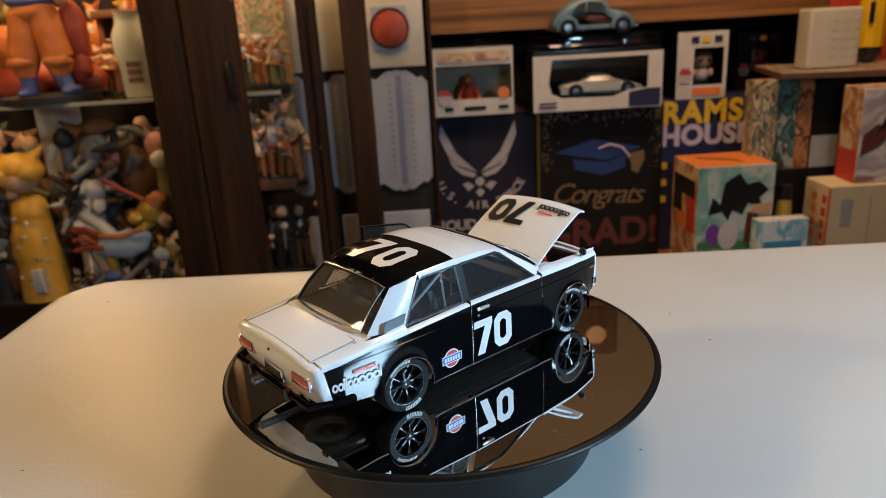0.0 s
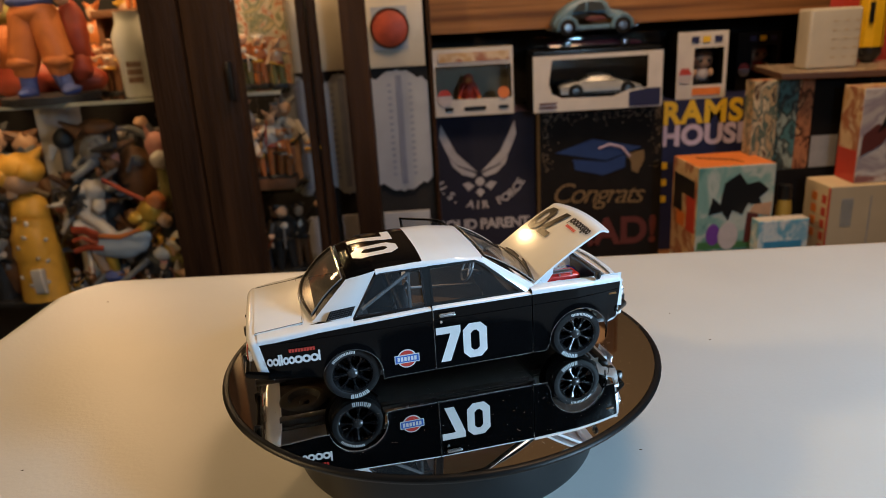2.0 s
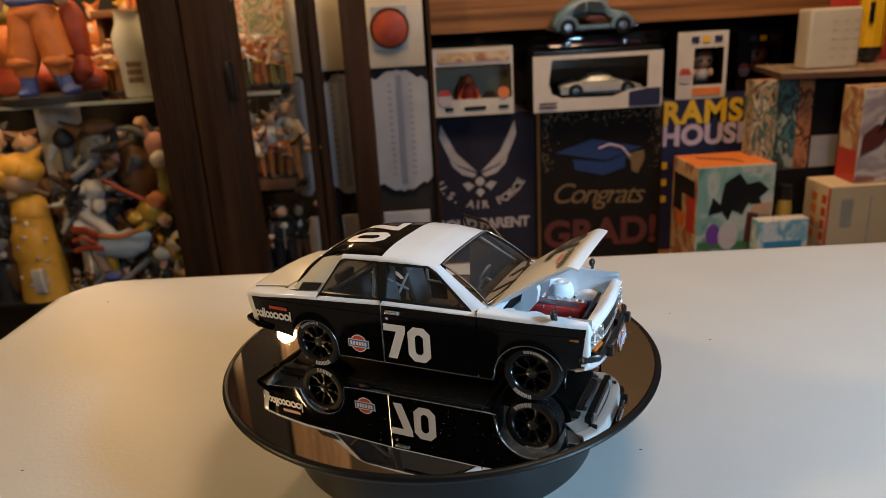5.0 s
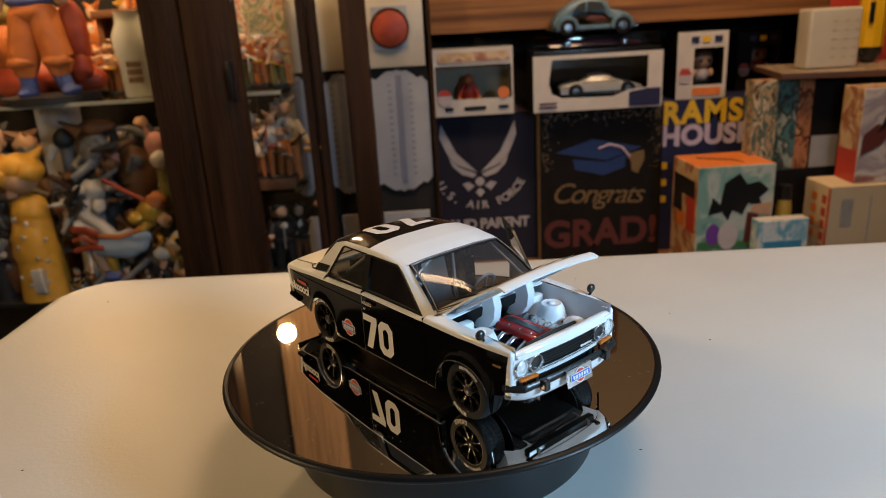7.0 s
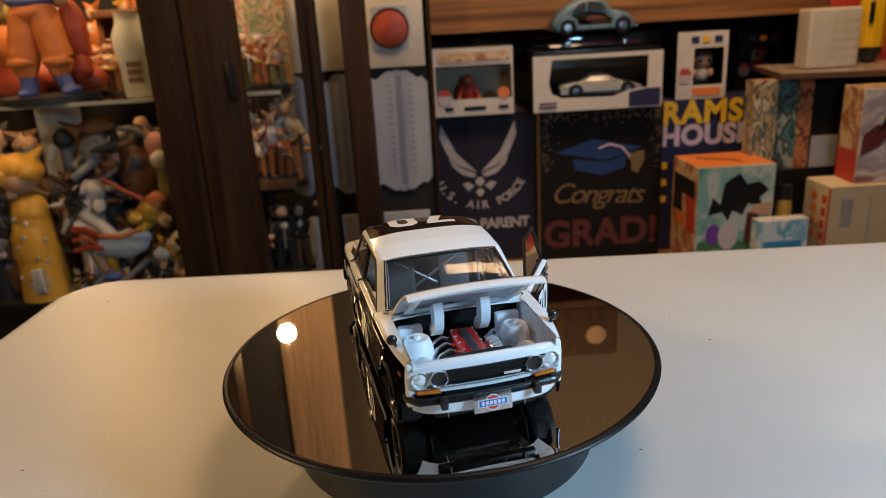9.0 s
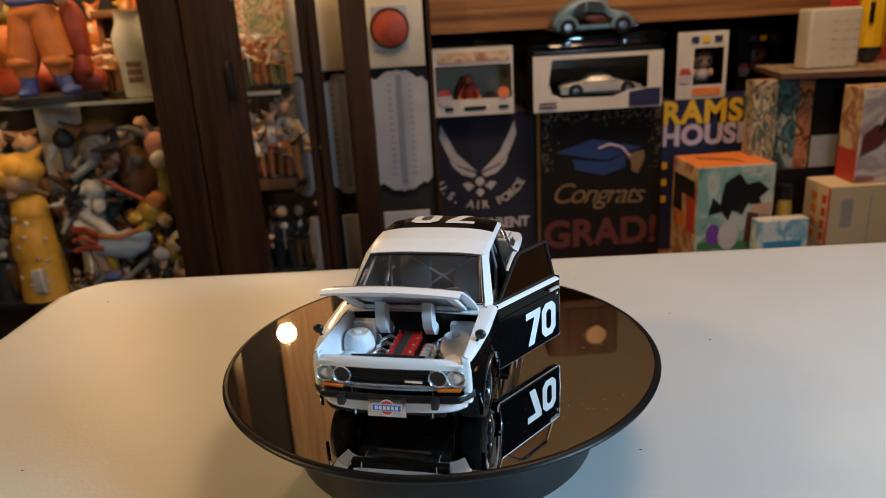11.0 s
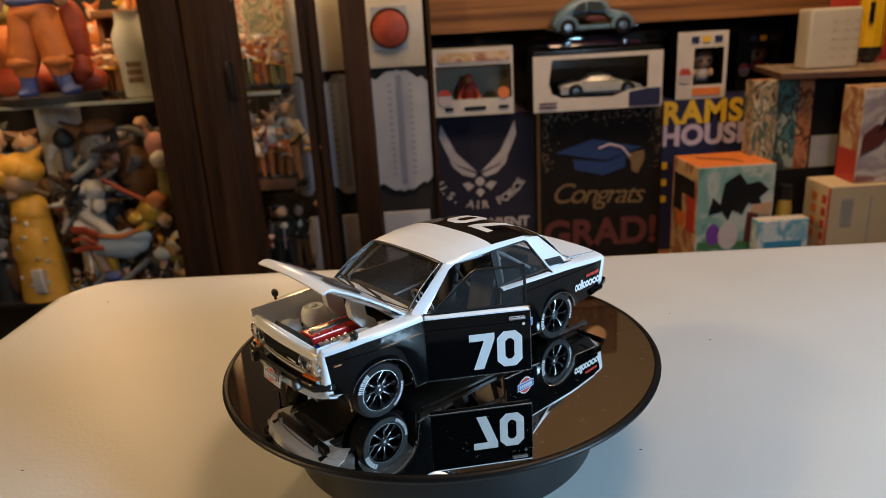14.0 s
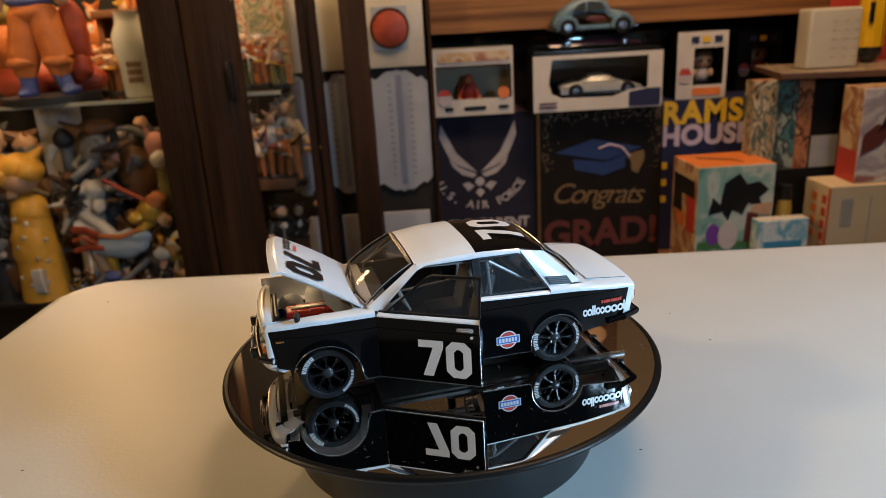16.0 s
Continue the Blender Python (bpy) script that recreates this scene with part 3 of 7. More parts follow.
        o = [windscreen_pt(*edge(k, 0), front) + Vector((0.0004 if front else -0.0004, 0, 0.0004)) for k in range(48)]
        i = [windscreen_pt(*edge(k, 1), front) + Vector((0.0005 if front else -0.0005, 0, 0.0005)) for k in range(48)]
        i2 = [windscreen_pt(*edge(k, 1), front) - Vector((0.0003 if front else -0.0003, 0, 0.0003)) for k in range(48)]
        rows = [[bm.verts.new(p) for p in loop] for loop in (o, i, i2)]
        for u, v in zip(rows, rows[1:]):
            for k in range(48):
                bm.faces.new((u[k], u[(k + 1) % 48], v[(k + 1) % 48], v[k]))
        scr = part("windscreen" if front else "rear_window", bm, TRIM, CAR, "black rubber seal round smoked glass")
        bm = bmesh.new()
        grid(bm, 20, 8, lambda u, v: windscreen_pt((2 * u - 1) * (0.97 if front else 0.93), 0.02 + (0.96 if front else 0.93) * v, front))
        pane(part("pane", bm, CARGLASS if front else REARGLASS, scr))
        bm = bmesh.new()
        d = 0.0006 if front else -0.0006
        pipe(bm, [windscreen_pt(*edge(k % 48, 0.35), front) + Vector((d, 0, 0.0006)) for k in range(49)], 0.00022, 6)
        part("bright_moulding", bm, CHROME, scr, "thin bright moulding in the seal")
    for y0, y1 in ((-0.002, -0.022), (0.017, -0.003)):
        bm = bmesh.new()
        a = windscreen_pt(y0 / 0.0292, 0.02) + Vector((0.0010, 0, 0.0012))
        b = windscreen_pt(y1 / 0.0292, 0.13) + Vector((0.0012, 0, 0.0012))
        pipe(bm, [a + Vector((0.001, 0, -0.001)), a, a.lerp(b, 0.5) + Vector((0.0003, 0, 0.0004)), b], 0.0004, 6)
        pipe(bm, [a.lerp(b, 0.25) + Vector((-0.0006, 0, 0.0002)), b + Vector((-0.0006, -0.002 if y1 < 0 else -0.002, 0.0002))], 0.0003, 6)
        part("wiper", bm, PLASTIC, CAR, "thin black wiper")
    bm = bmesh.new()
    box(bm, -0.036, 0.034, -0.0285, 0.0285, 0.0062, 0.0080, 0.0006)
    box(bm, -0.020, 0.030, -0.006, 0.006, 0.0044, 0.0064, 0.001)
    box(bm, -0.080, -0.034, -0.0225, 0.0225, 0.0142, 0.0156, 0.0006)
    box(bm, 0.032, 0.072, -0.0190, 0.0190, 0.0112, 0.0124, 0.0006)
    for y in (-0.019, 0.019):
        box(bm, -0.078, -0.034, y - 0.0022, y + 0.0022, 0.0112, 0.0144, 0.0008)
    ub = part("underbody", bm, UNDER, CAR, "black underbody")
    bm = bmesh.new()
    lathe(bm, [(0.0115, 0.0050), (0.0110, 0.0012), (0.0095, 0.0), (0.0074, 0.0), (0.0066, 0.0010), (0.0060, 0.0026), (0.0024, 0.0030), (0.0018, 0.0016), (0.0, 0.0014)], Matrix.Translation((-0.0665, -0.0050, 0.0098)), 32)
    part("spare_wheel_well", bm, UNDER, ub)
    bm = bmesh.new()
    pipe(bm, [(-0.080, 0.017, 0.0105), (-0.06, 0.017, 0.0100), (-0.03, 0.010, 0.0056), (0.02, 0.008, 0.0054), (0.050, 0.006, 0.0100)], 0.0015, 8)
    tube(bm, (-0.030, 0.0105, 0.0062), (-0.010, 0.0105, 0.0062), 0.0030, 0.0030, 16)
    part("exhaust_pipe", bm, HUB, ub, "grey exhaust pipe")
    bm = bmesh.new()
    box(bm, 0.050, 0.066, -0.0055, 0.0055, 0.0086, 0.0114, 0.0012)
    tube(bm, (0.0690, -0.0110, 0.0100), (0.0690, 0.0110, 0.0100), 0.0013, 0.0013, 12)
    part("sump", bm, HUB, ub, "grey metal sump")
    for cx in (AX_R, AX_F):
        bm = bmesh.new()
        tube(bm, (cx, -0.026, 0.0115), (cx, 0.026, 0.0115), 0.0016)
        part("axle", bm, HUB, CAR)
    for s in (1, -1):
        for x, y in ((AX_R, 0.0225), (AX_F, 0.0195)):
            bm = bmesh.new()
            tube(bm, (x, s * (y + 0.0003), 0.0138), (x, s * (y - 0.0003), 0.0138), 0.0135, seg=32)
            part("wheel_housing", bm, PLASTIC, CAR, "black wheel housing")


def pane(ob):
    ob.visible_shadow = False
    return ob


def nose_x(y):
    return 0.0815 - 0.0024 * (y / 0.028) ** 2


def front():
    # header panel over the grille
    bm = bmesh.new()
    prof = [(-0.0030, 0.0348), (-0.0018, 0.0350), (-0.0007, 0.0345), (-0.0001, 0.0334), (0.0, 0.0318)]

    def hdr(u, v):
        y = (2 * u - 1) * 0.0283
        i = min(int(v * 4), 3)
        f = v * 4 - i
        return (nose_x(y) + prof[i][0] + (prof[i + 1][0] - prof[i][0]) * f, y, prof[i][1] + (prof[i + 1][1] - prof[i][1]) * f - 0.0012 * abs(2 * u - 1) ** 3)
    grid(bm, 24, 8, hdr)
    thicken(bm, 0.0007)
    part("nose_panel", bm, WHITE, CAR, "white nose panel over the grille")
    # face round the lamps
    bm = bmesh.new()
    grid(bm, 24, 3, lambda u, v: (nose_x((2 * u - 1) * 0.0283) - 0.0008, (2 * u - 1) * 0.0283, 0.0228 + 0.0020 * v))
    thicken(bm, 0.0010)
    part("lower_nose_panel", bm, WHITE, CAR)
    bm = bmesh.new()
    grid(bm, 20, 4, lambda u, v: (nose_x((2 * u - 1) * 0.0275) - 0.0022, (2 * u - 1) * 0.0275, 0.0240 + 0.0085 * v))
    grille = part("grille", bm, INK, CAR, "black grille with fine horizontal bars")
    for k in range(6):
        bm = bmesh.new()
        z = 0.0253 + 0.0011 * k
        pipe(bm, [(nose_x(y) - 0.0010, y, z) for y in np.linspace(-0.0152, 0.0152, 13)], 0.00028, 6)
        part("bar", bm, PLASTIC, grille)
    bm = bmesh.new()
    box(bm, 0.0808, 0.0812, 0.006, 0.0125, 0.0262, 0.0272, 0.0001)
    part("script", bm, CHROME, grille, "tiny bright script badge")
    bm = bmesh.new()
    for z in (0.0246, 0.0316):
        pipe(bm, [(nose_x(y) - 0.0004, y, z) for y in np.linspace(-0.0280, 0.0280, 21)], 0.00035, 6)
    part("grille_moulding", bm, CHROME, grille, "thin chrome moulding")
    for s in (1, -1):
        for y, dark in ((0.0247, False), (0.0180, True)):
            x = nose_x(y)
            m = Matrix.Translation((x - 0.0022, s * y, 0.0281)) @ Matrix.Rotation(radians(90), 4, "Y") @ Matrix.Rotation(0, 4, "X")
            bm = bmesh.new()
            lathe(bm, [(0.0034, 0), (0.0035, 0.0022), (0.0033, 0.0027), (0.0030, 0.0023), (0.0029, 0.0006)], m, 28)
            lampo = part("headlamp", bm, CHROME, CAR, "dark covered headlamp in chrome ring" if dark else "clear round headlamp in chrome ring")
            bm = bmesh.new()
            lathe(bm, [(0.0030, 0.0012), (0.0022, 0.0020), (0.0011, 0.0025), (0, 0.0026)] if not dark else [(0.0030, 0.0014), (0.0, 0.0012)], m, 24)
            part("lens", bm, INK if dark else LENS, lampo)
        bm = bmesh.new()
        grid(bm, 6, 3, lambda u, v: (nose_x(0.0150 + 0.0130 * u) - 0.0014, s * (0.0150 + 0.0130 * u), 0.0246 + 0.0070 * v))
        thicken(bm, 0.0008)
        part("lamp_surround", bm, SILVER, CAR, "silver headlamp surround")
        bm = bmesh.new()
        box(bm, -0.0008, 0.0008, 0.0178, 0.0262, 0.0230, 0.0241, 0.0003)
        for v in bm.verts:
            v.co = Vector((nose_x(v.co.y) + v.co.x + 0.0002, s * v.co.y, v.co.z))
        part("indicator", bm, AMBER, CAR, "amber indicator under the headlamps")
        # corner of the wing closing the front
        bm = bmesh.new()
        rows = []
        for z, d in ((0.0180, 0), (0.021, 0), (0.024, 0), (0.027, 0), (0.030, 0), (0.0325, 0), (0.0338, 0), (0.0347, 0.0004), (0.0353, 0.0012), (0.0355, 0.0030)):
            xe, y0 = slanted(NOSE_END, min(z, 0.0338)), side_y(NOSE_END, min(z, 0.0338)) - d
            xt, y1 = nose_x(0.0272) - 0.0004 - d, 0.0272 - d * 0.5
            rows.append([bm.verts.new((xe + (xt - xe) * math.sin(k * math.pi / 16) ** 0.6, s * (y1 + (y0 - y1) * max(0.0, math.cos(k * math.pi / 16)) ** 0.6), z)) for k in range(9)])
        for u, v in zip(rows, rows[1:]):
            for k in range(8):
                bm.faces.new((u[k], u[k + 1], v[k + 1], v[k]))
        part("wing_corner", bm, WHITE, CAR, "white rounded corner beside the headlamps")
        # fender mirror
        bm = bmesh.new()
        bx, by, bz = 0.0655, s * 0.0300, belt(0.066) + 0.0020
        pipe(bm, [(bx, by, bz - 0.0003), (bx + 0.0004, by + s * 0.0006, bz + 0.0008), (bx, by + s * 0.0012, bz + 0.0016)], 0.0006, 8)
        ball(bm, (bx - 0.0002, by + s * 0.0016, bz + 0.0026), (0.0014, 0.0021, 0.0020), 16)
        part("wing_mirror", bm, PLASTIC, CAR, "black round wing mirror")
    # bumper, over-riders, valance, plate
    bm = bmesh.new()

    def bump_sec(u, v):
        y = (2 * u - 1) * 0.0306
        x = nose_x(y * 0.90) + 0.0018 - (0.0050 * max(0, abs(y) - 0.0265) / 0.0041)
        a = v * math.tau
        return (x + 0.0011 * math.cos(a), y, 0.0208 + 0.0015 * math.sin(a))
    grid(bm, 28, 10, bump_sec)
    bumper = part("front_bumper", bm, PLASTIC, CAR, "gloss black front bumper")
    for s in (1, -1):
        bm = bmesh.new()
        box(bm, 0.0824, 0.0858, s * 0.0175 - 0.0014, s * 0.0175 + 0.0014, 0.0182, 0.0226, 0.0008)
        part("over_rider", bm, PLASTIC, bumper, "black over-rider")
        bm = bmesh.new()
        box(bm, 0.0760, 0.0800, s * 0.0195 - 0.0012, s * 0.0195 + 0.0012, 0.0135, 0.0172, 0.0005)
        part("tow_bracket", bm, PLASTIC, bumper)
    bm = bmesh.new()
    grid(bm, 24, 6, lambda u, v: (nose_x((2 * u - 1) * 0.0276) + 0.0020 - 0.0008 * (1 - v) - 0.0035 * max(0.0, 1 - 5 * v) - 0.0042 * abs(2 * u - 1) ** 8, (2 * u - 1) * (0.0272 + 0.0012 * v), 0.0136 + 0.0060 * v))
    thicken(bm, 0.0008)
    part("front_valance", bm, WHITE, CAR, "white front valance")
    bm = bmesh.new()
    grid(bm, 20, 4, lambda u, v: (nose_x((2 * u - 1) * 0.0270) - 0.0028 - 0.0052 * v - 0.0036 * abs(2 * u - 1) ** 8, (2 * u - 1) * (0.0268 - 0.0030 * v), 0.0137 - 0.0014 * v))
    thicken(bm, 0.0006)
    part("apron", bm, WHITE, CAR, "white apron turned under the valance")
    bm = bmesh.new()
    box(bm, -0.0004, 0.0004, -0.0072, 0.0072, -0.0036, 0.0036, 0.0003)
    plate = part("front_plate", bm, SILVER, CAR, "silver plate with red and blue badge")
    plate.matrix_local = pose(0.0855, 0, 0.0186, 0, -8, 0)
    badge(plate, lambda u, v: (0.0006, u, v), 0.0030, 0.0056, 0.0014)


def badge(parent, fn, r, w, h):
    """A red disc ringed in white behind a blue bar; the brand word becomes short bars."""
    def lift(d):
        e = (Vector(fn(1e-3, 0)) - Vector(fn(0, 0))).cross(Vector(fn(0, 1e-3)) - Vector(fn(0, 0))).normalized()
        return lambda u, v: Vector(fn(u, v)) + e * d
    bm = bmesh.new()
    flat(bm, circle(0, 0, r, 32), lift(0.0))
    b = part("badge", bm, DECAL, parent, "round badge with a bar across", 0)
    bm = bmesh.new()
    flat(bm, circle(0, 0, r * 0.88, 32), lift(0.00008))
    part("disc", bm, RED_DECAL, b, "", 0)
    bm = bmesh.new()
    flat(bm, [(-w, -h), (w, -h), (w, h), (-w, h)], lift(0.00016))
    part("border", bm, DECAL, b, "", 0)
    bm = bmesh.new()
    flat(bm, [(-w * 0.93, -h * 0.80), (w * 0.93, -h * 0.80), (w * 0.93, h * 0.80), (-w * 0.93, h * 0.80)], lift(0.00024))
    part("bar", bm, BLUE_DECAL, b, "", 0)
    bm = bmesh.new()
    for k in range(6):
        x = -w * 0.78 + k * w * 0.27
        flat(bm, [(x, -h * 0.5), (x + w * 0.19, -h * 0.5), (x + w * 0.19, h * 0.5), (x, h * 0.5)], lift(0.00032))
    part("word_bars", bm, DECAL, b, "white bars for the badge word", 0)


def sponsor(parent, fn, w, h, ink):
    """A sponsor's mark as a row of rounded plain shapes with a thin red bar over it."""
    bm = bmesh.new()
    x = 0.0
    widths = {"O": 0.90, "U": 0.62, "I": 0.26}
    kinds = "UUIIUUOOOI"
    s = w / sum(widths[k] * h for k in kinds)
    for kind in kinds:
        d = h * widths[kind] * s
        if kind == "I":
            flat(bm, [(x, 0), (x + d * 0.85, 0), (x + d * 0.85, h * 1.25), (x, h * 1.25)], fn)
        else:
            ring2d(bm, circle(x + d / 2, h * 0.45, d * 0.56, 18, h * 0.46), circle(x + d / 2, h * 0.45, d * 0.24, 18, h * 0.20), fn)
        x += d
    lg = part("sponsor_mark", bm, ink, parent, "sponsor mark as plain rounded shapes", 0)
    bm = bmesh.new()
    for k in range(9):
        a = w * 0.42 + k * w * 0.055
        flat(bm, [(a, h * 1.32), (a + w * 0.045, h * 1.32), (a + w * 0.045, h * 1.72), (a, h * 1.72)], fn)
    part("red_bar", bm, RED_DECAL, lg, "", 0)


def rear():
    # rear panel, wrapped round both corners and over the edge of the deck
    bm = bmesh.new()
    rows = []
    for z, d, crown in ((0.0118, 0.006, 0), (0.0135, 0.004, 0), (0.0155, 0.0014, 0), (0.018, 0, 0), (0.021, 0, 0), (0.024, 0, 0), (0.027, 0, 0.05), (0.0290, 0, 0.2), (0.0303, 0.0001, 0.45), (0.0312, 0.0004, 0.7), (0.0318, 0.0011, 0.9), (0.0321, 0.0024, 1), (0.0321, 0.0048, 1)):
        w = side_y(TAIL_END, min(z, 0.0303)) + 0.0001 - d * 0.8
        xe = slanted(TAIL_END, min(z, 0.0303)) + 0.0002
        xr = -0.0864 + 0.19 * max(0.0, 0.0300 - z) + d
        row = []
        for k in range(41):
            a = -math.pi / 2 + k * math.pi / 40
            y = w * math.copysign(abs(math.sin(a)) ** 0.42, math.sin(a))
            row.append(bm.verts.new((xe + (xr - xe) * max(0.0, math.cos(a)) ** 0.42, y, z + 0.0022 * crown * (1 - (y / w) ** 2))))
        rows.append(row)
    for u, v in zip(rows, rows[1:]):
        for k in range(40):
            bm.faces.new((u[k], u[k + 1], v[k + 1], v[k]))
    part("rear_panel", bm, WHITE, CAR, "white rear panel")
    for s in (1, -1):
        bm = bmesh.new()
        box(bm, -0.0860, -0.0840, s * 0.0228 - 0.0066, s * 0.0228 + 0.0066, 0.0225, 0.0278, 0.0006)
        tl = part("tail_lamp", bm, CHROME, CAR, "wide tail lamp in chrome frame")
        bm = bmesh.new()
        box(bm, -0.0865, -0.0854, s * 0.0228 - 0.0060, s * 0.0228 + 0.0060, 0.0231, 0.0272, 0.0004)
        part("red_lens", bm, TAIL, tl, "red ribbed lens")
        bm = bmesh.new()
        box(bm, -0.0867, -0.0858, s * 0.0228 - 0.0058, s * 0.0228 + 0.0058, 0.0249, 0.0252)
        part("rib", bm, CHROME, tl)
    bm = bmesh.new()
    box(bm, -0.0858, -0.0840, -0.0075, 0.0075, 0.0180, 0.0242, 0.0004)
    pl = part("rear_plate", bm, SILVER, CAR, "silver plate in the rear panel")
    bm = bmesh.new()
    for k in range(6):
        box(bm, -0.0861, -0.0858, -0.0058 + 0.0020 * k, -0.0045 + 0.0020 * k, 0.0195, 0.0225)
    part("plate_bars", bm, INK, pl, "dark bars for the plate's characters", 0)
    bm = bmesh.new()
    tube(bm, (-0.0868, 0.0, 0.0308), (-0.0855, 0.0, 0.0308), 0.0006)
    part("boot_lock", bm, INK, CAR)
    bm = bmesh.new()

    def sec(u, v):
        y = (2 * u - 1) * 0.0345
        x = -0.0870 + 0.0095 * max(0, abs(y) - 0.0300) / 0.0045
        a = v * math.tau
        return (x + 0.0013 * math.cos(a), y, 0.0172 + 0.0017 * math.sin(a))
    grid(bm, 30, 10, sec)
    bp = part("rear_bumper", bm, BLACK, CAR, "gloss black rear bumper")
    for s in (1, -1):
        bm = bmesh.new()
        box(bm, -0.0893, -0.0862, s * 0.0150 - 0.0014, s * 0.0150 + 0.0014, 0.0150, 0.0196, 0.0008)
        part("over_rider", bm, PLASTIC, bp)
        bm = bmesh.new()
        pipe(bm, [(-0.0790, s * 0.0338, 0.0172), (-0.0700, s * 0.0344, 0.0165)], 0.0014, 8)
        part("bumper_end", bm, BLACK, bp)
    bm = bmesh.new()
    tube(bm, (-0.0878, 0.017, 0.0105), (-0.074, 0.017, 0.0105), 0.0017, seg=18)
    part("tailpipe", bm, HUB, CAR, "grey metal tailpipe")
    for s in (1, -1):
        fn = (lambda u, v: (-0.0578 - u, side_y(-0.0578 - u, 0.024) + 0.0005, 0.0205 + v)) if s > 0 else (lambda u, v: (-0.0788 + u, -side_y(-0.0788 + u, 0.024) - 0.0005, 0.0212 + v))
        q = [o for o in CAR.children if o.name.startswith("rear_wing")][0 if s > 0 else 1]
        sponsor(q, fn, 0.0212, 0.0038, DECAL)
        badge(q, (lambda u, v: (-0.0225 - u, half(-0.02) + 0.0003, 0.0155 + v)) if s > 0 else (lambda u, v: (-0.0225 + u, -half(-0.02) - 0.0003, 0.0155 + v)), 0.0042, 0.0053, 0.0019)


def door(side):
    """A door in its own space: closed, at the place where it belongs on the car; the pivot is its front edge."""
    hinge = Vector((0.0337, side * 0.0335, 0.0))
    bm = bmesh.new()
    skin(bm, -0.0102, 0.0336, side)
    for v in bm.verts:
        v.co -= hinge
    d = part("door", bm, [BLACK, BAY], CAR, "gloss black door standing open" if side > 0 else "gloss black closed door")

    def sub(name, bm, material, label="", smooth=40):
        for v in bm.verts:
            v.co -= hinge
        return part(name, bm, material, d, label, smooth)
    bm = bmesh.new()
    shoulder(bm, -0.0102, 0.0336, side, lambda x: (0.0318, belt(x) + 0.0012), h=0.5)
    sub("door_top", bm, WHITE, "white strip under the door window")
    bm = bmesh.new()
    grid(bm, 10, 6, lambda u, v: (-0.0100 + 0.0434 * u, side * (half(0.0) - 0.0040 + 0.0010 * v), SILL + 0.0005 + (0.0365 - SILL) * v))
    thicken(bm, 0.0008)
    sub("inner_panel", bm, INTERIOR, "dark grey inner door panel")
    for x in (-0.0102, 0.0333):
        bm = bmesh.new()
        grid(bm, 1, 6, lambda u, v: (x, side * (half(x) - 0.0040 + 0.0038 * u), SILL + 0.0003 + (0.0365 - SILL) * v))
        sub("edge_panel", bm, BLACK)
    bm = bmesh.new()
    pipe(bm, [(0.0330, side * (side_y(0.033, SILL) + 0.0001), SILL), (-0.0098, side * (side_y(-0.0098, SILL) + 0.0001), SILL)], 0.00016, 6)
    pipe(bm, [(-0.0101, side * side_y(-0.0101, z), z) for z in (SILL, 0.02, belt(-0.01))], 0.00018, 6)
    sub("edge_glint", bm, GLINTLINE, "thin bright line for the light caught by the door edge")
    bm = bmesh.new()
    window_frame(bm, DOOR_WIN, side, 0.0009, 0.0004)
    fr = sub("window_frame", bm, TRIM, "black window frame")
    bm = bmesh.new()
    flat(bm, inset(DOOR_WIN, 0.0006), lambda x, z: side_pane_point(x, z, side, -0.0004))
    pane(sub("pane", bm, CARGLASS))
    bm = bmesh.new()
    yo = half(0.0) + 0.0007
    box(bm, -0.0078, -0.0008, side * yo - 0.0007, side * yo + 0.0007, 0.0318, 0.0334, 0.0006)
    sub("handle", bm, CHROME, "chrome door handle")
    bm = bmesh.new()
    tube(bm, (-0.0070, side * (yo - 0.0006), 0.0297), (-0.0070, side * (yo + 0.0002), 0.0297), 0.0006)
    sub("lock", bm, CHROME)
    y = half(0.0) + 0.0003
    for fn_name, off in ((seven, 0.0), (zero, 0.0116)):
        bm = bmesh.new()
        if side < 0:
            fn_name(bm, -0.0094 + off, 0.0110, 0.0106, 0.0160, lambda a, b: (a, -y, b))
        else:
            fn_name(bm, -0.0158 + off, 0.0110, 0.0106, 0.0160, lambda a, b: (-a, y, b))
        sub("number", bm, DECAL, "white block number seventy on the door", 0)
    d.matrix_local = Matrix.Translation(hinge) @ Matrix.Rotation(radians(-31.5 if side > 0 else 0), 4, "Z")
    return d


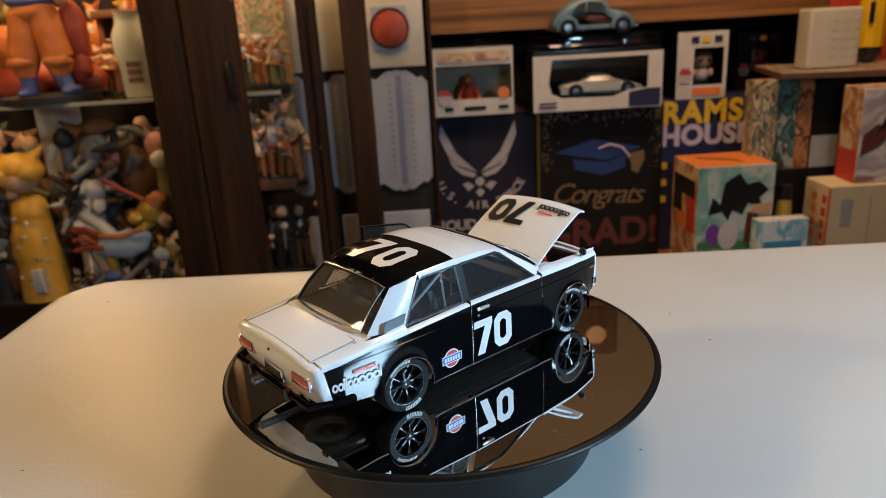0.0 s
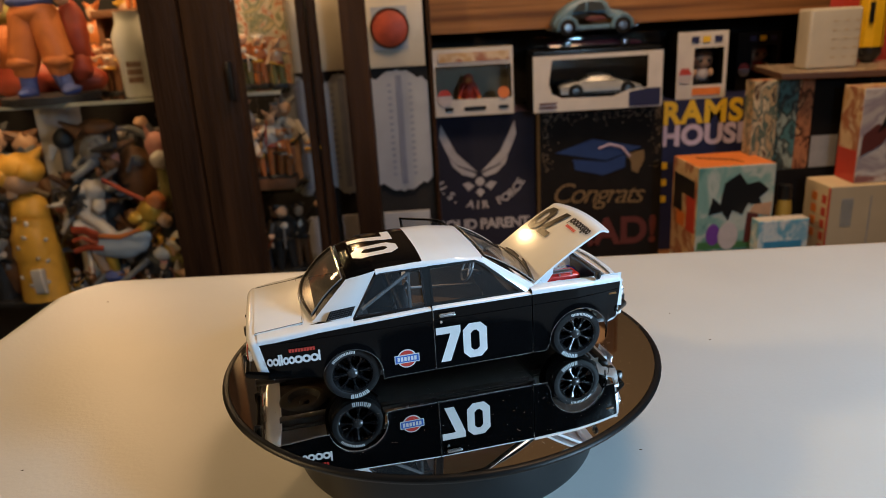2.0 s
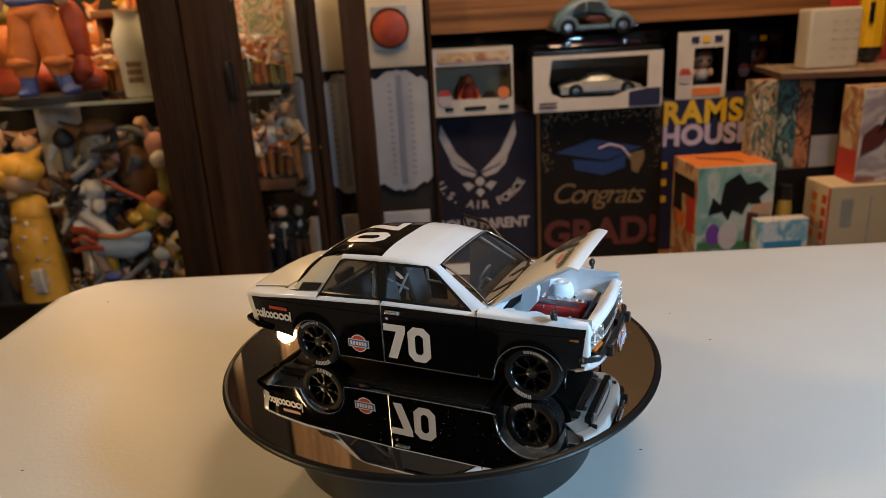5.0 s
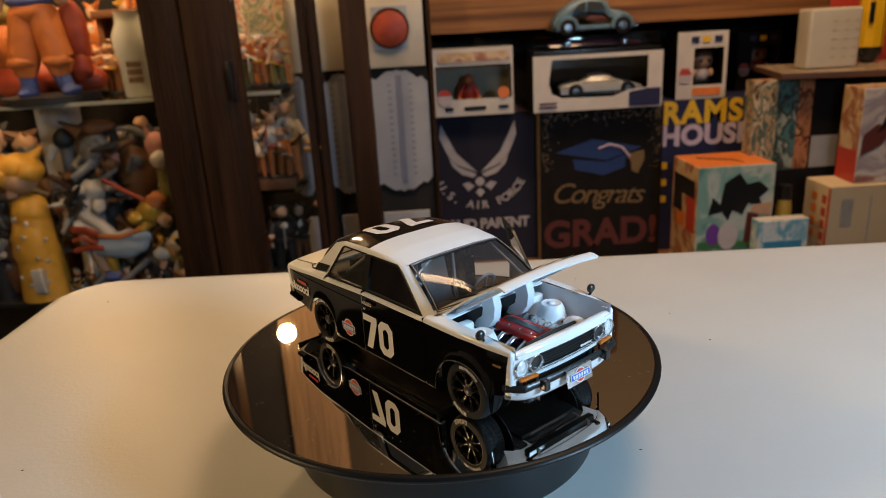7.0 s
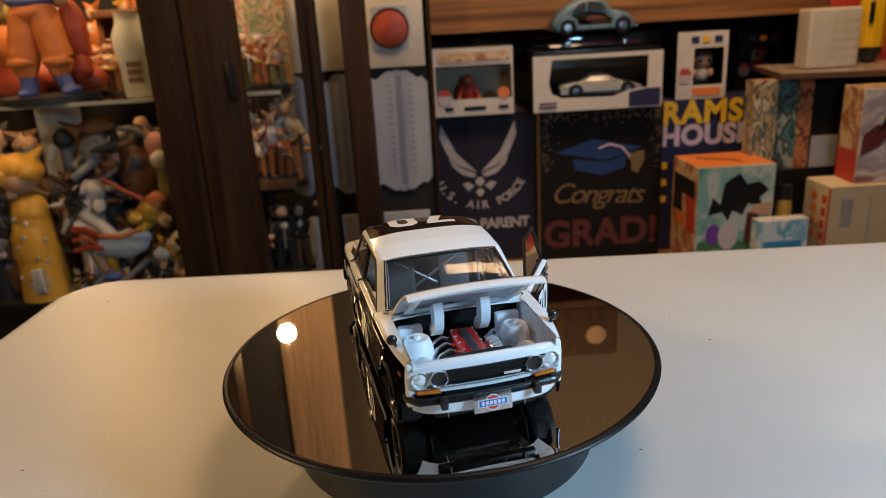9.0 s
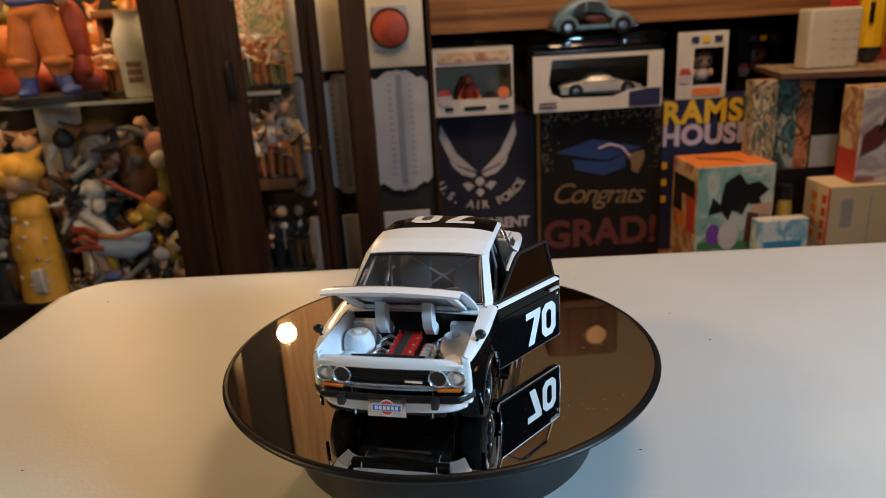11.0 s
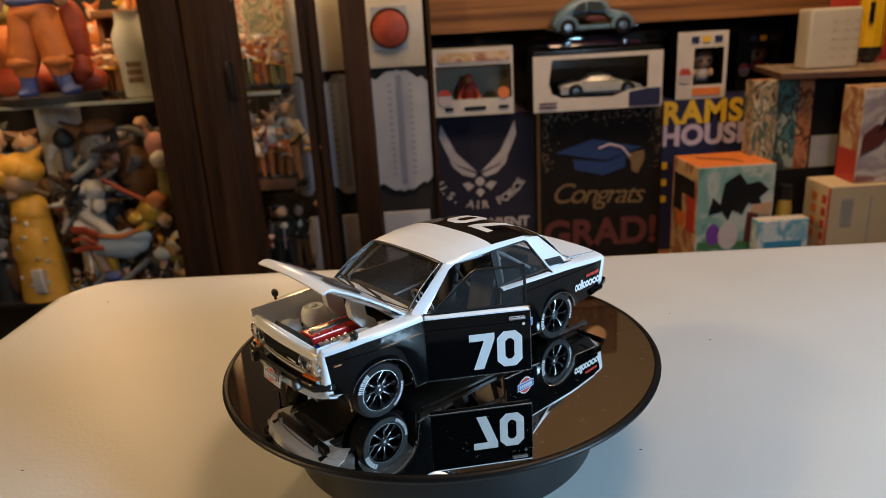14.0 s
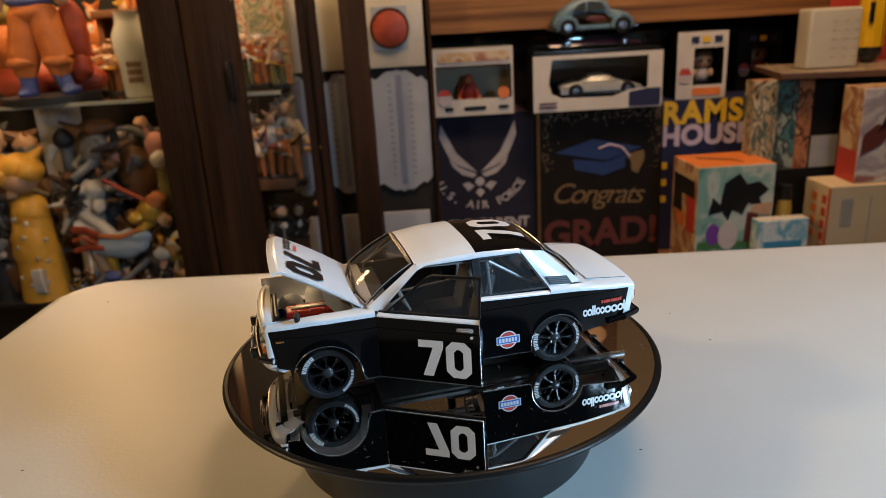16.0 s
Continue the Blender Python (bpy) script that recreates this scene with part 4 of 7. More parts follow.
def bonnet():
    m = Matrix.Translation((0.0372, 0, 0.0372)) @ Matrix.Rotation(radians(-32.0), 4, "Y")
    L, w = 0.0425, 0.0268

    def top(u, v):
        y = (2 * v - 1) * w * (1 - 0.03 * u)
        x = L * u - 0.0015 * (2 * v - 1) ** 2 * u
        z = 0.0010 * (1 - (2 * v - 1) ** 2) - 0.0028 * max(0, u - 0.90) ** 2 / 0.01 + 0.0010 * math.sin(math.pi * u)
        return Vector((x, y, z))
    bm = bmesh.new()
    grid(bm, 24, 20, top)
    thicken(bm, 0.0009)
    b = part("bonnet", bm, WHITE, CAR, "white bonnet propped open")
    b.matrix_local = m

    def on(u, v):
        """u across to the car's left, v up the number, which points back to the windscreen."""
        return top((0.0360 - v) / L, (u / w + 1) / 2) + Vector((0, 0, 0.0006))
    for fn_name, off in ((seven, -0.0022), (zero, 0.0112)):
        bm = bmesh.new()
        fn_name(bm, 0, 0, 0.0122, 0.0165, lambda a, c: Vector((a, c, 0)))
        for k in range(1, 9):
            for axis in (0, 1):
                co, no = Vector((0, 0, 0)), Vector((0, 0, 0))
                co[axis], no[axis] = 0.0018 * k, 1
                bmesh.ops.bisect_plane(bm, geom=list(bm.verts) + list(bm.edges) + list(bm.faces), plane_co=co, plane_no=no)
        for v in bm.verts:
            v.co = on(off + v.co.x, v.co.y)
        part("number", bm, INK, b, "black block number seventy on the bonnet")
    sponsor(b, lambda u, v: on(-0.0240 + u, v), 0.0200, 0.0036, INK)
    # stiffening frame and gooseneck hinges on the underside
    bm = bmesh.new()
    for y in (-0.021, 0.021):
        box(bm, 0.004, 0.037, y - 0.0015, y + 0.0015, -0.0020, -0.0006, 0.0004)
    for x in (0.006, 0.035):
        box(bm, x - 0.0015, x + 0.0015, -0.021, 0.021, -0.0020, -0.0006, 0.0004)
    part("stiffener", bm, BAY, b, "white stiffening frame")
    for y in (-0.0105, 0.0085):
        bm = bmesh.new()
        pts = [(0.0165, -0.0010), (0.0150, -0.0060), (0.0115, -0.0100), (0.0060, -0.0120), (0.0000, -0.0112), (-0.0020, -0.0088), (0.0010, -0.0070), (0.0055, -0.0066), (0.0080, -0.0040), (0.0085, -0.0010)]
        f = bm.faces.new([bm.verts.new((x, y - 0.0019, z)) for x, z in pts])
        r = bmesh.ops.extrude_face_region(bm, geom=[f])
        bmesh.ops.translate(bm, vec=(0, 0.0038, 0), verts=[g for g in r["geom"] if isinstance(g, bmesh.types.BMVert)])
        part("hinge_arm", bm, BAY, b, "white gooseneck hinge arm", 30)


def engine_bay():
    fold = [(0.0274, 0.0370), (0.0262, 0.0300), (0.0257, 0.0265), (0.0250, 0.0260), (0.0200, 0.0249), (0.0160, 0.0241), (0.0156, 0.0234), (0.0148, 0.0105)]
    for s in (1, -1):
        bm = bmesh.new()

        def wing(u, v):
            i = min(int(v * 7 + 1e-6), 6)
            f = v * 7 - i
            return (0.0375 + 0.0415 * u, s * (fold[i][0] + (fold[i + 1][0] - fold[i][0]) * f), fold[i][1] + (fold[i + 1][1] - fold[i][1]) * f)
        grid(bm, 12, 7, wing)
        part("inner_wing", bm, BAY, CAR, "white inner wing of the engine bay")
    for s in (1, -1):
        bm = bmesh.new()
        lathe(bm, [(0.0070, 0.0), (0.0060, 0.0060), (0.0048, 0.0088), (0.0042, 0.0092), (0.0036, 0.0089), (0.0, 0.0090)], Matrix.Translation((0.0535, s * 0.0200, 0.0235)), 28)
        tw = part("strut_tower", bm, BAY, CAR, "white strut tower")
        bm = bmesh.new()
        ball(bm, (0.0535, s * 0.0200, 0.0327), (0.0016, 0.0016, 0.0008), 14)
        part("cap", bm, BAY, tw)
        bm = bmesh.new()
        ball(bm, (0.0665, s * 0.0205, 0.0238), (0.0065, 0.0050, 0.0062), 20)
        part("reservoir", bm, BAY, CAR, "rounded white housing")
        bm = bmesh.new()
        box(bm, 0.0400, 0.0445, s * 0.0205 - 0.0050, s * 0.0205 + 0.0050, 0.020, 0.0330, 0.0012)
        part("bulkhead_box", bm, BAY, CAR)
    bm = bmesh.new()
    box(bm, 0.0362, 0.0372, -0.0275, 0.0275, 0.0080, 0.0368)
    part("bulkhead", bm, PLASTIC, CAR, "black bulkhead")
    bm = bmesh.new()
    box(bm, 0.0375, 0.0700, -0.0160, 0.0160, 0.0085, 0.0105)
    part("bay_floor", bm, PLASTIC, CAR)
    bm = bmesh.new()
    box(bm, 0.0745, 0.0775, -0.0195, 0.0195, 0.0105, 0.0318, 0.0006)
    rad = part("radiator", bm, PLASTIC, CAR, "black radiator behind the grille")
    bm = bmesh.new()
    box(bm, 0.0755, 0.0800, -0.0272, 0.0272, 0.0322, 0.0334, 0.0004)
    part("slam_panel", bm, BAY, CAR)
    # engine
    bm = bmesh.new()
    box(bm, 0.0420, 0.0690, -0.0052, 0.0056, 0.0105, 0.0235, 0.0012)
    eng = part("engine", bm, HUB, CAR, "model engine with red rocker cover")
    bm = bmesh.new()
    box(bm, 0.0450, 0.0695, -0.0052, 0.0048, 0.0235, 0.0278, 0.0014, seg=3)
    cov = part("rocker_cover", bm, RED, eng, "bright red rocker cover")
    bm = bmesh.new()
    box(bm, 0.0475, 0.0670, -0.0020, 0.0015, 0.0276, 0.0283, 0.0003)
    part("name_strip", bm, HUB, cov, "grey strip on the cover")
    for k in range(8):
        bm = bmesh.new()
        x = 0.0470 + 0.0030 * (k % 4) * 2
        y = -0.0045 if k < 4 else 0.0041
        ball(bm, (x, y, 0.0277), 0.0006, 10)
        part("bolt", bm, SILVER, cov)
    for k in range(4):
        bm = bmesh.new()
        x = 0.0470 + 0.0062 * k
        pipe(bm, [(x, -0.0050, 0.0235), (x, -0.0085, 0.0252), (x, -0.0120, 0.0234), (x + 0.0005, -0.0145, 0.0190)], 0.0012, 10)
        part("intake_tube", bm, SILVER, eng, "silver intake tube")
    bm = bmesh.new()
    box(bm, 0.0460, 0.0700, -0.0185, -0.0120, 0.0180, 0.0225, 0.0012)
    part("plenum", bm, SILVER, eng, "silver plenum")
    for k in range(5):
        bm = bmesh.new()
        x = 0.0555 + 0.0030 * k
        lathe(bm, [(0.0, -0.0014), (0.0025, -0.0012), (0.0031, 0.0), (0.0025, 0.0012), (0.0, 0.0014)], Matrix.Translation((x, 0.0095, 0.0240)) @ Matrix.Rotation(radians(90), 4, "Y"), 20)
        part("turbo_ring", bm, CHROME, eng, "chrome ribbed duct")
    bm = bmesh.new()
    tube(bm, (0.0690, 0.0095, 0.0240), (0.0722, 0.0105, 0.0232), 0.0028, 0.0022, 18)
    part("hose", bm, BLUE, eng, "blue hose end")
    bm = bmesh.new()
    pipe(bm, [(0.0715, -0.0100, 0.0225), (0.0735, -0.0125, 0.0215)], 0.0022, 10)
    part("hose", bm, BLUE, eng, "blue hose end")
    bm = bmesh.new()
    ball(bm, (0.0525, 0.0125, 0.0215), (0.0045, 0.0040, 0.0045), 16)
    pipe(bm, [(0.048, 0.009, 0.022), (0.046, 0.013, 0.024), (0.049, 0.0165, 0.022)], 0.0014, 8)
    part("turbo", bm, SILVER, eng, "silver turbocharger")
    bm = bmesh.new()
    pipe(bm, [(0.0735, -0.016, 0.0322), (0.0735, 0.002, 0.0328), (0.0732, 0.012, 0.0322)], 0.0009, 8)
    part("hose_rail", bm, PLASTIC, rad)
    eng.location.z += 0.0026


def cabin():
    bm = bmesh.new()
    box(bm, -0.050, 0.036, -0.0295, 0.0295, 0.0080, 0.0095)
    grid(bm, 1, 1, lambda u, v: (-0.0580 + 0.022 * u, -0.028 + 0.056 * v, 0.0350))
    box(bm, -0.0400, -0.0370, -0.0290, 0.0290, 0.0095, 0.0340, 0.001)
    box(bm, -0.0420, -0.0380, -0.0270, 0.0270, 0.0300, 0.0370, 0.0015)
    for y in (-0.0135, 0.0135):
        box(bm, -0.0425, -0.0385, y - 0.0060, y + 0.0060, 0.0360, 0.0410, 0.0015)
    part("cabin_floor", bm, INTERIOR, CAR, "dark cabin floor and rear bulkhead")
    bm = bmesh.new()
    box(bm, 0.0250, 0.0362, -0.0290, 0.0290, 0.0200, 0.0362, 0.0025)
    dash = part("dashboard", bm, INTERIOR, CAR, "dark grey dashboard")
    for y in (0.0135, -0.0135):
        bm = bmesh.new()
        box(bm, -0.0140, 0.0030, y - 0.0078, y + 0.0078, 0.0100, 0.0170, 0.0022)
        box(bm, -0.0040, 0.0, -0.0078, 0.0078, 0.0, 0.0290, 0.0018, m=Matrix.Translation((-0.0120, y, 0.0140)) @ Matrix.Rotation(radians(-14), 4, "Y"))
        box(bm, -0.0030, 0.0, -0.0040, 0.0040, 0.0285, 0.0350, 0.0012, m=Matrix.Translation((-0.0120, y, 0.0140)) @ Matrix.Rotation(radians(-14), 4, "Y"))
        part("bucket_seat", bm, SEAT, CAR, "dark grey bucket seat")
    bm = bmesh.new()
    m = Matrix.Translation((0.0185, 0.0135, 0.0335)) @ Matrix.Rotation(radians(-65), 4, "Y")
    pts = [m @ Vector((0.0062 * math.cos(a), 0.0062 * math.sin(a), 0)) for a in np.linspace(0, math.tau, 25)]
    pipe(bm, pts, 0.0006, 6)
    for a in (0, 2.1, 4.2):
        pipe(bm, [m @ Vector((0, 0, -0.0008)), m @ Vector((0.0062 * math.cos(a), 0.0062 * math.sin(a), 0))], 0.0005, 6)
    pipe(bm, [m @ Vector((0, 0, -0.001)), m @ Vector((0, 0, -0.010))], 0.0010, 8)
    part("steering_wheel", bm, CAGE, CAR, "grey steering wheel")
    bm = bmesh.new()
    for s in (1, -1):
        pipe(bm, [(-0.016, s * 0.026, 0.010), (-0.018, s * 0.0262, 0.036), (-0.0175, s * 0.0235, 0.0495), (-0.017, s * 0.015, 0.0535), (-0.017, 0, 0.0545)], 0.0008, 8)
        pipe(bm, [(-0.018, s * 0.024, 0.049), (-0.038, s * 0.024, 0.036)], 0.0008, 8)
        pipe(bm, [(-0.018, s * 0.025, 0.046), (-0.018, -s * 0.025, 0.014)], 0.0007, 8)
        pipe(bm, [(-0.017, s * 0.0255, 0.024), (0.024, s * 0.0262, 0.020)], 0.0007, 8)
        pipe(bm, [(-0.0175, s * 0.0235, 0.0495), (0.0120, s * 0.0235, 0.0505), (0.0300, s * 0.0265, 0.0385), (0.0300, s * 0.0265, 0.012)], 0.0007, 8)
    part("roll_cage", bm, CAGE, CAR, "grey tube roll cage")


def wheel_mesh():
    """A wheel with its axis along y, outer face towards -y."""
    R = WHEEL_R
    turn = Matrix.Rotation(radians(90), 4, "X")
    tyre = bmesh.new()
    lathe(tyre, [(0.0082, -0.0045), (0.0092, -0.0052), (0.0108, -0.0050), (R - 0.0002, -0.0040), (R, -0.0030), (R, 0.0030), (R - 0.0002, 0.0040), (0.0110, 0.0049), (0.0096, 0.0052), (0.0086, 0.0050), (0.0081, 0.0045)], turn, 56)
    tread = bmesh.new()
    for k in range(46):
        a = k * math.tau / 46
        for y, tw in ((-0.0022, 0.3), (0.0, -0.3), (0.0022, 0.3)):
            box(tread, -0.0005, 0.0005, y - 0.0009, y + 0.0009, R - 0.0002, R + 0.00018, m=Matrix.Rotation(a + y * 20, 4, "Y"))
    letters = bmesh.new()
    for a0, n, h in ((0.5, 8, 0.0012), (math.pi + 0.5, 5, 0.0019)):
        for k in range(n):
            for b0, b1 in ((0.0, 0.30), (0.46, 0.74)):
                s = 0.135 if n == 8 else 0.165
                b = a0 + k * s
                lathe(letters, [(0.0101 - h / 2, 0.00528), (0.0101, 0.00530), (0.0101 + h / 2, 0.00522)], turn, 3, 0, b + b0 * s, b + b1 * s)
    rim = bmesh.new()
    lathe(rim, [(0.0084, -0.0046), (0.0080, -0.0046), (0.0075, 0.0), (0.0075, 0.0034), (0.0079, 0.0044), (0.0083, 0.0049), (0.0086, 0.0049)], turn, 48)
    lathe(rim, [(0.0076, 0.0005), (0.0, 0.0005)], turn, 32)
    spokes = bmesh.new()
    for k in range(8):
        a = k * math.tau / 8
        m = Matrix.Rotation(a, 4, "Y")
        pts = [(0.0016, 0.0), (0.0044, 0.0), (0.0078, 0.0)]
        for s in (1, -1):
            f = spokes.faces.new([spokes.verts.new(m @ Vector(p)) for p in ((s * 0.0008, -0.0034, 0.0012), (s * 0.0002, -0.0038, 0.0050), (s * 0.0014, -0.0042, 0.0079), (s * 0.0002, -0.0042, 0.0079), (0, -0.0036, 0.0012))])
        box(spokes, -0.00045, 0.00045, -0.0038, -0.0012, 0.0012, 0.0078, 0.0002, m=m)
    hub = bmesh.new()
    lathe(hub, [(0.0024, 0.0015), (0.0022, 0.0038), (0.0015, 0.0043), (0.0, 0.0044)], turn, 20)
    bmesh.ops.recalc_face_normals(spokes, faces=spokes.faces)
    return [mesh_of(n, b, m) for n, b, m in (("rim", rim, RIM), ("tyre", tyre, RUBBER), ("tread", tread, RUBBER), ("sidewall_bars", letters, TYRE_INK), ("spokes", spokes, RIM), ("hub_cap", hub, CAPGREY))]


def wheels():
    meshes = wheel_mesh()
    for x, z in ((AX_R, 0.0118), (AX_F, 0.0118)):
        for s in (1, -1):
            y = 0.0290 if x < 0 else 0.0268
            w = new("wheel", meshes[0])
            w.parent = CAR
            w.matrix_local = Matrix.Translation((x, s * y, z)) @ Matrix.Rotation(0 if s < 0 else math.pi, 4, "Z") @ Matrix.Rotation(0.6 * (x > 0) + 0.9 * s, 4, "Y")
            tagged(w, "black eight-spoke wheel")
            for me in meshes[1:]:
                o = new(me.name.split(".")[0], me)
                o.parent = w
                if me.name.startswith("sidewall"):
                    tagged(o, "white bars for the tyre maker's lettering")


body()
front()
rear()
door(-1)
door(1)
bonnet()
engine_bay()
cabin()
wheels()


# ---------------------------------------------------------------- cabinets and shelves behind the table
def cabinet():
    c = thing("display_cabinet", "dark-stained wooden display cabinet with glass doors and shelves", "cabinet")
    for x0, x1, y0, y1, n in ((-0.458, -0.395, 0.93, 0.985, "stile"), (-0.392, -0.310, 0.935, 0.985, "stile"), (-0.218, -0.203, 1.03, 1.06, "stile"), (-0.199, -0.184, 1.035, 1.06, "stile"), (-0.148, -0.100, 1.10, 1.15, "stile"), (0.0185, 0.0255, 1.19, 1.24, "stile")):
        bm = bmesh.new()
        box(bm, x0, x1, y0, y1, -0.78, 1.15 if x0 < -0.4 else 0.30, 0.004)
        part(n, bm, DARKWOOD, c)
    bm = bmesh.new()
    box(bm, -0.327, -0.318, 0.922, 0.935, 0.035, 0.098, 0.003)
    part("handle", bm, PLASTIC, c, "black upright door handle")
    bm = bmesh.new()
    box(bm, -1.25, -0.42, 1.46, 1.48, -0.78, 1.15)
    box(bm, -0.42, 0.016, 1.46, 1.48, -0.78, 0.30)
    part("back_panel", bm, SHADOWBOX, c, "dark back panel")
    bm = bmesh.new()
    box(bm, -1.27, -1.25, 0.95, 1.48, -0.78, 1.15)
    part("side_panel", bm, DARKWOOD, c)
    bm = bmesh.new()
    box(bm, -1.27, -0.395, 0.95, 1.48, 1.15, 1.18)
    part("top", bm, DARKWOOD, c)
    for z, x1, y0 in ((0.040, -0.255, 1.0), (-0.335, -0.255, 0.995), (0.47, -0.40, 1.0)):
        bm = bmesh.new()
        box(bm, -1.25, x1, y0 + 0.003, 1.46, z - 0.007, z)
        sh = pane(part("shelf", bm, SHELFGLASS, c, "clear glass shelf with a pale edge"))
        bm = bmesh.new()
        box(bm, -1.25, x1, y0, y0 + 0.003, z - 0.007, z, 0.001)
        part("edge", bm, GLASSEDGE, sh, "pale ground edge of the glass")
    for x0, x1, y in ((-1.25, -0.458, 0.955), (-0.31, -0.218, 1.045)):
        bm = bmesh.new()
        box(bm, x0, x1, y, y + 0.003, -0.74, 1.12 if x0 < -1 else 0.29)
        pane(part("door_pane", bm, CLEAR, c, "clear glass pane"))
    return c


SHELFGLASS = glass_mat("shelf_glass", (0.70, 0.72, 0.66))
GLASSEDGE = mat("pale_glass_edge", (0.34, 0.34, 0.28), 0.3, 0, 0.15, 20)
cabinet()


def shelf_unit():
    c = thing("oak_shelf_unit", "golden oak shelf with deep front board", "shelf")
    bm = bmesh.new()
    box(bm, 0.018, 0.905, 1.30, 1.33, 0.113, 0.235, 0.004)
    part("front_board", bm, OAK, c)
    bm = bmesh.new()
    box(bm, 0.018, 1.6, 1.33, 1.60, 0.205, 0.230)
    part("shelf_board", bm, OAK, c)
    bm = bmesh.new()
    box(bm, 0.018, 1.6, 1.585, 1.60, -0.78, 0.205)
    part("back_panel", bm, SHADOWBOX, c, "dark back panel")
    bm = bmesh.new()
    box(bm, 0.018, 1.6, 0.90, 1.585, -0.435, -0.415)
    part("lower_board", bm, OAK, c)
    for x in (0.03, 0.8, 1.58):
        bm = bmesh.new()
        box(bm, x - 0.01, x + 0.01, 1.12, 1.585, -0.78, -0.435)
        part("leg_panel", bm, OAK, c)


shelf_unit()


def above():
    """What the mirror shows of the wall over the shelves."""
    bm = bmesh.new()
    box(bm, -0.425, -0.275, 1.44, 1.462, 0.3005, 1.15, 0.003)
    solid("tan_board", bm, TANBOARD, "tan wooden board standing on the cabinet", "board")
    w = thing("wall_shelf", "dark wooden wall shelf above the oak unit", "shelf")
    bm = bmesh.new()
    box(bm, 0.22, 0.85, 1.42, 1.62, 0.585, 0.605, 0.002)
    part("board", bm, DARKWOOD, w)
    r = thing("old_radio", "dark boxy old radio with a round pale dial", "radio", pose(0.30, 1.43, 0.6055))
    bm = bmesh.new()
    box(bm, 0, 0.19, 0, 0.12, 0, 0.15, 0.012, seg=3)
    part("case", bm, DARKWOOD, r)
    bm = bmesh.new()
    lathe(bm, [(0, 0.006), (0.026, 0.006), (0.029, 0.0), (0.0, 0.0)], Matrix.Translation((0.13, 0, 0.085)) @ Matrix.Rotation(radians(90), 4, "X"), 28)
    part("dial", bm, TANBOARD, r, "dull round dial")


TANBOARD = wood_mat("tan_board_wood", (0.20, 0.125, 0.068), (0.245, 0.155, 0.085), 14, 1.2, 0.7)
above()


# ---------------------------------------------------------------- signs in the dark cabinet bay
def flatpart(name, pts, y, material, parent, label="", t=0.002):
    """A flat piece standing upright at depth y: outline in x and z, thickness towards the room."""
    bm = bmesh.new()
    flat(bm, pts, lambda u, v: (u, y, v), (0, -t, 0))
    return part(name, bm, material, parent, label, 30)


def rect(x0, x1, z0, z1):
    return [(x0, z0), (x1, z0), (x1, z1), (x0, z1)]


def scalloped(x0, x1, z0, z1):
    """A tall plate with bracket-shaped ends."""
    w = x1 - x0
    cut = [(0.0, 0.030), (0.10, 0.016), (0.16, 0.020), (0.24, 0.012), (0.34, 0.003), (0.44, 0.004), (0.5, 0.0), (0.56, 0.004), (0.66, 0.003), (0.76, 0.012), (0.84, 0.020), (0.90, 0.016), (1.0, 0.030)]
    up = [(x0 + w * a, z1 - b) for a, b in cut]
    dn = [(x1 - w * a, z0 + b) for a, b in cut]
    return up + dn


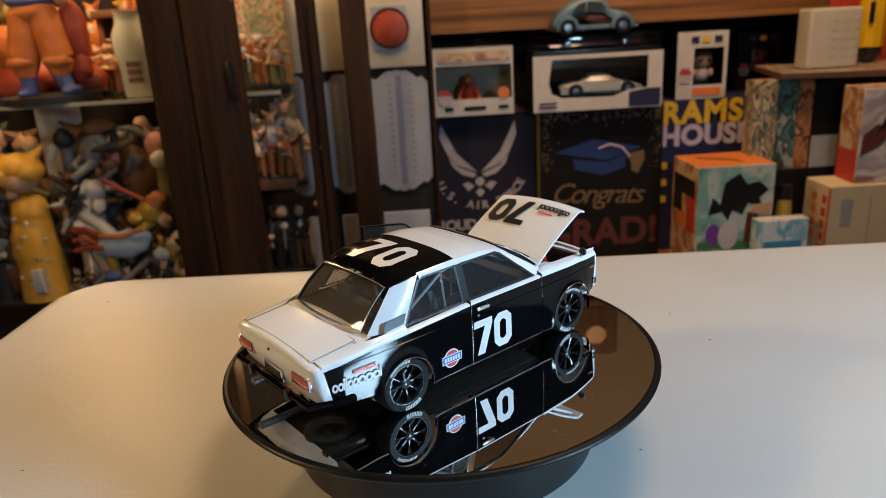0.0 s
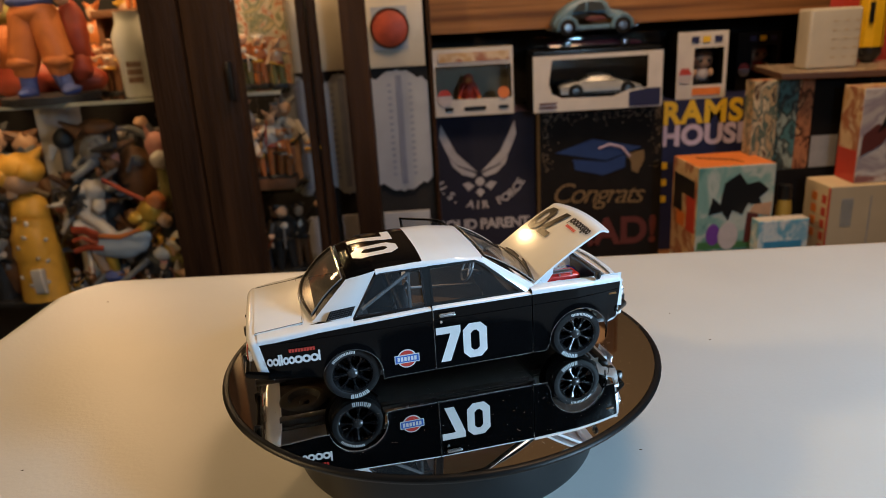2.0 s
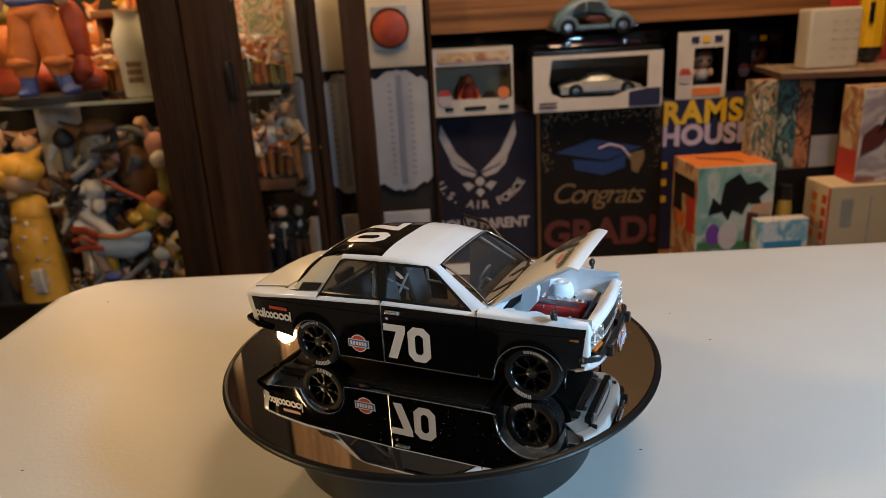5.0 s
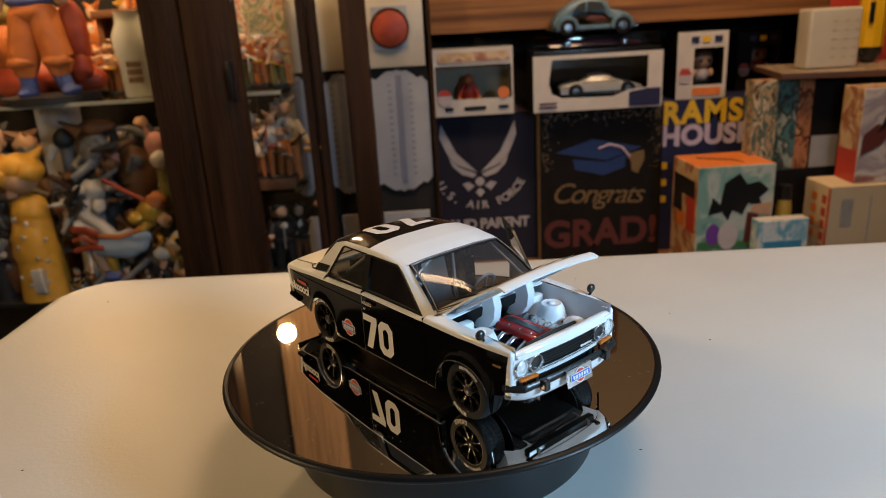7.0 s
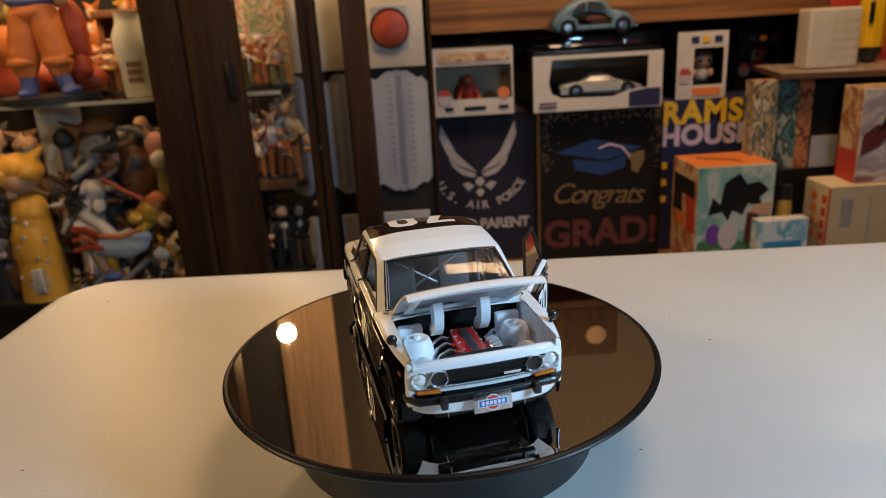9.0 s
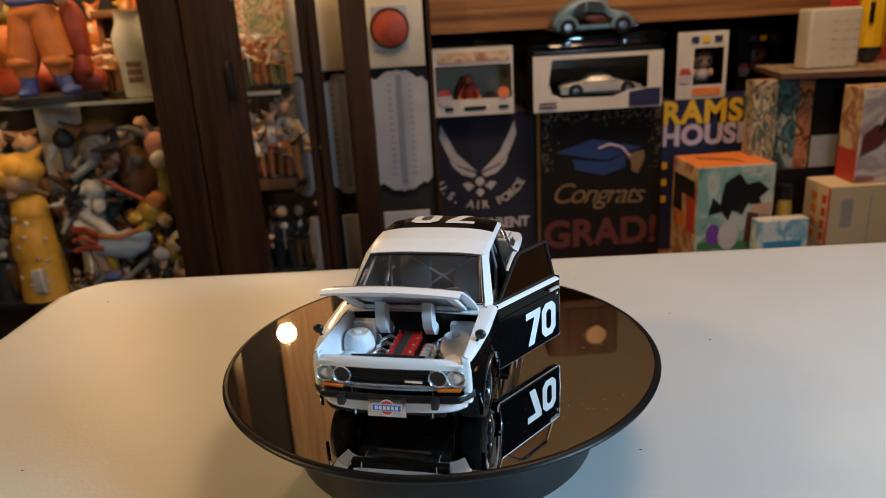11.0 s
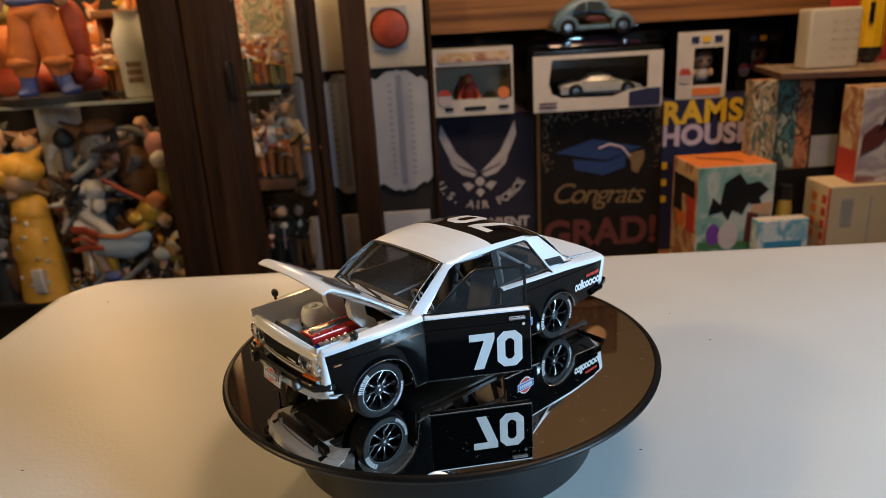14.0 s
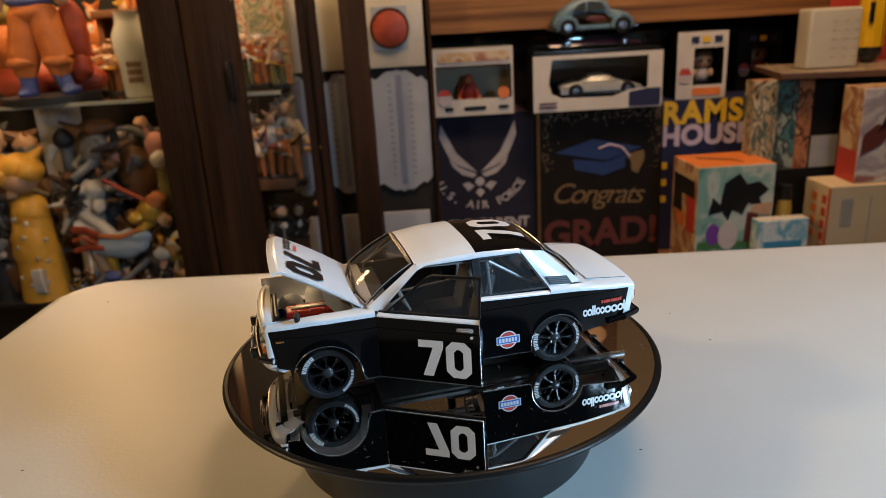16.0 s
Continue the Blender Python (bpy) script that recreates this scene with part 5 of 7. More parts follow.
def signs():
    board = thing("sign_board", "dark wooden hanging board behind enamel signs", "board")
    bm = bmesh.new()
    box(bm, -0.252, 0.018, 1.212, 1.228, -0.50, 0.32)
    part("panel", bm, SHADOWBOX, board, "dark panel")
    # pairs without a dial are solid plates standing for the sign's reflections in glass
    for x0, x1, dial in ((-0.115, 0.0105, True), (-0.206, -0.140, False), (-0.292, -0.236, False)):
        s = thing("enamel_sign", "cream square enamel sign with a rust red round dial" if dial else "cream plate repeating the sign as its reflection in glass, half hidden", "sign", group="enamel signs")
        bm = bmesh.new()
        box(bm, x0, x1, 1.200, 1.210, 0.056, 0.215, 0.003)
        part("plate", bm, CREAM, s)
        if dial:
            flatpart("backing", rect(-0.094, -0.022, 0.092, 0.176), 1.1995, SIGNGREY, s, "pale blue square round the dial")
            bm = bmesh.new()
            lathe(bm, [(0.0, 0.005), (0.034, 0.005), (0.037, 0.003), (0.037, 0.0)], Matrix.Translation((-0.058, 1.1975, 0.134)) @ Matrix.Rotation(radians(90), 4, "X"), 40)
            part("dial", bm, SIGNRED, s, "rust red round dial")
            bm = bmesh.new()
            lathe(bm, [(0.0365, 0.0), (0.0365, 0.006), (0.0395, 0.006), (0.0395, 0.0)], Matrix.Translation((-0.058, 1.1975, 0.134)) @ Matrix.Rotation(radians(90), 4, "X"), 40)
            part("bezel", bm, DARKWOOD, s)
        t = thing("thermometer_sign", "tall pale enamel thermometer sign with scalloped ends", "sign", group="thermometer signs")
        flatpart("plate", scalloped(x0 - 0.001, x1 + 0.002, -0.208, 0.052), 1.211, SIGNGREY, t, "", 0.006)
        mx = (x0 + x1) / 2 + 0.004
        flatpart("tube_recess", rect(mx - 0.006, mx + 0.006, -0.190, 0.040), 1.2048, BLUEGREY, t, "dull blue tube recess")
        bm = bmesh.new()
        for k in range(15):
            z = -0.17 + 0.0135 * k
            for a in (mx - 0.024, mx + 0.020):
                box(bm, a, a + 0.007, 1.2040, 1.2052, z, z + 0.0035)
        tagged(part("scale_bars", bm, BLUEGREY, t, "small grey bars for the scale's figures", 0), kind="stuff")
        lw = thing("pale_card", "pale grey card standing at the foot of the sign board", "card", group="pale cards")
        bm = bmesh.new()
        box(bm, x0 + 0.014, x1 - 0.010, 1.195, 1.205, -0.42, -0.252, 0.002)
        part("card", bm, SIGNGREY if dial else GREYINK, lw)


BLUEGREY = mat("dull_blue_grey", (0.20, 0.22, 0.30), 0.5)
signs()


# ---------------------------------------------------------------- boxes and banners on the oak unit
YELLOW = mat("yellow_print", (0.72, 0.46, 0.03), 0.5)
LILAC = mat("lilac_print", (0.55, 0.45, 0.60), 0.5)
GOLD = mat("gold_print", (0.19, 0.12, 0.05), 0.5)
DULLRED = mat("dull_red_print", (0.10, 0.020, 0.015), 0.6)
CAPBLUE = mat("blue_cap_print", (0.014, 0.04, 0.15), 0.55)
ORANGE = mat("orange_card", (0.72, 0.20, 0.04), 0.45, 0, 0.15, 20)
TEAL = print_mat("teal_sky_print", [(0.10, 0.24, 0.22), (0.20, 0.36, 0.32), (0.46, 0.50, 0.45), (0.13, 0.28, 0.24)], 14, 0.35, 2.0)
CARDTAN = mat("tan_card", (0.48, 0.38, 0.25), 0.6, 0, 0.08, 15)
CARDCREAM = mat("cream_card", (0.62, 0.50, 0.32), 0.55, 0, 0.08, 15)
CARDRED = mat("red_card", (0.48, 0.05, 0.03), 0.5, 0, 0.1, 15)
PURPLE = mat("purple_print", (0.16, 0.05, 0.30), 0.4)
PALEFACE = mat("pale_print", (0.52, 0.46, 0.46), 0.5)
ART1 = print_mat("dark_art_print", [(0.02, 0.03, 0.03), (0.45, 0.32, 0.18), (0.05, 0.10, 0.09), (0.60, 0.48, 0.32), (0.07, 0.035, 0.02)], 46, 0.3, 1.0, (1, 1, 0.5))
ART2 = print_mat("teal_art_print", [(0.015, 0.03, 0.035), (0.07, 0.18, 0.19), (0.02, 0.03, 0.03), (0.28, 0.34, 0.30)], 42, 0.3, 4.0, (1, 1, 0.6))
ART3 = print_mat("red_art_print", [(0.12, 0.03, 0.015), (0.42, 0.18, 0.09), (0.05, 0.015, 0.01), (0.55, 0.33, 0.18)], 44, 0.3, 7.0, (1, 1, 0.5))
ART4 = print_mat("pale_art_print", [(0.46, 0.40, 0.38), (0.30, 0.25, 0.28), (0.55, 0.50, 0.48), (0.22, 0.10, 0.10)], 16, 0.3, 9.0)
ART5 = print_mat("blue_white_print", [(0.30, 0.52, 0.62), (0.62, 0.66, 0.66), (0.12, 0.36, 0.50), (0.66, 0.68, 0.66)], 22, 0.35, 3.0)
ART6 = print_mat("warm_art_print", [(0.50, 0.30, 0.12), (0.62, 0.46, 0.28), (0.34, 0.12, 0.05), (0.60, 0.50, 0.36)], 18, 0.4, 5.0)


def carton(name, label, x0, x1, y0, y1, z0, z1, front, left, top, turn=0.0, category="box", group=""):
    """A card box with its own front, left and top faces; it turns about its near left corner."""
    c = thing(name, label, category, pose(x0, y0, z0, 0, 0, turn), group)
    bm = bmesh.new()
    box(bm, 0, x1 - x0, 0, y1 - y0, 0, z1 - z0, 0.0012, seg=1)
    bm.normal_update()
    for f in bm.faces:
        n = f.normal
        f.material_index = 0 if n.y < -0.5 else 1 if n.x < -0.5 else 2 if n.z > 0.5 else 1
    part("shell", bm, [front, left, top], c, "", 20)
    return c


def on_front(c, name, pts, material, label="", y=-0.0006, t=0.0008):
    return flatpart(name, pts, y, material, c, label, t)


def stage():
    """Dark cartons on which the upper boxes rest."""
    for x0, x1, y0, y1, z0, z1 in ((0.64, 0.86, 1.085, 1.28, -0.415, -0.1835), (0.8605, 1.20, 1.05, 1.28, -0.415, -0.0015), (0.24, 0.535, 1.43, 1.57, -0.415, -0.06)):
        carton("storage_carton", "plain dark cardboard carton stacked on the shelf", x0, x1, y0, y1, z0, z1, CHARCOAL, CHARCOAL, CHARCOAL, group="dark cartons")


stage()


def banners():
    c = carton("navy_gift_box", "navy blue box printed with silver wings and white lettering", 0.019, 0.2545, 1.30, 1.42, -0.415, -0.062, NAVY, NAVY, PLUM)
    ox, oz = 0.019, -0.415

    def P(x, z):
        return (x - ox, z - oz)
    for s in (1, -1):
        def W(dx, z):
            return P(0.120 + s * dx, z)
        for n, pts in (("wing", [W(0.004, -0.196), W(0.050, -0.150), W(0.084, -0.082), W(0.088, -0.112), W(0.072, -0.150), W(0.052, -0.176)]), ("wing_feather", [W(0.006, -0.200), W(0.050, -0.180), W(0.069, -0.156), W(0.062, -0.178), W(0.040, -0.200), W(0.014, -0.208)])):
            on_front(c, n, pts, GREYINK, "silver grey wing")
        on_front(c, "lozenge", [W(0.012, -0.228), W(0.026, -0.218), W(0.040, -0.222), W(0.026, -0.240)], GREYINK, "silver lozenge")
    on_front(c, "disc", [P(*q) for q in circle(0.121, -0.218, 0.0105, 20)], GREYINK, "silver disc")
    on_front(c, "lozenge", [P(0.110, -0.243), P(0.121, -0.233), P(0.132, -0.243), P(0.121, -0.255)], GREYINK, "silver lozenge")
    text = "U.S. AIR FORCE"
    for k, ch in enumerate(text):
        if ch == " ":
            continue
        a = radians(-152 + 124 * k / (len(text) - 1))
        x, z = 0.123 + 0.105 * math.cos(a), -0.180 + 0.095 * math.sin(a)
        m = Matrix.Translation((x - ox, -0.0006, z - oz)) @ Matrix.Rotation(-(a + math.pi / 2), 4, "Y") @ Matrix.Rotation(radians(90), 4, "X")
        lettering(ch, 0.026, m, GREYINK, c, "letter", bold=0.0008)
    lettering("PROUD PARENT", 0.034, Matrix.Translation((0.118 - ox, -0.0006, -0.322 - oz)) @ Matrix.Rotation(radians(90), 4, "X"), GREYINK, c, "lettering", spacing=0.92, bold=0.0012)

    c = carton("graduation_gift_box", "black gift box with blue graduation cap and gold lettering", 0.2555, 0.5335, 1.26, 1.42, -0.415, -0.0585, CHARCOAL, CARDTAN, CHARCOAL)
    ox, oz = 0.2555, -0.415
    on_front(c, "cap_board", [P(0.290, -0.155), P(0.375, -0.128), P(0.485, -0.152), P(0.405, -0.178)], CAPBLUE, "blue mortar board")
    on_front(c, "cap_crown", [P(0.330, -0.172), P(0.405, -0.182), P(0.450, -0.166), P(0.448, -0.196), P(0.400, -0.212), P(0.335, -0.196)], CAPBLUE, "blue cap crown", -0.0004)
    bm = bmesh.new()
    pipe(bm, [(0.388 - ox, -0.002, -0.150 - oz), (0.412 - ox, -0.003, -0.142 - oz), (0.440 - ox, -0.003, -0.150 - oz), (0.458 - ox, -0.002, -0.172 - oz)], 0.003, 8)
    part("tassel_cord", bm, LILAC, c, "pale tassel cord")
    on_front(c, "tassel", [P(0.448, -0.168), P(0.490, -0.158), P(0.492, -0.180), P(0.478, -0.212), P(0.464, -0.205), P(0.462, -0.184)], GOLD, "gold tassel", -0.0010)
    lettering("Congrats", 0.066, Matrix.Translation((0.385 - ox, -0.0008, -0.256 - oz)) @ Matrix.Rotation(radians(3), 4, "Y") @ Matrix.Rotation(radians(90), 4, "X"), GOLD, c, "lettering", shear=0.35, spacing=0.86)
    lettering("GRAD!", 0.088, Matrix.Translation((0.395 - ox, -0.0008, -0.350 - oz)) @ Matrix.Rotation(radians(90), 4, "X"), DULLRED, c, "lettering", bold=0.003)
    random.seed(11)
    me = bmesh.new()
    for k in range(250):
        e = random.random()
        if e < 0.55:
            x, z = random.uniform(0.262, 0.528), -0.064 - abs(random.gauss(0, 0.016))
        else:
            x, z = random.choice((0.262 + abs(random.gauss(0, 0.012)), 0.527 - abs(random.gauss(0, 0.012)))), random.uniform(-0.20, -0.062)
        r = random.uniform(0.001, 0.0022)
        flat(me, circle(x - ox, z - oz, r, 6), lambda u, v: (u, -0.0009, v))
    tagged(part("gold_speckle", me, SPECKLE, c, "scatter of dull gold specks", 0), kind="stuff")

    c = carton("navy_team_banner_box", "navy blue box printed with large yellow and lilac words", 0.5385, 0.86, 1.30, 1.42, -0.415, -0.0585, BANNERBLUE, BANNERBLUE, BANNERBLUE)
    lettering("RAMS", 0.070, Matrix.Translation((0.003, -0.0006, -0.090 + 0.415)) @ Matrix.Rotation(radians(90), 4, "X"), YELLOW, c, "lettering", align="LEFT", bold=0.003, spacing=1.10)
    lettering("HOUSE", 0.062, Matrix.Translation((0.003, -0.0006, -0.142 + 0.415)) @ Matrix.Rotation(radians(90), 4, "X"), LILAC, c, "lettering", align="LEFT", bold=0.003, spacing=1.06)
    for z in (-0.20, -0.24, -0.28):
        on_front(c, "print_bar", [(0.006, z + 0.415), (0.020, z + 0.415), (0.020, z + 0.399), (0.006, z + 0.399)], YELLOW, "small yellow print")


PLUM = mat("plum_cloth", (0.10, 0.06, 0.10), 0.7)
SPECKLE = mat("dull_gold_speck", (0.16, 0.11, 0.06), 0.5)
BANNERBLUE = mat("banner_blue", (0.012, 0.015, 0.065), 0.6, 0, 0.2, 20)
banners()


def toy_car_shape(bm, length, height, width, slot_body=0, slot_glass=1):
    """A low coupe: side outline swept across with rounded shoulders."""
    prof = [(-0.5, 0.20), (-0.505, 0.50), (-0.47, 0.62), (-0.36, 0.68), (-0.27, 0.72), (-0.14, 0.95), (-0.04, 1.0), (0.06, 0.98), (0.13, 0.90), (0.27, 0.64), (0.40, 0.57), (0.48, 0.46), (0.5, 0.34), (0.49, 0.18)]
    rows = []
    for y, sx, sz in ((-0.5, 0.975, 0.86), (-0.47, 0.99, 0.94), (-0.36, 1.0, 0.99), (0.0, 1.0, 1.0), (0.36, 1.0, 0.99), (0.47, 0.99, 0.94), (0.5, 0.975, 0.86)):
        rows.append([bm.verts.new((x * length * sx, y * width * (1.0 - 0.28 * max(0.0, min(1.0, (z - 0.6) / 0.3))), z * height * (sz if z > 0.3 else 1))) for x, z in prof])
    n = len(prof)
    for q, (u, v) in enumerate(zip(rows, rows[1:])):
        for k in range(n):
            f = bm.faces.new((u[k], u[(k + 1) % n], v[(k + 1) % n], v[k]))
            f.material_index = slot_glass if (k in (4, 8) and 0 < q < 5) else slot_body
    bm.faces.new(rows[0][::-1]).material_index = slot_body
    bm.faces.new(rows[-1]).material_index = slot_body
    # side glass and the dark line of the sill
    for s in (-1, 1):
        y = s * width * 0.5
        flat(bm, [(-0.21, 0.70), (0.20, 0.68), (0.115, 0.85), (0.05, 0.90), (-0.11, 0.89)], lambda a, b: (a * length, y * (1.02 - 0.30 * max(0.0, (b - 0.55) / 0.35)), b * height), (0, -s * 0.002, 0), slot_glass)
        flat(bm, [(-0.22, 0.20), (0.22, 0.20), (0.22, 0.28), (-0.22, 0.28)], lambda a, b: (a * length, y * 1.005, b * height), (0, -s * 0.002, 0), slot_glass)


def toy_wheels(parent, xs, r, y, rim=None):
    for x in xs:
        for s in (-1, 1):
            bm = bmesh.new()
            lathe(bm, [(0, -0.006), (r, -0.006), (r * 1.02, 0), (r, 0.006), (r * 0.7, 0.007), (r * 0.66, 0.005), (0, 0.006)], Matrix.Translation((x, s * y, r)) @ Matrix.Rotation(radians(90), 4, "X"), 28)
            w = part("wheel", bm, RUBBER, parent, "small black wheel")
            bm = bmesh.new()
            lathe(bm, [(r * 0.60, 0.0064), (r * 0.5, 0.0085), (0, 0.009)], Matrix.Translation((x, s * y, r)) @ Matrix.Rotation(radians(90 if s < 0 else -90), 4, "X"), 20)
            part("rim", bm, rim or SILVER, w)


BEETLEBLUE = mat("weathered_grey_blue", (0.10, 0.185, 0.26), 0.4, 0, 0.3, 35)
GLASSDARK = mat("dark_toy_glass", (0.03, 0.04, 0.05), 0.1)
TOYSILVER = mat("toy_silver", (0.28, 0.29, 0.31), 0.35, 0.3, 0.1, 40)
TOYPURPLE = mat("toy_dark_purple", (0.030, 0.012, 0.035), 0.12, 0.2, 0.2, 40, coat=0.6)


def toys():
    # clear case with a dark car
    c = thing("clear_display_case", "low clear display case with a dark purple model car inside", "display case", pose(0.376, 1.285, 0.0602))
    bm = bmesh.new()
    box(bm, -0.135, 0.135, -0.055, 0.055, 0, 0.008, 0.001)
    part("base", bm, PLASTIC, c)
    bm = bmesh.new()
    box(bm, -0.132, 0.132, -0.053, 0.053, 0.008, 0.0365, 0.001)
    pane(part("cover", bm, CLEAR, c, "clear plastic cover"))
    car = thing("toy_coupe", "dark purple model coupe inside a clear case", "model car", pose(0.376, 1.285, 0.0685))
    bm = bmesh.new()
    toy_car_shape(bm, 0.20, 0.026, 0.075)
    part("body", bm, [TOYPURPLE, GLASSDARK], car)
    toy_wheels(car, (-0.062, 0.062), 0.010, 0.036)
    # old round saloon on the case
    b = thing("toy_beetle", "weathered grey-blue rounded vintage model car", "model car", pose(0.372, 1.275, 0.0971))
    bm = bmesh.new()
    line = [(-0.088, 0.020), (-0.087, 0.030), (-0.076, 0.046), (-0.056, 0.062), (-0.034, 0.073), (-0.008, 0.077), (0.014, 0.074), (0.028, 0.066), (0.037, 0.050), (0.056, 0.047), (0.074, 0.040), (0.085, 0.028), (0.087, 0.018)]
    rows = []
    for k in range(13):
        a = -math.pi / 2 + math.pi * k / 12
        w = math.copysign(abs(math.sin(a)) ** 0.6, a)
        h = max(0.0, math.cos(a)) ** 0.5
        rows.append([bm.verts.new((x * (0.90 + 0.10 * h), w * (0.031 - 0.010 * max(0.0, (z - 0.045) / 0.032)), 0.014 + (z - 0.014) * (0.50 + 0.50 * h))) for x, z in line])
    for u, v in zip(rows, rows[1:]):
        for k in range(len(line) - 1):
            bm.faces.new((u[k], u[k + 1], v[k + 1], v[k]))
    box(bm, -0.082, 0.082, -0.029, 0.029, 0.008, 0.020, 0.004)
    part("body", bm, BEETLEBLUE, b)
    for x in (-0.058, 0.058):
        for s in (-1, 1):
            bm = bmesh.new()
            lathe(bm, [(0.0175, -0.008), (0.0225, -0.007), (0.0245, 0.0), (0.0225, 0.006), (0.0175, 0.007)], Matrix.Translation((x, s * 0.033, 0.016)) @ Matrix.Rotation(radians(90), 4, "X"), 20, 0, -0.2, math.pi + 0.2)
            part("mudguard", bm, BEETLEBLUE, b)
    for s in (-1, 1):
        bm = bmesh.new()
        box(bm, -0.040, 0.040, s * 0.034 - 0.005, s * 0.034 + 0.005, 0.009, 0.0125, 0.001)
        part("running_board", bm, PLASTIC, b)
    for pts in ([(-0.046, 0.048), (-0.020, 0.048), (-0.018, 0.066), (-0.030, 0.064)], [(-0.014, 0.048), (0.024, 0.048), (0.016, 0.064), (-0.012, 0.067)]):
        bm = bmesh.new()
        flat(bm, pts, lambda u, v: (u, -0.0318 + (v - 0.048) * 0.42, v), (0, 0.008, 0))
        part("side_window", bm, GLASSDARK, b, "dark side window")
    bm = bmesh.new()
    for y in (-0.030, 0.030):
        pipe(bm, [(0.084, y, 0.014), (0.092, y * 0.7, 0.014)], 0.002, 6)
    pipe(bm, [(0.090, -0.032, 0.014), (0.094, 0.0, 0.014), (0.090, 0.032, 0.014)], 0.0022, 8)
    pipe(bm, [(-0.090, -0.032, 0.014), (-0.094, 0.0, 0.014), (-0.090, 0.032, 0.014)], 0.0022, 8)
    part("bumper", bm, HUB, b, "dull metal bumpers")
    bm = bmesh.new()
    ball(bm, (0.002, -0.0305, 0.032), (0.022, 0.0012, 0.006), 14)
    part("side_stain", bm, DULLRED, b, "faded red patch on the door")
    toy_wheels(b, (-0.058, 0.058), 0.016, 0.035, HUB)
    # white window box with a silver car
    w = thing("window_box", "white card window box with blue-grey inside", "box", pose(0.2365, 1.22, -0.0578))
    W, H, D = 0.2765, 0.117, 0.10
    bm = bmesh.new()
    box(bm, 0, W, D - 0.002, D, 0, H)
    box(bm, 0, W, 0.001, D, H - 0.003, H)
    box(bm, 0, W, 0.001, D, 0, 0.003)
    box(bm, 0, 0.003, 0.001, D, 0, H)
    box(bm, W - 0.003, W, 0.001, D, 0, H)
    part("shell", bm, CHARCOAL, w, "dark inside of the box", 0)
    win = [(0.040, 0.108), (0.033, 0.060), (0.040, 0.038), (0.062, 0.028), (0.170, 0.026), (0.205, 0.038), (0.245, 0.042), (0.245, 0.108)]
    out = [(0.0, H), (0.0, 0.060), (0.0, 0.020), (0.0, 0.0), (W, 0.0), (W, 0.020), (W, 0.042), (W, H)]
    bm = bmesh.new()
    ring2d(bm, out, win, lambda u, v: (u, 0, v))
    thicken(bm, 0.0015)
    part("front", bm, WHITECARD, w, "white front with a cut-out window", 20)
    bm = bmesh.new()
    flat(bm, [(0.205, 0.003), (W - 0.004, 0.003), (W - 0.004, 0.040), (0.245, 0.040), (0.205, 0.034)], lambda u, v: (u, -0.0022, v))
    part("blue_corner", bm, BANNERBLUE, w, "navy printed corner", 0)
    bm = bmesh.new()
    for k in range(2):
        box(bm, 0.012, 0.050, -0.0028, -0.0018, 0.008 + 0.008 * k, 0.012 + 0.008 * k)
    part("print_bars", bm, DULLRED, w, "faint red print", 0)
    bm = bmesh.new()
    flat(bm, win, lambda u, v: (u, 0.003, v))
    pane(part("window", bm, CLEAR, w, "clear film window"))
    car = thing("toy_sports_car", "silver model sports car inside a window box", "model car", pose(0.386, 1.268, -0.0340))
    bm = bmesh.new()
    toy_car_shape(bm, 0.180, 0.050, 0.074)
    part("body", bm, [TOYSILVER, GLASSDARK], car)
    toy_wheels(car, (-0.056, 0.056), 0.0155, 0.035)
    bm = bmesh.new()
    box(bm, -0.10, 0.10, -0.04, 0.04, -0.0205, -0.001, 0.001)
    part("plinth", bm, CHARCOAL, car, "dark card plinth")
    # wide figure box
    f = thing("wide_figure_box", "white and yellow window box with a red figure inside", "box", pose(0.0265, 1.27, -0.0614))
    W, H, D = 0.174, 0.144, 0.09
    bm = bmesh.new()
    box(bm, 0, W, D - 0.002, D, 0, H)
    box(bm, 0, W, 0.001, D, H - 0.002, H)
    box(bm, 0, W, 0.001, D, 0, 0.002)
    box(bm, 0, 0.002, 0.001, D, 0, H)
    box(bm, W - 0.002, W, 0.001, D, 0, H)
    part("shell", bm, CARDOLIVE, f, "grey-green inside of the box", 0)
    bm = bmesh.new()
    ring2d(bm, rect(0, W, 0, H), rect(0.004, W - 0.004, 0.036, 0.108), lambda u, v: (u, 0, v))
    thicken(bm, 0.0015)
    part("front", bm, WHITECARD, f, "white front", 20)
    on_front(f, "title_band", rect(0.012, W - 0.008, 0.116, 0.136), ART6, "yellow and red printed band", -0.0020)
    for a, b in ((0.022, 0.040), (0.064, 0.112), (0.140, 0.162)):
        on_front(f, "print_bar", rect(a, b, 0.012, 0.020), INK, "dark print", -0.0020)
    on_front(f, "printed_head", circle(0.022, 0.040, 0.017, 18), PALEFACE, "pale round print", -0.0022)
    on_front(f, "printed_hat", [(0.006, 0.046), (0.038, 0.046), (0.030, 0.058), (0.014, 0.058)], CARDRED, "red print", -0.0030)
    on_front(f, "printed_head", circle(0.152, 0.047, 0.013, 18), ORANGE, "orange round print", -0.0022)
    bm = bmesh.new()
    flat(bm, rect(0.004, W - 0.004, 0.036, 0.108), lambda u, v: (u, 0.002, v))
    pane(part("window", bm, CLEAR, f, "clear film window"))
    fig = bmesh.new()
    box(fig, -0.022, 0.022, -0.014, 0.014, 0.0, 0.006, 0.002, slot=1)
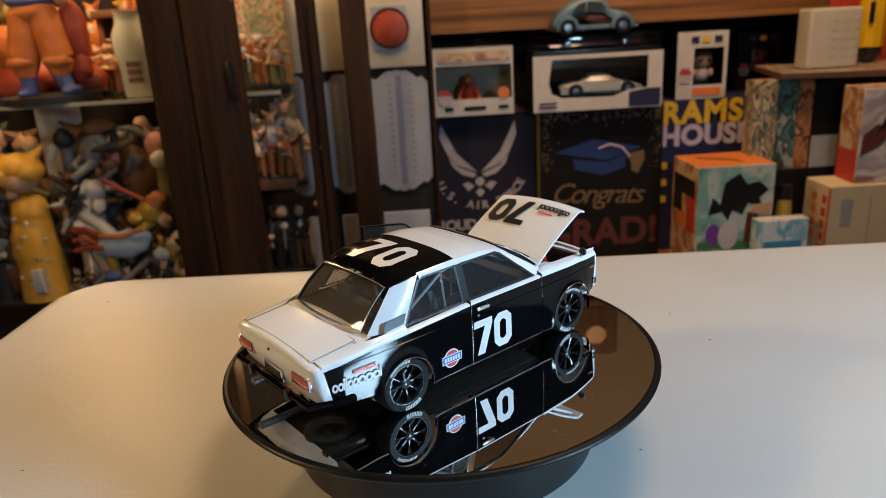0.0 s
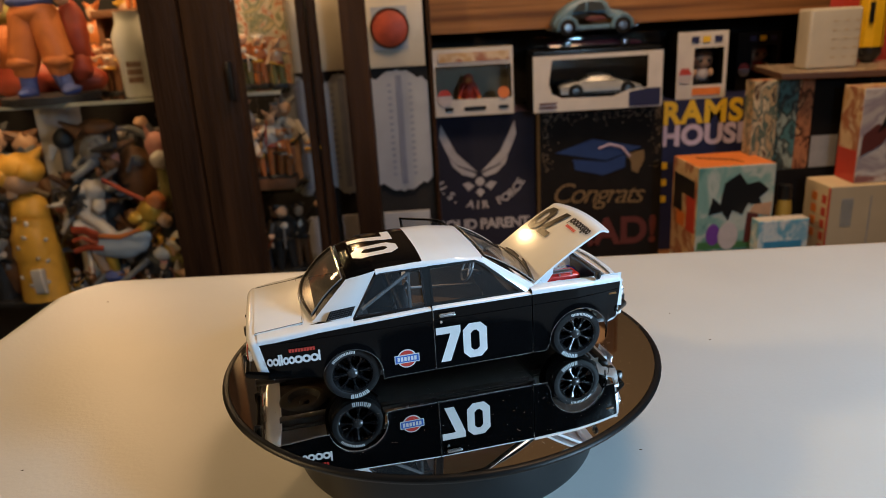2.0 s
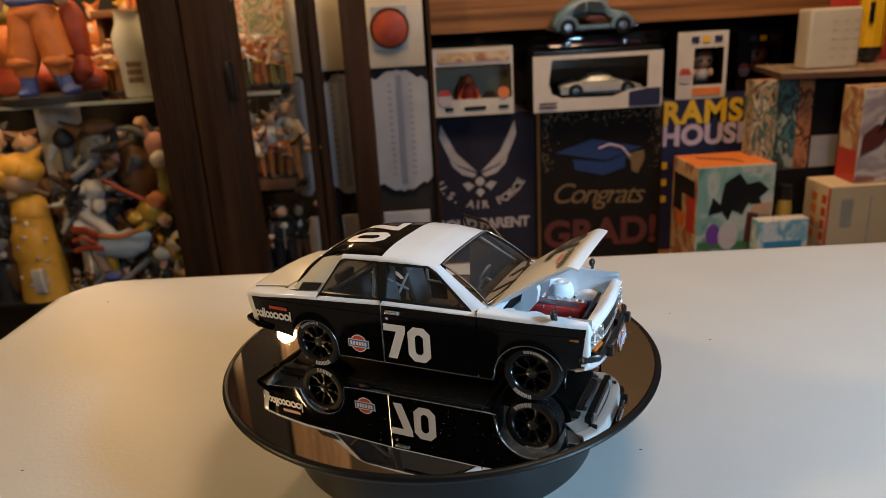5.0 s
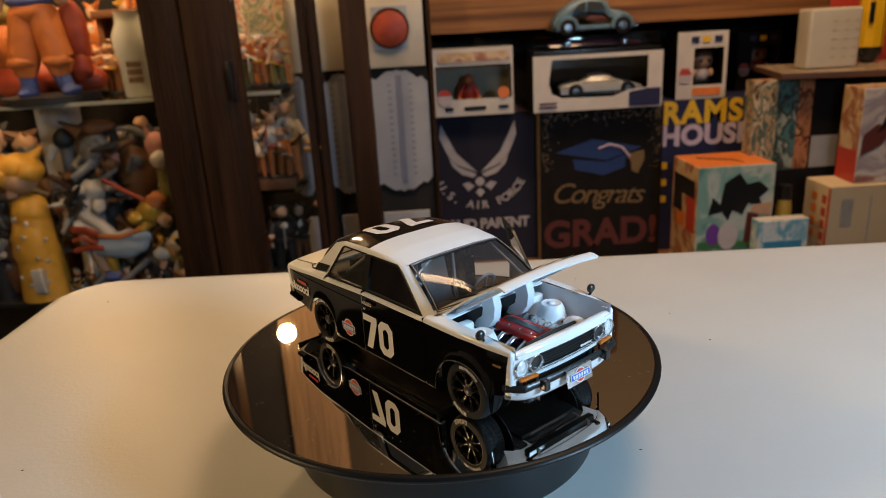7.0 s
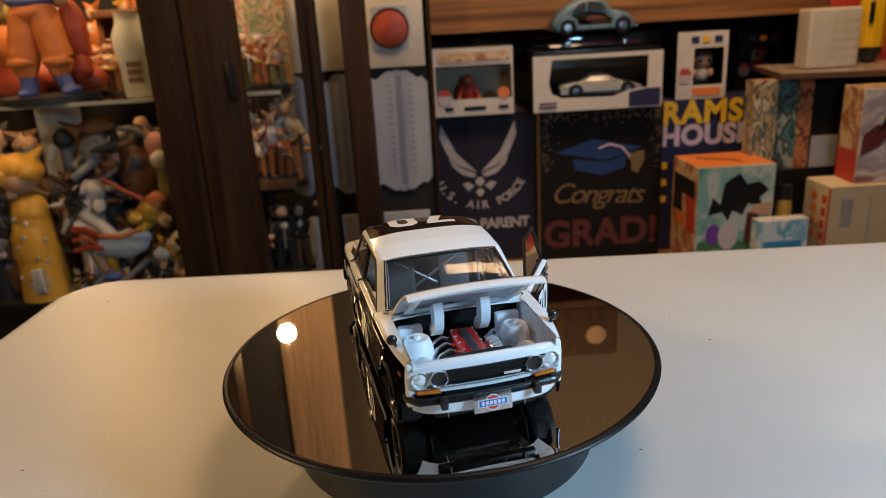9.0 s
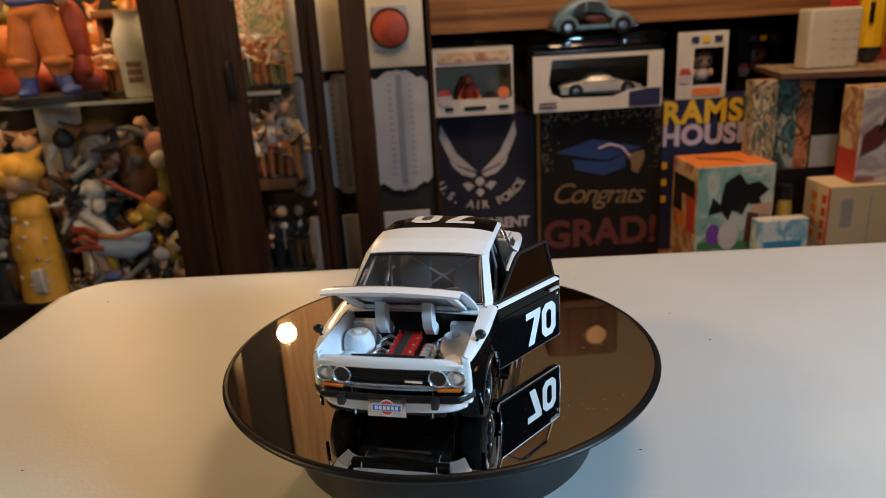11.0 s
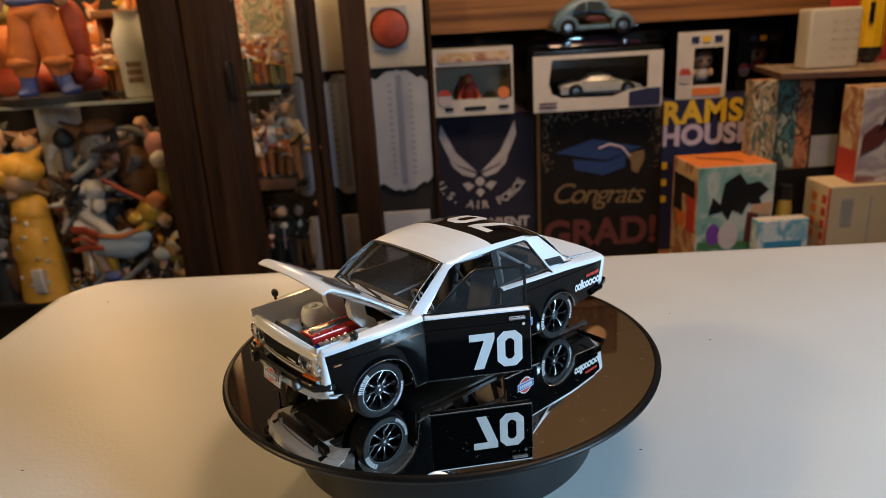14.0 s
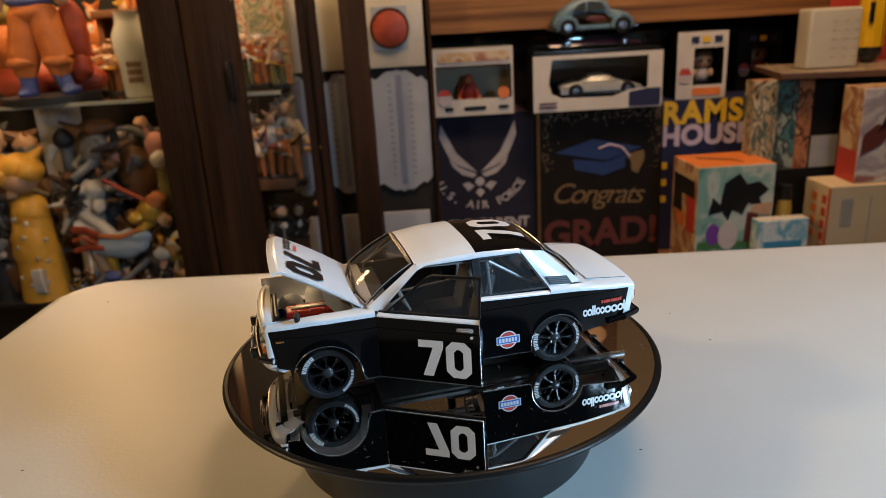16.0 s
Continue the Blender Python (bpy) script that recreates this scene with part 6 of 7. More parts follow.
    for e in (-1, 1):
        tube(fig, (e * 0.008, 0, 0.005), (e * 0.006, 0, 0.034), 0.006, 0.007, 12, 0)
        tube(fig, (e * 0.013, -0.002, 0.056), (e * 0.022, -0.008, 0.036), 0.005, 0.004, 10, 0)
        ball(fig, (e * 0.022, -0.009, 0.033), 0.005, 10, 1)
    ball(fig, (0, 0, 0.047), (0.014, 0.010, 0.017), 16, 0)
    ball(fig, (0, -0.002, 0.073), (0.011, 0.010, 0.012), 16, 0)
    ball(fig, (0, -0.010, 0.071), (0.007, 0.004, 0.007), 12, 1)
    ball(fig, (0, 0.006, 0.045), (0.022, 0.004, 0.026), 12, 0)
    solid("boxed_figure", fig, [CARDRED, ORANGE], "small red toy figure inside a window box", "figure", place=pose(0.105, 1.315, -0.0586))
    # narrow figure boxes
    for x, y, z, s, tint, body in ((0.571, 1.30, -0.0578, 1.0, WHITECARD, PALEFACE), (0.752, 1.405, -0.0578, 0.92, CHARCOAL, CARDRED)):
        f = thing("narrow_figure_box", "white window box with a round-headed figure inside" if s == 1.0 else "dark window box with a small red figure inside", "box", pose(x, y, z), "figure boxes")
        W, H, D = 0.113 * s, 0.146 * s, 0.08 * s
        bm = bmesh.new()
        box(bm, 0, W, D - 0.002, D, 0, H)
        box(bm, 0, W, 0.001, D, H - 0.002, H)
        box(bm, 0, W, 0.001, D, 0, 0.002)
        box(bm, 0, 0.002, 0.001, D, 0, H)
        box(bm, W - 0.002, W, 0.001, D, 0, H)
        part("shell", bm, CHARCOAL, f, "dark inside of the box", 0)
        bm = bmesh.new()
        ring2d(bm, rect(0, W, 0, H), [(0.038 * s, 0.030 * s), (W - 0.008, 0.030 * s), (W - 0.008, H * 0.76), (0.038 * s, H * 0.76)], lambda u, v: (u, 0, v))
        thicken(bm, 0.0015)
        part("front", bm, tint, f, "", 20)
        on_front(f, "printed_head", circle(0.019 * s, 0.050 * s, 0.015 * s, 18), PALEFACE, "pale round print", -0.0020)
        on_front(f, "printed_hat", [(0.004 * s, 0.054 * s), (0.034 * s, 0.054 * s), (0.026 * s, 0.068 * s), (0.010 * s, 0.068 * s)], CARDRED, "red print", -0.0028)
        for a in (0.030, 0.055, 0.082):
            on_front(f, "print_bar", rect(a * s, (a + 0.017) * s, H * 0.84, H * 0.93), BANNERBLUE if a != 0.055 else YELLOW, "small print", -0.0020)
        on_front(f, "print_bar", rect(0.036 * s, 0.100 * s, 0.008 * s, 0.024 * s), CARDRED if s < 1 else ORANGE, "faint orange print", -0.0020)
        fig = bmesh.new()
        ball(fig, (0, 0, 0.054), (0.023, 0.018, 0.020), 18, 0)
        ball(fig, (0, 0.003, 0.064), (0.024, 0.019, 0.014), 18, 1)
        for e in (-1, 1):
            ball(fig, (e * 0.009, -0.017, 0.053), (0.0042, 0.002, 0.0048), 10, 2)
            ball(fig, (e * 0.010, 0, 0.008), (0.008, 0.008, 0.008), 10, 2)
            ball(fig, (e * 0.019, -0.004, 0.026), (0.007, 0.007, 0.010), 10, 0)
        ball(fig, (0, 0, 0.024), (0.015, 0.012, 0.018), 14, 3)
        solid("boxed_figure", fig, [SKIN, HAIRBROWN, INK, body], "round-headed toy figure with large dark eyes in a box", "figure", place=pose(x + 0.070 * s, y + 0.035, z + 0.028))


CARDOLIVE = mat("grey_green_card", (0.27, 0.25, 0.19), 0.6)
SKIN = mat("toy_skin", (0.48, 0.29, 0.18), 0.5)
HAIRBROWN = mat("toy_brown_hair", (0.09, 0.04, 0.02), 0.5)
toys()


def right_stack():
    c = carton("orange_figure_box", "orange-topped figure box with a teal printed front", 0.517, 0.668, 1.0, 1.13, -0.415, -0.150, TEAL, ART6, ORANGE, 1.5)
    on_front(c, "print_shape", [(0.022, 0.170), (0.030, 0.205), (0.045, 0.190), (0.052, 0.232), (0.080, 0.250), (0.096, 0.228), (0.120, 0.232), (0.140, 0.215), (0.122, 0.200), (0.128, 0.184), (0.100, 0.190), (0.090, 0.168), (0.070, 0.178), (0.062, 0.158), (0.050, 0.176)], INK, "black spiky printed shape")
    on_front(c, "print_shape", circle(0.034, 0.130, 0.014, 18, 0.022), PURPLE, "purple printed shape", -0.0010)
    on_front(c, "print_shape", circle(0.064, 0.126, 0.020, 18, 0.028), PALEFACE, "pale printed shape", -0.0014)
    on_front(c, "print_shape", [(0.096, 0.110), (0.118, 0.110), (0.122, 0.168), (0.100, 0.172)], DULLRED, "dull red printed shape", -0.0010)
    on_front(c, "print_shape", [(0.104, 0.172), (0.146, 0.160), (0.148, 0.190), (0.112, 0.186)], SKIN, "tan printed shape", -0.0008)
    on_front(c, "print_shape", [(0.004, 0.10), (0.146, 0.10), (0.146, 0.112), (0.004, 0.116)], LEAF, "green printed strip", -0.0005)
    for y0, y1, z0, z1, m in ((0.010, 0.050, 0.13, 0.20, CARDRED), (0.015, 0.075, 0.20, 0.235, INK), (0.075, 0.12, 0.16, 0.235, INK), (0.06, 0.10, 0.13, 0.16, ORANGE)):
        bm = bmesh.new()
        box(bm, -0.0008, 0.0002, y0, y1, z0, z1)
        part("print_shape", bm, m, c, "printed patch on the end", 0)
    bm = bmesh.new()
    pipe(bm, [(0.03, 0.09, 0.2654), (0.06, 0.07, 0.2656), (0.09, 0.05, 0.2656), (0.10, 0.03, 0.2654)], 0.0014, 6)
    part("print_line", bm, INK, c, "dark printed line on the lid")

    c = carton("blue_white_box", "small pale blue and white printed box", 0.620, 0.718, 0.955, 0.985, -0.415, -0.250, ART5, ART5, WHITECARD, 2.0)
    on_front(c, "print_bar", rect(0.012, 0.086, 0.10, 0.124), SKYBLUE, "bright blue print")
    j = thing("yellow_jar", "dull yellow jar with a dark lid", "jar", pose(0.703, 1.03, -0.415))
    bm = bmesh.new()
    lathe(bm, [(0, 0), (0.013, 0), (0.0145, 0.01), (0.0145, 0.17), (0.012, 0.186), (0, 0.186)], None, 24)
    part("body", bm, MUSTARD, j)
    bm = bmesh.new()
    lathe(bm, [(0, 0.186), (0.0125, 0.186), (0.0125, 0.214), (0, 0.214)], None, 24)
    part("lid", bm, PLASTIC, j)

    c = carton("printed_book_box", "tall box with brown and dark figure print", 0.651, 0.700, 1.085, 1.125, -0.183, -0.0035, ART1, ART1, ART6)
    c = carton("printed_book_box", "tall box with teal and dark print", 0.7005, 0.741, 1.085, 1.125, -0.183, -0.0035, ART2, ART1, ART6)
    c = carton("printed_book_box", "tall red-brown printed box", 0.7415, 0.771, 1.085, 1.125, -0.183, -0.0035, ART3, ART3, ART3)
    c = carton("printed_book_box", "black box with a grey lower half", 0.7715, 0.830, 1.085, 1.125, -0.183, -0.0035, CHARCOAL, CHARCOAL, CHARCOAL)
    on_front(c, "grey_panel", rect(0.002, 0.056, 0.002, 0.066), GREYCARD, "plain grey lower panel")
    c = carton("tan_shipping_box", "tan box with red stripe and orange print on its end", 0.748, 1.05, 0.95, 1.040, -0.415, -0.190, CARDTAN, CARDCREAM, CARDCREAM)
    for y0, y1 in ((0.012, 0.026), (0.044, 0.062)):
        for k in range(6 if y0 < 0.03 else 4):
            bm = bmesh.new()
            z = 0.205 - 0.024 * k
            box(bm, -0.0008, 0.0002, y0, y1, z - 0.016, z)
            part("print_bar", bm, ORANGE if y0 > 0.03 else CARDRED, c, "orange print bar", 0)
    bm = bmesh.new()
    box(bm, -0.0008, 0.0002, 0.0, 0.006, 0.0, 0.222)
    part("red_stripe", bm, CARDRED, c, "narrow red stripe", 0)
    for k in range(9):
        on_front(c, "print_bar", rect(0.022, 0.044, 0.150 + 0.006 * k, 0.153 + 0.006 * k), GREYCARD, "fine grey print")
    on_front(c, "print_line", rect(0.076, 0.0785, 0.06, 0.205), GREYCARD, "thin grey line")
    c = carton("tall_art_box", "tall box with pale front and orange-red end", 0.798, 0.955, 0.965, 1.035, -0.189, -0.014, ART4, ART6, ART6, -2.0)
    bm = bmesh.new()
    box(bm, -0.0008, 0.0002, 0.002, 0.068, 0.0, 0.060)
    part("print_shape", bm, CARDRED, c, "red lower end", 0)
    on_front(c, "print_shape", [(0.030, 0.09), (0.06, 0.115), (0.075, 0.175), (0.052, 0.17), (0.046, 0.13)], INK, "dark printed shape")
    on_front(c, "print_shape", [(0.004, 0.05), (0.04, 0.07), (0.06, 0.10), (0.03, 0.11), (0.006, 0.09)], DULLRED, "dark red printed shape")
    # flat lid on top, with what stands on it
    c = carton("flat_art_box", "flat printed box lying across the stack", 0.690, 1.04, 1.060, 1.275, -0.0010, 0.0110, HAIRBROWN, HAIRBROWN, ART6B, -11.0)
    c = thing("cream_clock_box", "cream rounded plastic box with faint markings", "box", pose(0.757, 1.10, 0.0115))
    bm = bmesh.new()
    box(bm, 0, 0.102, 0, 0.05, 0, 0.114, 0.006, seg=3)
    part("body", bm, CREAM, c)
    for k in range(5):
        for a in (0.045, 0.068, 0.088):
            on_front(c, "marking", rect(a, a + 0.009, 0.020 + 0.017 * k, 0.023 + 0.017 * k), CARDTAN, "faint marking", -0.0002, 0.0006)
    p = thing("yellow_marker", "thick yellow marker with black tip standing upright", "marker", pose(0.930, 1.185, 0.0112))
    bm = bmesh.new()
    lathe(bm, [(0, 0), (0.010, 0), (0.018, 0.008), (0.024, 0.018), (0.024, 0.032), (0, 0.032)], None, 28)
    part("tip", bm, PLASTIC, p, "black tip")
    bm = bmesh.new()
    lathe(bm, [(0, 0.032), (0.0255, 0.032), (0.026, 0.036), (0.026, 0.21), (0.022, 0.22), (0, 0.22)], None, 10)
    part("barrel", bm, BRIGHTYELLOW, p, "bright yellow faceted barrel", 20)
    for z0, z1 in ((0.080, 0.120), (0.130, 0.150)):
        bm = bmesh.new()
        box(bm, -0.018, -0.012, -0.0262, -0.018, z0, z1)
        part("print_bar", bm, INK, p, "dark print", 0)
    c = carton("red_card_box", "plain red card box behind the marker", 0.905, 1.25, 1.30, 1.42, -0.0010, 0.27, CARDRED, CARDRED, CARDRED)
    bm = bmesh.new()
    box(bm, 0.8605, 1.30, 1.285, 1.50, -0.415, -0.0012, 0.002)
    solid("low_crate", bm, CHARCOAL, "dark wooden crate under the red box", "crate")


LEAF = mat("green_print", (0.06, 0.18, 0.06), 0.5)
SKYBLUE = mat("sky_blue_print", (0.05, 0.26, 0.45), 0.5)
MUSTARD = mat("mustard_label", (0.36, 0.24, 0.04), 0.5)
GREYCARD = mat("grey_card", (0.32, 0.31, 0.31), 0.6)
BRIGHTYELLOW = mat("bright_yellow_plastic", (0.80, 0.46, 0.01), 0.35)
ART6B = print_mat("faded_lid_print", [(0.42, 0.34, 0.23), (0.12, 0.08, 0.05), (0.50, 0.42, 0.30), (0.22, 0.10, 0.06), (0.46, 0.38, 0.27)], 60, 0.3, 12.0)
right_stack()


# ---------------------------------------------------------------- figures and bottles in the glass cabinet
PAL = {
    "orange": mat("toy_orange", (0.48, 0.14, 0.03), 0.55, 0, 0.25, 40),
    "red": mat("toy_red", (0.30, 0.04, 0.015), 0.5, 0, 0.25, 40),
    "blue": mat("toy_blue", (0.07, 0.10, 0.30), 0.5, 0, 0.2, 40),
    "skin": SKIN,
    "dark": mat("toy_charcoal", (0.018, 0.018, 0.020), 0.5, 0, 0.3, 40),
    "grey": mat("toy_grey", (0.16, 0.16, 0.17), 0.45, 0, 0.25, 40),
    "white": mat("toy_white", (0.52, 0.47, 0.42), 0.5, 0, 0.12, 40),
    "brown": mat("toy_brown", (0.16, 0.07, 0.03), 0.5, 0, 0.3, 40),
    "yellow": mat("toy_mustard_yellow", (0.72, 0.37, 0.045), 0.5, 0, 0.18, 50),
    "gold": mat("toy_gold", (0.62, 0.36, 0.05), 0.35, 0.3, 0.2, 50),
    "pink": mat("toy_pink", (0.50, 0.22, 0.18), 0.5, 0, 0.2, 40),
    "steel": mat("toy_steel", (0.34, 0.36, 0.40), 0.3, 0.5, 0.2, 40),
    "skyblue": mat("toy_pale_blue", (0.34, 0.40, 0.48), 0.35, 0, 0.12, 40),
    "olive": mat("toy_olive", (0.20, 0.17, 0.05), 0.5, 0, 0.25, 40),
}


def figure(label, x, y, z, pieces, name="figurine", category="figure", turn=0.0):
    """One plain mesh of rounded pieces: (kind, colour, numbers)."""
    cols = []
    bm = bmesh.new()
    for kind, col, *a in pieces:
        if col not in cols:
            cols.append(col)
        s = cols.index(col)
        if kind == "b":
            ball(bm, a[0], a[1], 20, s)
        elif kind == "t":
            tube(bm, a[0], a[1], a[2], a[3] if len(a) > 3 else None, 14, s)
        elif kind == "p":
            pipe(bm, a[0], a[1], 8, s)
        elif kind == "x":
            box(bm, *a[0], 0.004, slot=s)
    off = Vector((x * 7.3, y * 5.1, z * 3.7))
    for v in bm.verts:
        p = v.co + off
        v.co += noise.noise_vector(p * 55.0) * 0.0034 + noise.noise_vector(p * 150.0) * 0.0018
    return solid(name, bm, [PAL[c] for c in cols], label, category, "cabinet figures", place=pose(x, y, z, 0, 0, turn))


def shards(seed, cx, cy, cz, rx, ry, rz, n, cols, size=1.0):
    """Pieces for the armour, hair, cloth and limbs of a large figure: slim tapered bars and folded lumps round a core."""
    rnd = random.Random(seed)
    out = []
    for k in range(n):
        a, e, r = rnd.uniform(0, math.tau), rnd.uniform(-1.2, 1.2), rnd.uniform(0.45, 1.0)
        p = Vector((cx + rx * r * math.cos(a) * math.cos(e), cy + ry * r * math.sin(a) * math.cos(e) - ry * 0.3, cz + rz * r * math.sin(e)))
        c = rnd.choice(cols)
        w = rnd.uniform(0.004, 0.011) * size
        if k % 3:
            d = Vector((rnd.uniform(-1, 1), rnd.uniform(-0.5, 0.3), rnd.uniform(-1, 1))).normalized() * rnd.uniform(0.02, 0.05) * size
            out.append(("t", c, tuple(p), tuple(p + d), w, w * rnd.uniform(0.1, 0.7)))
        else:
            out.append(("b", c, tuple(p), (w * rnd.uniform(0.8, 1.9), w, w * rnd.uniform(0.6, 1.6))))
    return out


def crowd(seed, x0, x1, y0, y1, z, n, hmin, hmax, cols):
    """Smaller figures standing behind, each with its own stance and colours."""
    random.seed(seed)
    for k in range(n):
        x = x0 + (x1 - x0) * (k + random.uniform(0.2, 0.8)) / n
        y, h = random.uniform(y0, y1), random.uniform(hmin, hmax)
        a, b, c = random.choice(cols), random.choice(cols), random.choice(cols)
        w = h * random.uniform(0.14, 0.20)
        g = [("x", "dark", (-w, w, -w, w, 0, h * 0.04))]
        for s in (-1, 1):
            g.append(("t", a, (s * w * 0.5, 0, h * 0.03), (s * w * 0.35, 0, h * 0.46), w * 0.30, w * 0.42))
            e = (s * w * random.uniform(0.9, 1.7), -w * random.random(), h * random.uniform(0.35, 0.9))
            g.append(("t", b, (s * w * 0.65, 0, h * 0.70), e, w * 0.28, w * 0.20))
            g.append(("b", "skin", e, w * 0.24))
        g.append(("b", b, (0, 0, h * 0.58), (w * 0.85, w * 0.55, h * 0.17)))
        g.append(("b", "skin", (0, 0, h * 0.84), (w * 0.48, w * 0.48, h * 0.085)))
        for q in range(random.randint(1, 3)):
            u = (random.uniform(-1.5, 1.5) * w, -w * 0.8, h * random.uniform(0.2, 0.6))
            v = (u[0] + random.uniform(-2.2, 2.2) * w, -w * 0.9, u[2] + random.uniform(-0.1, 0.4) * h)
            g.append(("t", random.choice(["steel", "red", "gold", "white", "dark"]), u, v, w * 0.12, w * 0.07))
        if random.random() < 0.5:
            g.append(("b", c, (0, w * 0.5, h * 0.45), (w * 1.1, w * 0.25, h * 0.30)))
        g.append(("b", random.choice(["gold", "white", "red", "dark"]), (0, -w * 0.35, h * 0.47), (w * 0.75, w * 0.35, h * 0.035)))
        g.append(("b", "white", (0, -w * 0.45, h * 0.66), (w * 0.25, w * 0.2, h * 0.05)))
        for q in range(5):
            t = q * 1.2 + random.random()
            g.append(("t", c, (0, w * 0.1, h * 0.86), (w * 0.75 * math.cos(t), w * 0.3 * math.sin(t), h * (0.90 + 0.09 * random.random())), w * 0.40, w * 0.06))
        figure("small painted toy figure standing on a cabinet shelf", x, y, z, g, turn=random.uniform(-40, 40))


def cabinet_contents():
    T = 0.0402
    figure("large toy figure in orange trousers and blue boots", -0.690, 1.06, T, [
        ("t", "dark", (0, 0, 0.0), (0, 0, 0.012), 0.085), ("t", "blue", (-0.036, 0, 0.010), (-0.036, 0, 0.055), 0.013, 0.015), ("b", "blue", (-0.036, -0.015, 0.018), (0.013, 0.024, 0.010)),
        ("t", "blue", (0.036, 0, 0.012), (0.022, 0, 0.055), 0.013, 0.015), ("b", "blue", (0.044, -0.012, 0.020), (0.018, 0.022, 0.010)),
        ("t", "orange", (-0.038, 0, 0.048), (-0.036, 0, 0.075), 0.018, 0.028), ("t", "orange", (-0.036, 0, 0.075), (-0.020, 0, 0.155), 0.028, 0.026), ("t", "orange", (0.026, 0, 0.048), (0.028, 0, 0.075), 0.018, 0.026), ("t", "orange", (0.028, 0, 0.075), (0.014, 0, 0.155), 0.026, 0.026), ("b", "orange", (-0.038, -0.010, 0.072), (0.026, 0.022, 0.014)), ("b", "orange", (0.028, -0.010, 0.072), (0.024, 0.022, 0.014)),
        ("b", "orange", (-0.002, 0, 0.158), (0.042, 0.030, 0.022)), ("b", "blue", (-0.004, -0.002, 0.176), (0.040, 0.030, 0.013)), ("b", "orange", (0, 0, 0.215), (0.052, 0.034, 0.045)),
        ("b", "skin", (-0.060, -0.010, 0.180), (0.016, 0.016, 0.022)), ("b", "skin", (0.058, -0.010, 0.190), (0.016, 0.016, 0.022)),
        ("b", "red", (0.050, 0.030, 0.120), (0.026, 0.020, 0.060)), ("b", "red", (0.048, 0.030, 0.060), (0.024, 0.020, 0.030))])
    figure("red seated toy figure behind a larger one", -0.775, 1.14, T, [("b", "red", (0, 0, 0.035), (0.07, 0.03, 0.036)), ("b", "red", (0.10, 0.0, 0.032), (0.06, 0.03, 0.030)), ("b", "orange", (-0.02, 0, 0.10), (0.03, 0.03, 0.05)), ("b", "olive", (-0.03, 0, 0.16), (0.03, 0.03, 0.03))])
    # pale bottle
    b = thing("milk_bottle", "pale frosted glass bottle with faded brown print", "bottle", pose(-0.524, 1.06, T))
    bm = bmesh.new()
    lathe(bm, [(0, 0), (0.028, 0), (0.030, 0.004), (0.030, 0.060), (0.035, 0.080), (0.035, 0.110), (0.026, 0.128), (0.024, 0.144), (0.027, 0.150), (0, 0.150)], None, 32)
    part("body", bm, MILK, b)
    for k in range(3):
        bm = bmesh.new()
        for q in range(5):
            a = radians(-100 + 10 * q)
            box(bm, 0.0300 * math.cos(a) - 0.002, 0.0300 * math.cos(a) + 0.002, 0.0305 * math.sin(a) - 0.001, 0.0305 * math.sin(a), 0.026 + 0.014 * k, 0.036 + 0.014 * k)
        part("print_bars", bm, PAL["brown"], b, "faded brown print", 0)
    figure("golden statuette on a tall stem", -0.505, 1.12, T, [("t", "gold", (0, 0, 0), (0, 0, 0.15), 0.012, 0.008), ("b", "gold", (0, 0, 0.18), (0.016, 0.016, 0.04)), ("x", "gold", (-0.025, 0.025, -0.025, 0.025, 0, 0.02)), ("b", "orange", (0.045, 0.0, 0.16), (0.03, 0.03, 0.045)), ("t", "orange", (0.045, 0, 0), (0.045, 0, 0.13), 0.02)], "statuette", "statuette")
    crowd(3, -0.66, -0.53, 1.16, 1.22, T, 4, 0.08, 0.13, ["orange", "red", "brown", "skin"])
    crowd(4, -1.0, -0.45, 1.34, 1.42, T, 7, 0.18, 0.24, ["orange", "red", "brown", "gold", "skin"])
    # row behind, on a riser
    bm = bmesh.new()
    box(bm, -0.66, -0.47, 1.22, 1.42, 0.185, 0.20, 0.002)
    box(bm, -0.655, -0.645, 1.23, 1.41, T, 0.185)
    box(bm, -0.485, -0.475, 1.23, 1.41, T, 0.185)
    solid("shelf_riser", bm, PAL["brown"], "small brown wooden riser on the shelf", "riser")
    crowd(6, -0.65, -0.49, 1.26, 1.34, 0.2002, 3, 0.06, 0.10, ["gold", "orange", "skin"])

    B = -0.3348
